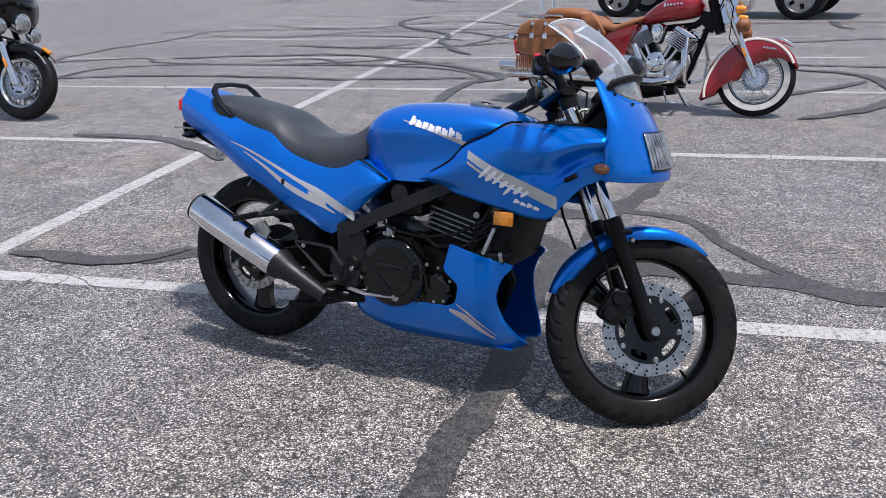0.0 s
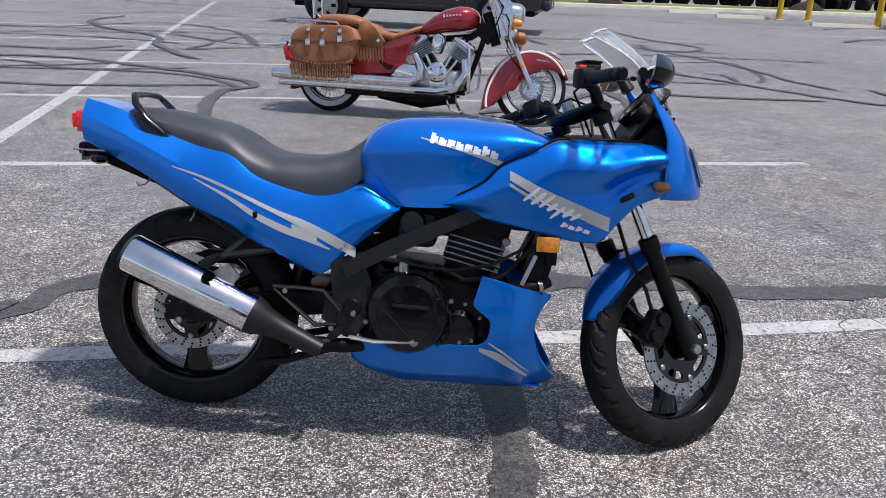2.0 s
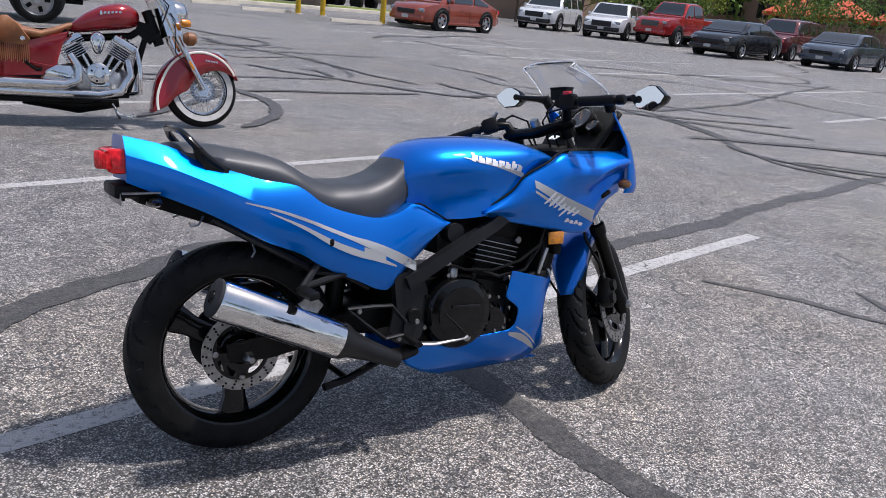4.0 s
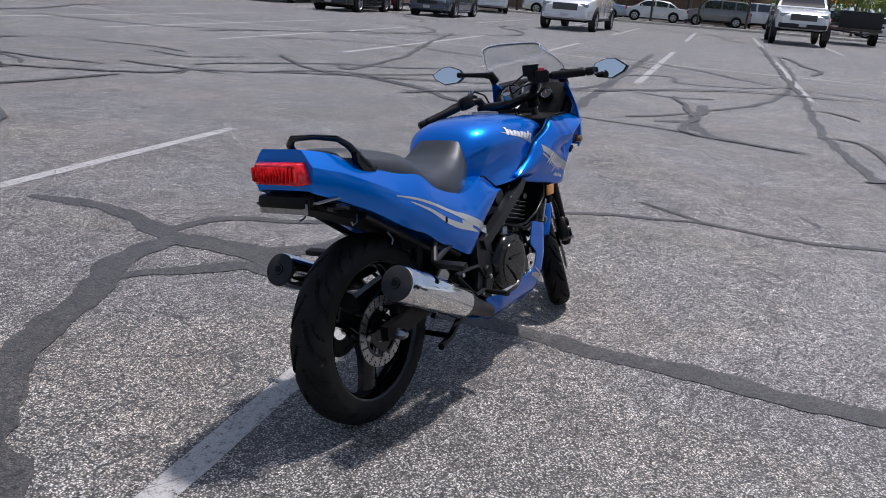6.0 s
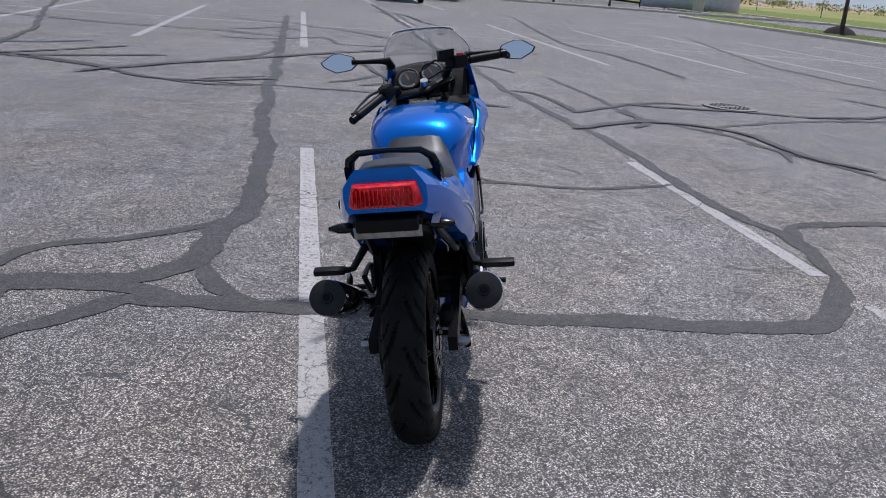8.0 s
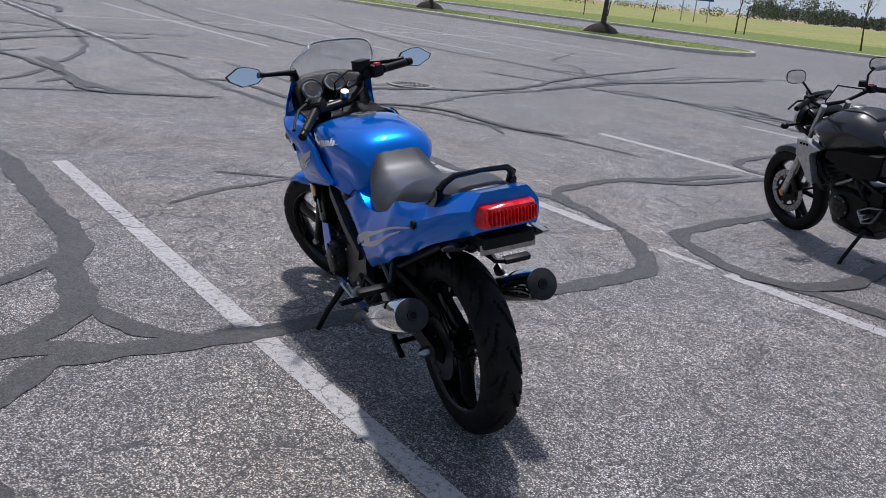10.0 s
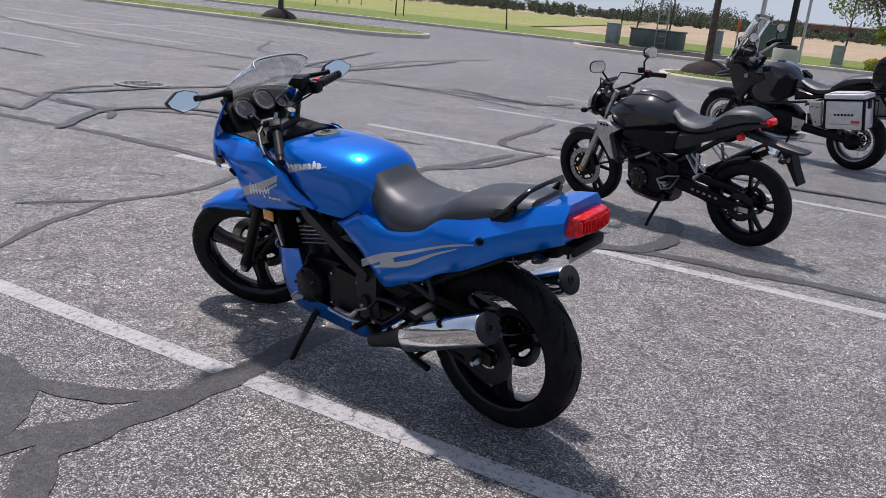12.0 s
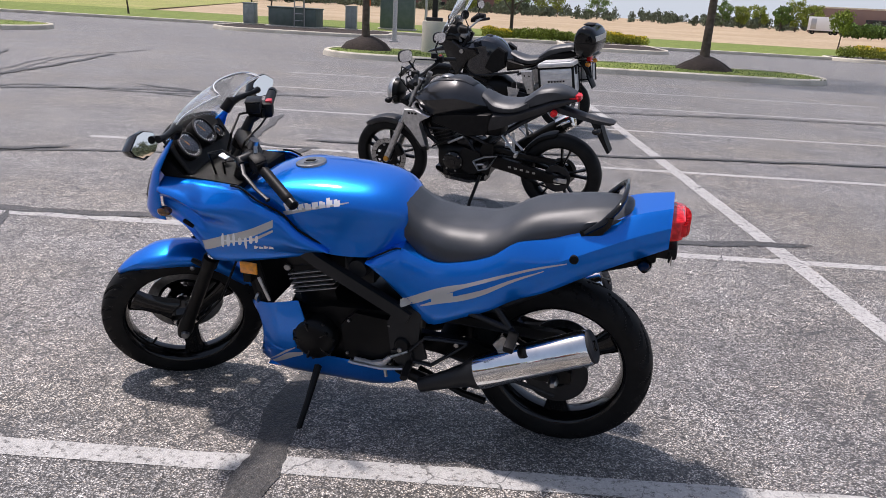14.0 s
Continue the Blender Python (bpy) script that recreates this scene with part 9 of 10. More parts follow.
# row of off-road buggies behind the far kerb
def buggy(x, y, yaw, colour, label):
    b = thing("off_road_buggy", pose(x, y, 0, 0, 0, yaw), label, "buggy", "row of off-road buggies")
    part("body", blob([(-1.3, 0.75, 0.45, 0.15), (-0.9, 0.8, 0.62, 0.28), (0.2, 0.72, 0.65, 0.22), (0.9, 0.75, 0.6, 0.22), (1.4, 0.68, 0.4, 0.12)], 18, 3), colour, b)
    for s in (-1, 1):
        part("roll_bar", Geo().tube([(-0.9, s * 0.6, 0.9), (-0.7, s * 0.55, 1.75), (0.2, s * 0.55, 1.75), (0.8, s * 0.6, 0.9)], 0.03, 8), TRIM, b)
        for q in (-1.0, 1.0):
            part("tyre", Geo().lathe([(0, -0.13), (0.20, -0.13), (0.30, -0.16), (0.36, -0.11), (0.36, 0.11), (0.30, 0.16), (0, 0.13)], (q, s * 0.72, 0.36), n=22), RUBBER, b)
    part("roof", Geo().box((-0.25, 0, 1.77), (1.0, 1.15, 0.04), 0.01), TRIM, b)


REDB = paint("buggy_red", (0.45, 0.02, 0.03))
for k in range(7):
    buggy(10.6 + 2.35 * k, 34.6 - 0.25 * k, -70 + 4 * (k % 3), REDB if k in (1, 3, 4) else TRIM, "red off-road buggy with knobbly tyres" if k in (1, 3, 4) else "black off-road buggy with knobbly tyres")

# yellow bollards, concrete wheel stops
YELLOW = mat("yellow_paint", (0.62, 0.40, 0.01), 0.5, two=(0.5, 0.31, 0.01), scale=8)
for x, y in ((15.25, 23.6), (16.3, 23.55), (16.85, 20.72)):
    b = thing("bollard", pose(x, y, 0), "yellow painted steel bollard with domed top", "bollard", "yellow bollards")
    part("post", Geo().lathe([(0.095, 0), (0.095, 1.12), (0.08, 1.17), (0.04, 1.20), (0, 1.21)], axis="z", n=20), YELLOW, b)
    part("footing", Geo().lathe([(0.17, 0), (0.17, 0.03), (0.10, 0.035)], axis="z", n=20), CONCRETE, b)
for x, y, a in ((14.2, 24.0, -8), (15.6, 20.6, -12), (17.9, 20.25, -30), (13.6, 26.6, -4)):
    single("wheel_stop", Geo().loft([[Vector((q, yy, z)) for yy, z in ((-0.09, 0.0), (-0.06, 0.11), (0.06, 0.11), (0.09, 0.0))] for q in (-0.95, -0.9, 0.9, 0.95)]), CONCRETE, "grey concrete wheel stop on the asphalt", "wheel stop", "wheel stops", m=pose(x, y, 0, 0, 0, a), smooth=20)

# ---- islands, verges, trees ----
def island(name, outline, label, kerb=0.15, h=0.15, top=None):
    """A kerbed bed: outline corners anticlockwise."""
    isl = thing(name, pose(0, 0, 0), label, "", kind="structure")
    n = len(outline)
    c = Vector((sum(p[0] for p in outline) / n, sum(p[1] for p in outline) / n, 0))
    out = [Vector((x, y, 0)) for x, y in outline]
    nrm = []
    for i in range(n):
        d = (out[(i + 1) % n] - out[i - 1]).normalized()
        nrm.append(Vector((-d.y, d.x, 0)))
    up = Vector((0, 0, 1))
    secs = []
    for i in range(n):
        p, q = out[i], nrm[i]
        secs.append([p, p + q * 0.02 + up * (h - 0.03), p + q * 0.045 + up * h, p + q * kerb + up * h, p + q * kerb + up * (h - 0.05)])
    g = Geo().loft(secs + [secs[0]], ring=False)
    part("kerb", g, CONCRETE, isl, "pale concrete kerb", smooth=30)
    inner = [p + q * (kerb - 0.01) + up * (h - 0.02) for p, q in zip(out, nrm)]
    part("bed", Geo().add(inner, [tuple(range(n))]), top or GRASS, isl, smooth=0)
    return isl


def rounded(x0, x1, y0, y1, r=1.2):
    pts = []
    for cx, cy, a0 in ((x1 - r, y1 - r, 0), (x0 + r, y1 - r, 90), (x0 + r, y0 + r, 180), (x1 - r, y0 + r, 270)):
        pts += [(cx + r * math.cos(radians(a0 + 15 * k)), cy + r * math.sin(radians(a0 + 15 * k))) for k in range(7)]
    return pts


island("island_1", rounded(12.9, 44.0, -25.6, -21.4, 1.9), "long kerbed grass island with young trees")
island("island_2", rounded(2.9, 10.4, -36.9, -30.6, 2.2), "kerbed mulch bed with utility boxes", top=MULCH)
island("island_3", rounded(-9.9, 3.4, -21.8, -18.4, 1.5), "kerbed grass island with two trees and a lamp base")
island("island_4", rounded(-8.7, -4.4, -38.8, -31.2, 1.6), "kerbed mulch bed with yellow shrubs", top=MULCH)
island("island_5", rounded(6.5, 26, 28.6, 31.8, 1.4), "kerbed grass island before the row of buggies")
island("island_6", rounded(52.6, 62, -33.5, -29.0, 1.4), "kerbed island by the white screen")
g = Geo().box((-20, -36.6, 0.06), (180, 0.2, 0.16), 0.03)
single("kerb", g, CONCRETE, "pale concrete kerb along the field verge", kind="structure")
single("verge", Geo().add([(-110, -36.7, 0.10), (-110, -54, 0.06), (120, -56, 0.06), (120, -36.7, 0.10)], [(0, 1, 2, 3)]), GRASS, "mown green grass verge along the field", kind="structure")
single("kerb", Geo().box((50.4, 8, 0.06), (0.2, 92, 0.16), 0.03), CONCRETE, "pale concrete kerb at the far end of the lot", kind="structure")
single("far_pavement", Geo().add([(50.6, -34, -0.01), (110, -34, -0.01), (110, 60, -0.01), (50.6, 60, -0.01)], [(0, 1, 2, 3)]), ASPHALT, "grey asphalt of the neighbouring lot", kind="structure")
single("verge", Geo().add([(50.5, -40, 0.02), (53.4, -40, 0.02), (53.4, 60, 0.02), (50.5, 60, 0.02)], [(0, 1, 2, 3)]), GRASS, "narrow grass strip at the far kerb", kind="structure")

# tufts of grass on the islands
g = Geo()
for _ in range(6500):
    k = random.random()
    if k < 0.45:
        x, y = random.uniform(13.4, 40), random.uniform(-25.2, -21.7)
    else:
        x, y = random.uniform(-9.6, 3.0), random.uniform(-21.5, -18.7)
    a, h = random.uniform(0, 6.28), random.uniform(0.015, 0.05)
    dx, dy = 0.012 * math.cos(a), 0.012 * math.sin(a)
    g.v += [Vector((x - dx, y - dy, 0.12)), Vector((x + dx, y + dy, 0.12)), Vector((x + dy * 1.5, y - dx * 1.5, 0.13 + h))]
    q = len(g.v)
    g.f.append((q - 3, q - 2, q - 1))
single("grass_tufts", g, mat("grass_blades", (0.12, 0.16, 0.045), 0.8, rand=0.4), "short uneven green grass on the islands", "grass", kind="stuff", smooth=0, fix=False)


def leaves(g, centre, spread, count, size, droop=0.0):
    for _ in range(count):
        while True:
            p = Vector((random.uniform(-1, 1), random.uniform(-1, 1), random.uniform(-1, 1)))
            if 0.2 < p.length < 1:
                break
        p = Vector((p.x * spread[0], p.y * spread[1], p.z * spread[2])) + Vector(centre)
        m = Euler((random.uniform(0, 6.3), random.uniform(0, 6.3), random.uniform(0, 6.3))).to_matrix()
        s = size * random.uniform(0.6, 1.3)
        k = len(g.v)
        g.v += [p + m @ Vector(q) * s for q in ((-1, 0, 0), (0, -0.5, 0.1), (1, 0, 0), (0, 0.5, 0.1))]
        g.f.append((k, k + 1, k + 2, k + 3))


def tree(name, x, y, height, crown, material, label, trunk=0.11, mound=True, count=900, seed=0, leaf=0.10, clear=0.42, z0=0.13, group=""):
    random.seed(1000 + seed)
    t = thing(name, pose(x, y, z0), label, "tree", group)
    lean = random.uniform(-0.15, 0.15)
    pts, rs = [], []
    for k in range(9):
        u = k / 8
        pts.append((lean * u + 0.05 * math.sin(4 * u + seed), 0.04 * math.cos(3 * u + seed), height * 0.72 * u - 0.05))
        rs.append(trunk * (1.25 if k == 0 else 1.0) * (1 - 0.62 * u))
    part("trunk", Geo().tube(pts, rs, 10), BARK, t)
    g = Geo()
    tips = []
    for k in range(13):
        u = clear + (0.98 - clear) * k / 13
        a = k * 2.4 + seed
        o = Vector((lean * u, 0, height * 0.72 * u))
        r = crown * random.uniform(0.45, 0.95) * (1.1 - 0.5 * abs(u - 0.6))
        e = o + Vector((math.cos(a) * r, math.sin(a) * r, height * random.uniform(0.14, 0.30)))
        m = o.lerp(e, 0.5) + Vector((0, 0, 0.08 * height * random.uniform(-0.3, 0.3)))
        part("limb", Geo().tube([o, m, e], [trunk * 0.35, trunk * 0.22, trunk * 0.08], 6), BARK, t)
        tips += [m.lerp(e, 0.5), e]
    tips.append(Vector((lean, 0, height * 0.85)))
    for p in tips:
        leaves(g, p, (crown * 0.36, crown * 0.36, height * 0.10), count // len(tips), leaf)
    part("crown", g, material, t, smooth=0, fix=False)
    if mound:
        mg = Geo()
        rr = 0.70
        mg.lathe([(rr * 1.05, 0.0), (rr * 0.97, 0.07), (rr * 0.78, 0.19), (rr * 0.5, 0.30), (trunk * 1.5, 0.37), (0, 0.37)], axis="z", n=26)
        mg.v = [p + Vector((0, 0, 0.05 * noise.noise(p * 4) if p.z > 0.02 else 0)) + Vector((p.x, p.y, 0)) * 0.12 * noise.noise(p * 2 + Vector((seed, 0, 0))) for p in mg.v]
        single("mulch_mound", mg, MULCH, "dark heaped mulch mound round a tree trunk", "mulch", "mulch mounds", m=pose(x, y, z0 - 0.02))
    return t


LEAF = mat("leaf_green", (0.10, 0.17, 0.03), 0.7, rand=0.45)
LEAF2 = mat("leaf_yellow_green", (0.20, 0.25, 0.03), 0.7, rand=0.4)
PURPLE = mat("leaf_purple", (0.075, 0.035, 0.030), 0.7, rand=0.5)
# far foliage: green lightened and greyed, distance haze put into the colour
HAZYLEAF = mat("leaf_hazed", (0.095, 0.12, 0.075), 0.8, rand=0.5)
tree("island_tree", 2.35, -20.9, 8.6, 2.0, PURPLE, "young tree with bare trunk and purple leaves on a mulch mound", seed=1, count=1600, clear=0.74)
tree("island_tree", -6.95, -20.6, 8.6, 3.3, LEAF, "young tree with pale trunk and green leaves on a mulch mound", seed=2, count=4200, clear=0.74, trunk=0.13)
tree("island_tree", 19.7, -24.0, 7.6, 2.0, LEAF, "young tree with pale trunk on a mulch mound", seed=3, count=1300, clear=0.65)
tree("island_tree", 31.5, -24.2, 7.6, 2.0, LEAF, "young tree with slim trunk on a mulch mound", seed=4, count=1300, clear=0.65)
tree("island_tree", 58.5, -30.6, 6.0, 2.0, LEAF, "slim tree on a mulch mound before the white screen", seed=5, count=900, clear=0.65)
tree("island_tree", 11.5, 30.2, 5.0, 2.0, LEAF2, "young tree on a mulch mound by the buggies", seed=6, count=900)
tree("island_tree", 20.5, 30.2, 5.0, 2.0, LEAF2, "young tree with yellow-green leaves on a mulch mound", seed=7, count=900)
for k, (x, y, h, w, m, l) in enumerate(((9.4, -38.5, 4.8, 0.9, LEAF2, "thin young tree behind the utility boxes"), (7.9, -38.9, 6.4, 2.0, PURPLE, "tree with dark purple leaves behind the utility boxes"),
                                        (0.2, -40.5, 4.4, 1.1, LEAF2, "thin young green tree on the verge"), (-2.4, -41.5, 6.4, 3.5, PURPLE, "spreading tree with purple leaves on the verge"),
                                        (18.0, -42, 4.2, 0.5, LEAF2, "thin staked tree on the verge"), (28, -46, 4.4, 0.6, LEAF2, "thin staked tree on the verge"), (37, -49, 4.4, 0.6, LEAF2, "thin tree on the verge"), (45, -53, 4.4, 0.7, LEAF2, "thin tree with pale green leaves on the verge"),
                                        (-22.3, -48.5, 2.5, 0.62, LEAF2, "small bright green tree on the verge"))):
    tree("verge_tree", x, y, h, w, m, l, 0.10 if k == 3 else 0.05, False, 16000 if k == 3 else 9000 if k == 1 else 170 if 3 < k < 8 else 1500 if k == 8 else 900, 20 + k, 0.065 if k in (1, 3) else 0.08, 0.22 if k == 3 else 0.5, 0.05)
for k, (x, y, h, w) in enumerate(((-73.0, -250, 7.8, 2.9), (-79.5, -252, 6.8, 2.7), (-88, -262, 7.0, 2.8), (-77.5, -214, 6.6, 2.4), (-82, -216, 7.8, 3.0), (-86.5, -218, 7.2, 2.8),
                                   (-15, -275, 8.4, 3.6), (-22, -285, 9.0, 3.4), (-27, -280, 11.5, 3.2), (-43, -300, 9.4, 4.2), (-10, -290, 6.4, 3.2), (2, -270, 6.0, 2.6))):
    tree("field_tree", x, y, h, w, LEAF2 if k % 3 else LEAF, "full round green tree beyond the field", 0.16, False, 1500, 120 + k, 0.30, 0.12, 0.0, "trees beyond the field")
for k, (x, y) in enumerate(((53.0, 15.0), (53.2, 12.4), (52.6, 8.6), (54.0, 3.4), (53.6, 0.4), (55.0, -2.6), (56.0, -7.4), (57, -12.0), (58, -18.5), (52, 21), (52, 28), (54, -21.5))):
    tree("street_tree", x, y, 4.8 + 0.5 * (k % 3), 2.1, LEAF2 if k % 3 else LEAF, "leafy yellow-green young tree along the far kerb", 0.08, False, 1500, 40 + k, 0.11, 0.38, 0.0, "trees along the far kerb")
for k, (x, y) in enumerate(((30, 34.5), (33.5, 33.5), (38, 33), (42, 31), (45.5, 30), (48.5, 28), (44, 26))):
    tree("street_tree", x, y, 5.2, 2.6, LEAF2 if k % 2 else LEAF, "leafy tree behind the parked cars", 0.09, False, 1500, 60 + k, 0.12, 0.25, 0.0, "trees behind the parked cars")


def shrub(x, y, r, h, material, label, seed, count=900, z0=0.10, group="", leaf=0.055):
    random.seed(2000 + seed)
    s = thing("shrub", pose(x, y, z0), label, "shrub", group)
    g = Geo()
    for k in range(7):
        a = 6.28 * k / 7
        part("stem", Geo().tube([(0, 0, 0), (0.4 * r * math.cos(a), 0.4 * r * math.sin(a), h * 0.7)], [0.015, 0.006], 5), BARK, s)
        leaves(g, (0.5 * r * math.cos(a), 0.5 * r * math.sin(a), h * random.uniform(0.45, 0.65)), (r * 0.5, r * 0.5, h * 0.45), count // 8, leaf)
    leaves(g, (0, 0, h * 0.6), (r * 0.6, r * 0.6, h * 0.45), count // 8, leaf)
    part("foliage", g, material, s, smooth=0, fix=False)
    if material is GOLD:
        b = Geo()
        for k in range(26):
            a, q = random.uniform(0, 6.28), r * random.uniform(0.1, 0.85)
            leaves(b, (q * math.cos(a), q * math.sin(a), h * random.uniform(0.75, 1.0)), (0.10, 0.10, 0.06), 14, 0.04)
        part("blossom", b, BLOSSOM, s, "bright yellow blossom", smooth=0, fix=False)


BLOSSOM = mat("yellow_blossom", (0.70, 0.54, 0.03), 0.7, rand=0.25)
GOLD = mat("leaf_gold", (0.27, 0.29, 0.03), 0.7, rand=0.4)
for k in range(13):
    shrub(-1.3 - 0.60 * k, -37.7 + 0.3 * math.sin(k * 2), 0.48, 0.50 + 0.08 * math.sin(k * 5.1), GOLD if k in (0, 1, 8, 9, 10, 11, 12) else LEAF2, "golden yellow flowering shrub in a mulch bed" if k in (0, 1) or k > 7 else "yellow-green shrub in a mulch bed", k, group="shrubs in the bed")
island("island_7", rounded(-26.0, -17.0, -38.8, -35.2, 1.4), "kerbed mulch bed with flowering shrubs", top=MULCH)
for k in range(6):
    shrub(-17.9 - 0.75 * k, -37.0, 0.55, 0.54 + 0.06 * (k % 2), GOLD if k % 3 else LEAF2, "golden yellow flowering shrub by the kerb", 20 + k, group="shrubs by the kerb")
for k in range(4):
    shrub(-61 - 1.5 * k, -136.5 + 0.4 * k, 1.5, 2.3 - 0.2 * (k % 2), LEAF, "broad clipped green hedge shrub beyond the field", 50 + k, 1600, 0.0, "hedge shrubs beyond the field", 0.22)
for k in range(9):
    shrub(60 + 2.6 * k, -20.5 - 1.3 * (k % 3), 1.5, 2.4, LEAF if k % 2 else LEAF2, "tall rounded green shrub at the lot's edge", 30 + k, 1300, group="tall shrubs at the lot's edge")

# utility boxes, poles, concrete lamp base
GREENBOX = mat("utility_green", (0.10, 0.135, 0.115), 0.5, two=(0.13, 0.16, 0.14), scale=4)
GREYBOX = mat("utility_grey", (0.33, 0.36, 0.33), 0.5, two=(0.28, 0.31, 0.28), scale=4)


def cabinet(name, x, y, size, material, label, yaw=0):
    c = thing(name, pose(x, y, 0.11, 0, 0, yaw), label, "utility box")
    part("pad", Geo().box((0, 0, 0.03), (size[0] * 1.12, size[1] * 1.15, 0.08), 0.01), CONCRETE, c)
    part("body", Geo().box((0, 0, 0.07 + size[2] / 2), size, 0.03), material, c)
    part("lid", Geo().box((0, 0, 0.07 + size[2] + 0.025), (size[0] * 1.04, size[1] * 1.06, 0.06), 0.02), material, c)
    for k in (-1, 1):
        part("door", Geo().box((k * size[0] * 0.25, size[1] / 2 + 0.006, 0.07 + size[2] * 0.48), (size[0] * 0.46, 0.012, size[2] * 0.82), 0.004), material, c)


cabinet("utility_pedestal", 9.6, -35.4, (0.55, 0.4, 0.85), GREYBOX, "pale green-grey utility pedestal on the mulch", -8)
cabinet("utility_vault", 7.5, -35.3, (2.2, 1.1, 0.75), GREENBOX, "low wide dark green-grey utility vault on the mulch", -6)
cabinet("utility_pedestal", 5.1, -36.0, (0.5, 0.4, 0.95), GREYBOX, "pale green-grey utility pedestal", 0)
cabinet("utility_cabinet", 3.4, -40.5, (1.7, 1.0, 1.45), GREENBOX, "tall dark green utility cabinet on the verge", 0)
cabinet("utility_pedestal", 0.3, -39.5, (0.5, 0.4, 0.8), GREYBOX, "pale green-grey utility pedestal on the verge", 0)
lad = thing("ladder_rack", pose(7.2, -34.6, 0.12, 0, 0, 10), "narrow grey metal ladder frame by the utility vault", "ladder")
for s in (-0.22, 0.22):
    part("rail", Geo().tube([(s, 0, 0), (s * 0.9, 0.02, 2.6)], 0.03, 6), STEEL, lad)
for k in range(8):
    part("rung", Geo().tube([(-0.21, 0.01, 0.3 + 0.3 * k), (0.21, 0.01, 0.3 + 0.3 * k)], 0.018, 6), STEEL, lad)
mk = thing("marker_post", pose(4.5, -37.6, 0.1), "thin orange utility marker post", "marker post")
part("post", Geo().lathe([(0.04, 0), (0.04, 1.3), (0, 1.31)], axis="z", n=10), GREYBOX, mk)
part("cap", Geo().lathe([(0.07, 1.1), (0.07, 1.6), (0, 1.62)], axis="z", n=10), mat("marker_orange", (0.6, 0.13, 0.03), 0.5), mk)


def pole(name, x, y, r, h, material, label, z0=0.0):
    p = thing(name, pose(x, y, z0), label, "pole")
    part("shaft", Geo().lathe([(r, 0), (r * 0.8, h), (0, h)], axis="z", n=14), material, p)
    part("base_plate", Geo().box((0, 0, 0.02), (r * 4, r * 4, 0.04), 0.01), material, p)
    return p


pole("metal_pole", 2.42, -29.2, 0.085, 7.5, ALU, "pale grey metal pole beside the drive")
pole("metal_pole", 1.9, -39.5, 0.07, 7.5, ALU, "thin pale metal pole on the verge", 0.05)
lp = thing("lamp_post", pose(0.52, -21.2, 0.10), "dark square lamp post on a tall concrete base", "lamp post")
part("base", Geo().lathe([(0.34, 0.0), (0.34, 0.84), (0.32, 0.88), (0, 0.88)], axis="z", n=24), CONCRETE, lp)
part("plate", Geo().box((0, 0, 0.93), (0.46, 0.46, 0.10), 0.02), TRIM, lp)
part("shaft", Geo().box((0, 0, 4.4), (0.15, 0.15, 7.0), 0.01), TRIM, lp)
lp2 = thing("lamp_post", pose(56.8, -29.6, 0.10), "dark lamp post on a concrete base by the white screen", "lamp post")
part("base", Geo().lathe([(0.42, 0.0), (0.42, 0.9), (0, 0.9)], axis="z", n=24), CONCRETE, lp2)
part("shaft", Geo().box((0, 0, 4.4), (0.15, 0.15, 7.0), 0.01), TRIM, lp2)
for k in range(6):
    s = thing("fence_post", pose(12 + 15.6 * k, -44.5 - 1.8 * k, 0.05), "thin dark post along the field", "fence post", "posts along the field")
    part("post", Geo().lathe([(0.035, 0), (0.035, 1.7), (0, 1.72)], axis="z", n=8), TRIM, s)
bb = thing("real_estate_sign", pose(50.5, -72.5, 0, 0, 0, 35), "blue and white board sign on posts in the field", "sign")
SIGNB = mat("sign_blue", (0.02, 0.08, 0.25), 0.5, two=(0.025, 0.10, 0.3), scale=3)
part("board", Geo().box((0, 0, 3.0), (3.4, 0.08, 1.7), 0.01), SIGNB, bb)
part("band", Geo().box((0, 0.045, 2.85), (3.4, 0.02, 0.5), 0.0), WHITE, bb)
for k in range(7):
    part("label_bar", Geo().box((-0.95 + 0.3 * k, 0.05, 3.45), (0.22, 0.02, 0.26)), WHITE, bb)
for k in range(8):
    part("label_bar", Geo().box((0.3 + 0.14 * k, 0.05, 2.36), (0.1, 0.02, 0.14)), WHITE, bb)
for s in (-1.3, 0.0, 1.3):
    part("post", Geo().box((s, -0.06, 1.2), (0.12, 0.1, 2.4), 0.01), ALU, bb)

# meadow that turns green towards the far corner
MEADOW = mat("meadow", (0.22, 0.25, 0.06), 0.95, two=(0.30, 0.28, 0.10), scale=0.15, fine=0.3, bscale=2.5)
single("meadow", Geo().add([(22, -50.5, -0.03), (120, -58, -0.03), (260, -230, -0.03), (60, -230, -0.03)], [(0, 1, 2, 3)]), MEADOW, "pale green weedy meadow beside the dry field", kind="structure")
for k, (x, y) in enumerate(((61, 6.5), (60.5, 11.5), (60, 16.5), (60.5, 21), (61, 25.5), (62, 1.5), (62.5, -3), (63, -10))):
    tree("street_tree", x, y, 4.6 + 0.4 * (k % 3), 2.3, LEAF2 if k % 3 else LEAF, "leafy yellow-green tree before the orange canopies", 0.08, False, 1100, 80 + k, 0.12, 0.30, 0.0, "trees before the canopies")

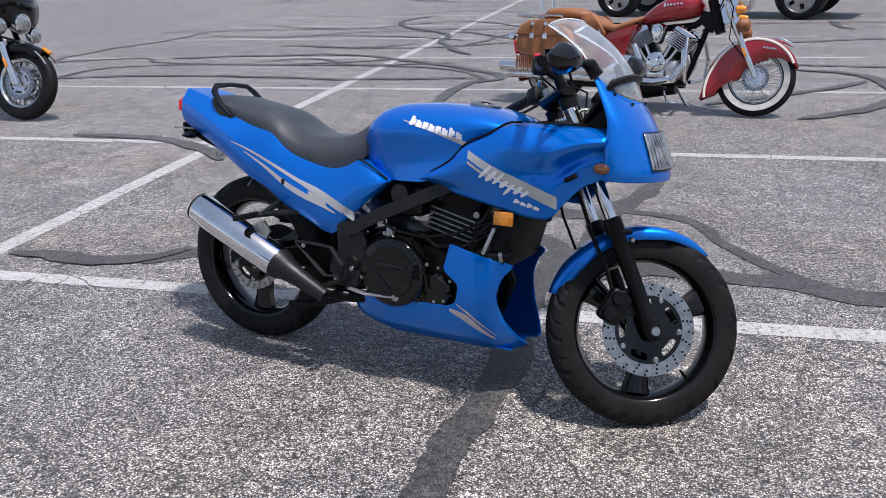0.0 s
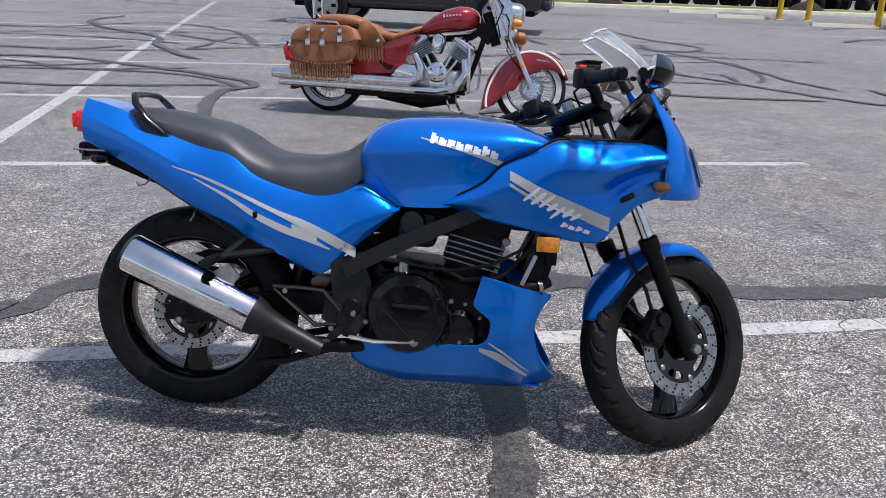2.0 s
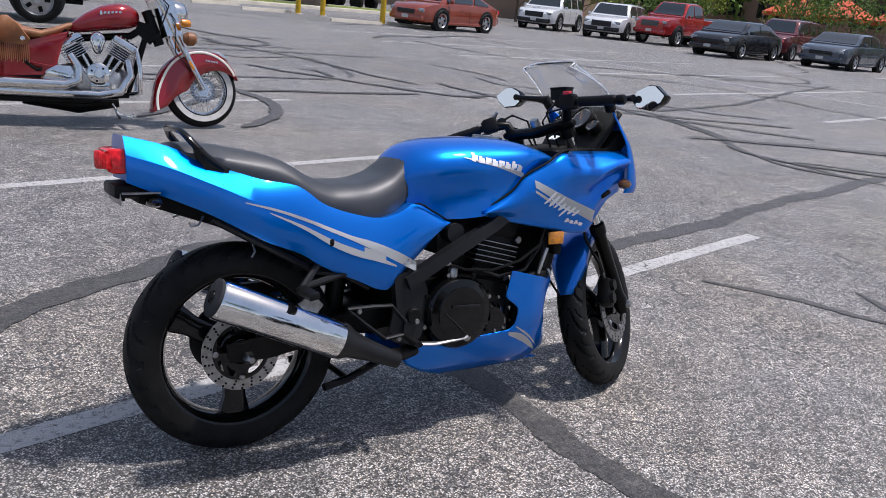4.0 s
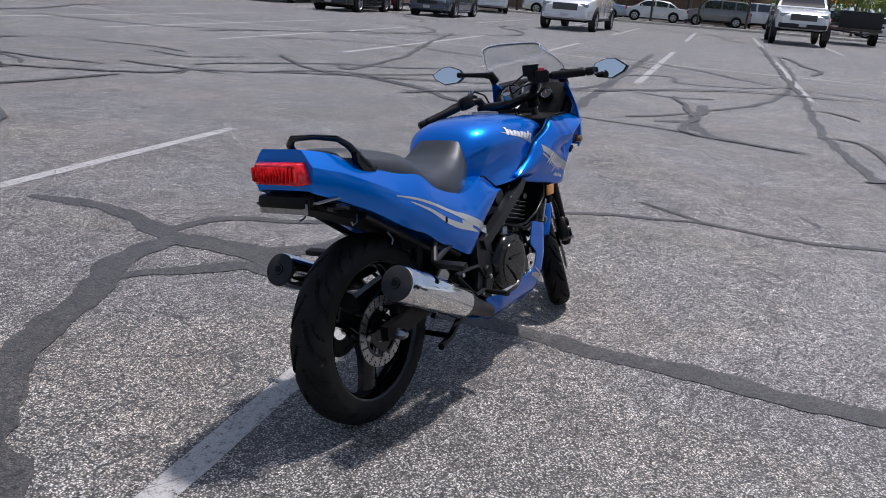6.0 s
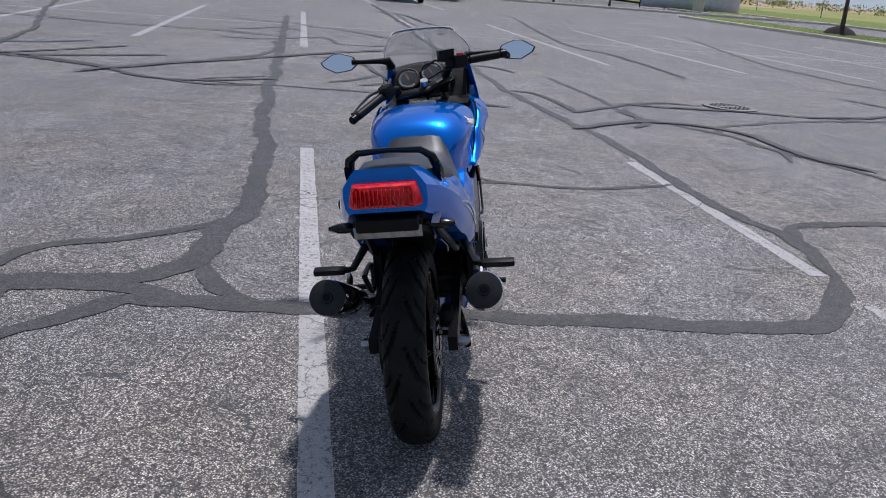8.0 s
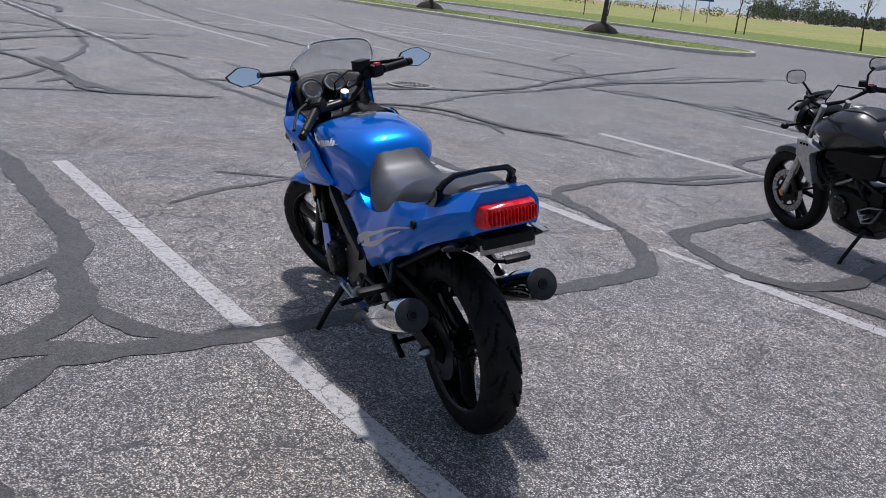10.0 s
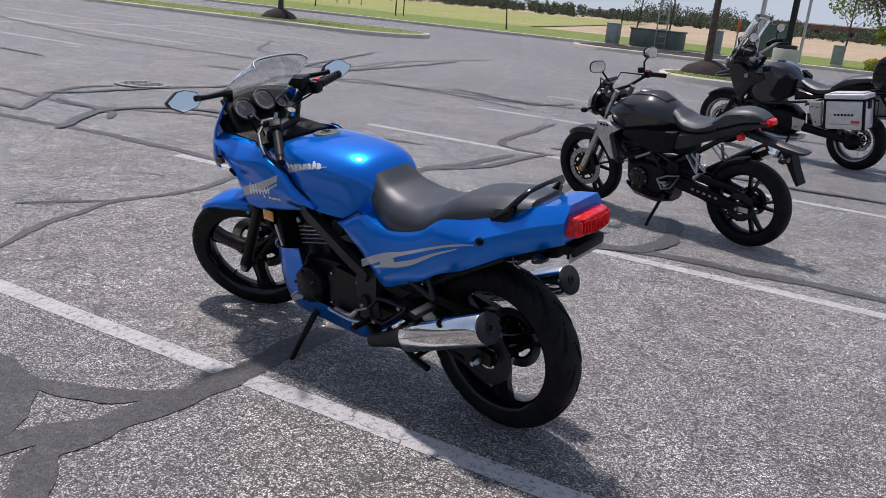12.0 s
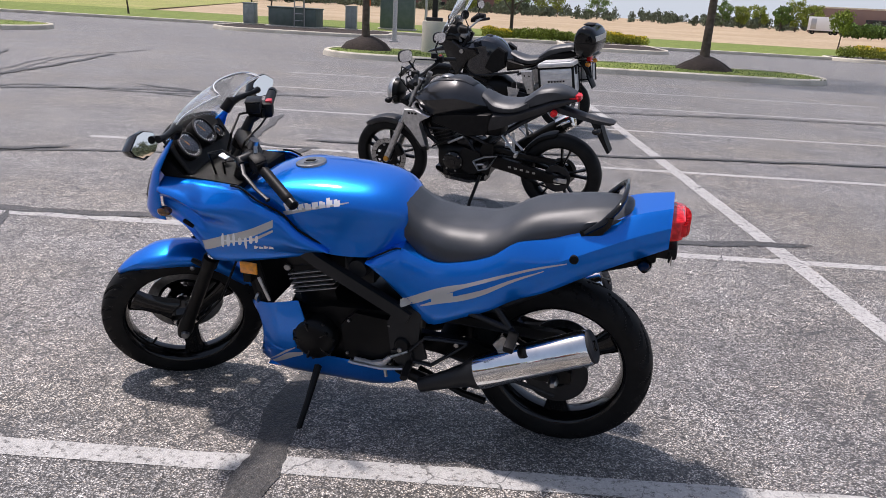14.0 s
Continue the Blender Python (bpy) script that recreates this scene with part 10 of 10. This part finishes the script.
# pale hazy sky low over the horizon
pale = bpy.data.materials.new("pale_sky")
pale.use_nodes = True
glow = pale.node_tree.nodes.new("ShaderNodeEmission")
glow.inputs["Color"].default_value = (0.66, 0.75, 0.83, 1)
glow.inputs["Strength"].default_value = 0.95
pale.node_tree.links.new(glow.outputs[0], pale.node_tree.nodes["Material Output"].inputs["Surface"])
single("backdrop", Geo().lathe([(860, -2), (860, 110)], axis="z", n=96), pale, "pale hazy sky low over the horizon", kind="structure")

# white screen at the far corner
ws = thing("white_screen", pose(61.5, -31.2, 0.0, 0, 0, 86), "tall white tarpaulin screen on a frame", "screen")
TARP = mat("white_tarp", (0.62, 0.64, 0.68), 0.6, two=(0.52, 0.54, 0.58), scale=0.8, bump=0.4, bscale=3)
part("sheet", Geo().grid(lambda u, v: Vector((-4.2 + 8.4 * u, 0.06 * math.sin(14 * u), 0.1 + 3.3 * v)), 40, 6), TARP, ws, solid=0.02)
for k in range(5):
    part("post", Geo().tube([(-4.2 + 2.1 * k, -0.12, 0), (-4.2 + 2.1 * k, -0.12, 3.5)], 0.05, 8), TRIM, ws)

# ---- far distance: building, canopies, tree line ----
BRICK = mat("tan_brick", (0.36, 0.25, 0.18), 0.85, two=(0.30, 0.20, 0.15), scale=0.5, fine=0.15, bscale=12)


def block(name, x, y, size, yaw, material, label, bays, rows=1, roofmat=None):
    h = thing(name, pose(x, y, 0, 0, 0, yaw), label, "building")
    L, W, H = size
    part("wall", Geo().box((0, 0, H / 2), size, 0.02), material, h)
    part("roof", Geo().box((0, 0, H + 0.2), (L * 1.01, W * 1.02, 0.5), 0.05), roofmat or CONCRETE, h)
    for s in (-1, 1):
        for r in range(rows):
            for k in range(bays):
                wx = -L / 2 + L * (k + 0.5) / bays
                wz = H * (0.42 if rows == 1 else (0.25 + 0.5 * r))
                w = part("window", Geo().box((wx, s * (W / 2 + 0.03), wz), (L / bays * 0.62, 0.08, H * 0.34 / rows * 1.1), 0.02), TRIM, h)
                part("pane", Geo().box((wx, s * (W / 2 + 0.06), wz), (L / bays * 0.54, 0.05, H * 0.30 / rows * 1.1)), CARGLASS, w)
    part("door", Geo().box((L * 0.1, W / 2 + 0.04, 1.15), (1.8, 0.08, 2.3), 0.02), TRIM, h)
    return h


block("shop_building", 84, 24, (60, 22, 9), 75, BRICK, "long tan brick shop building behind the lots", 12)
block("shop_building", 62, 52, (46, 18, 8), 25, BRICK, "tan brick shop building with red band behind trees", 9, roofmat=mat("red_band", (0.35, 0.06, 0.04), 0.6))
CANOPY = mat("orange_canopy", (0.62, 0.10, 0.03), 0.6, two=(0.55, 0.085, 0.03), scale=1)
for k, (x, y) in enumerate(((66, 9.5), (68, -0.5), (69, -4.5), (72, -8.5), (67, 4.5), (65, 14), (64, 18.5), (64, 23), (66, 27.5))):
    c = thing("canopy", pose(x, y, 0), "orange peaked fabric canopy on thin posts", "canopy", "orange canopies")
    part("cover", Geo().add([(-2, -2, 2.6), (2, -2, 2.6), (2, 2, 2.6), (-2, 2, 2.6), (0, 0, 4.0), (-2, -2, 2.3), (2, -2, 2.3), (2, 2, 2.3), (-2, 2, 2.3)],
                            [(0, 1, 4), (1, 2, 4), (2, 3, 4), (3, 0, 4), (5, 6, 1, 0), (6, 7, 2, 1), (7, 8, 3, 2), (8, 5, 0, 3)]), CANOPY, c, smooth=0)
    for sx in (-1.9, 1.9):
        for sy in (-1.9, 1.9):
            part("post", Geo().tube([(sx, sy, 0), (sx, sy, 2.5)], 0.04, 6), STEEL, c)
sh = thing("shed", pose(70, -19, 0, 0, 0, 90), "small grey sided shed with dark door", "shed")
part("wall", Geo().box((0, 0, 1.4), (6, 4, 2.8), 0.02), mat("grey_siding", (0.45, 0.45, 0.43), 0.7, two=(0.38, 0.38, 0.37), scale=1), sh)
part("roof", Geo().prism([(-2.3, 2.7), (2.3, 2.7), (0, 4.0)], -3.2, 3.2, "x"), CONCRETE, sh)
part("door", Geo().box((1, 2.03, 1.0), (1.0, 0.06, 2.0), 0.01), TRIM, sh)
block("warehouse", -154, -258, (96, 24, 7.5), -28, mat("brown_cladding", (0.20, 0.13, 0.11), 0.7, two=(0.17, 0.11, 0.10), scale=0.2), "long low brown warehouse beyond the field", 7)
block("warehouse", 16, -395, (62, 24, 5.5), -4, mat("maroon_cladding", (0.17, 0.085, 0.08), 0.7, two=(0.14, 0.075, 0.07), scale=0.2), "long low maroon roofed warehouse on the skyline", 9)
block("warehouse", 75, -420, (120, 40, 3.4), 0, mat("grey_cladding", (0.32, 0.32, 0.33), 0.7, two=(0.27, 0.27, 0.28), scale=0.2), "long low grey warehouse on the skyline", 22)
tl = thing("box_trailer", pose(-76.5, -184, 0, 0, 0, -22), "white box trailer parked beyond the field", "trailer")
part("box", Geo().box((0, 0, 2.25), (7.0, 2.5, 2.9), 0.05), WHITE, tl)
part("door", Geo().box((2.4, 1.26, 2.2), (1.1, 0.03, 2.2), 0.01), ALU, tl)
part("chassis", Geo().box((0, 0, 0.70), (6.2, 1.8, 0.22), 0.02), TRIM, tl)
for q in (-2.2, -1.3, 2.4):
    for sy in (-1.0, 1.0):
        part("tyre", Geo().lathe([(0.15, -0.12), (0.42, -0.12), (0.46, -0.06), (0.46, 0.06), (0.42, 0.12), (0.15, 0.12)], (q, sy, 0.45), n=16), RUBBER, tl)

random.seed(77)
g = Geo()
for k in range(1900):
    deg = random.uniform(-158, -58)
    dense = noise.noise(Vector((deg * 0.16, 3.3, 0))) + 0.5 * noise.noise(Vector((deg * 0.6, 8.1, 0)))
    if dense < random.uniform(-0.85, 0.15):
        continue
    a = radians(deg)
    d = random.uniform(250, 430)
    x, y = d * math.cos(a), d * math.sin(a)
    h = random.uniform(2.6, 4.8) + max(0, dense) * random.choice((0.5, 2.0, 5.0, 11.0))
    w = h * random.uniform(0.28, 0.48)
    for j in range(5):
        u = random.uniform(0.12, 0.80)
        leaves(g, (x + random.uniform(-w, w) * (1.1 - u), y + random.uniform(-w, w) * 0.6, h * u), (w * (1.05 - 0.7 * u), w * 0.7, h * 0.20), 30, 0.36)
single("tree_line", g, HAZYLEAF, "far uneven line of trees along the field, haze put into their green", "trees", kind="stuff", smooth=0, fix=False)
g = Geo()
for k in range(150):
    x, y = random.uniform(70, 150), random.uniform(-40, 110)
    h = random.uniform(6, 11)
    for j in range(4):
        leaves(g, (x + random.uniform(-2, 2), y + random.uniform(-2, 2), h * random.uniform(0.3, 0.75)), (2.4, 2.4, h * 0.28), 24, 0.5)
single("tree_line", g, LEAF, "far green trees behind the shops", "trees", kind="stuff", smooth=0, fix=False)
g = Geo()
for k in range(150):
    a, d = radians(random.uniform(-58, -26)), random.uniform(185, 240)
    leaves(g, (d * math.cos(a), d * math.sin(a), 0.9), (1.6, 1.6, random.uniform(0.6, 1.6)), 26, 0.26)
single("field_weeds", g, LEAF2, "scattered green weeds and low bushes in the dry field", "weeds", kind="stuff", smooth=0, fix=False)
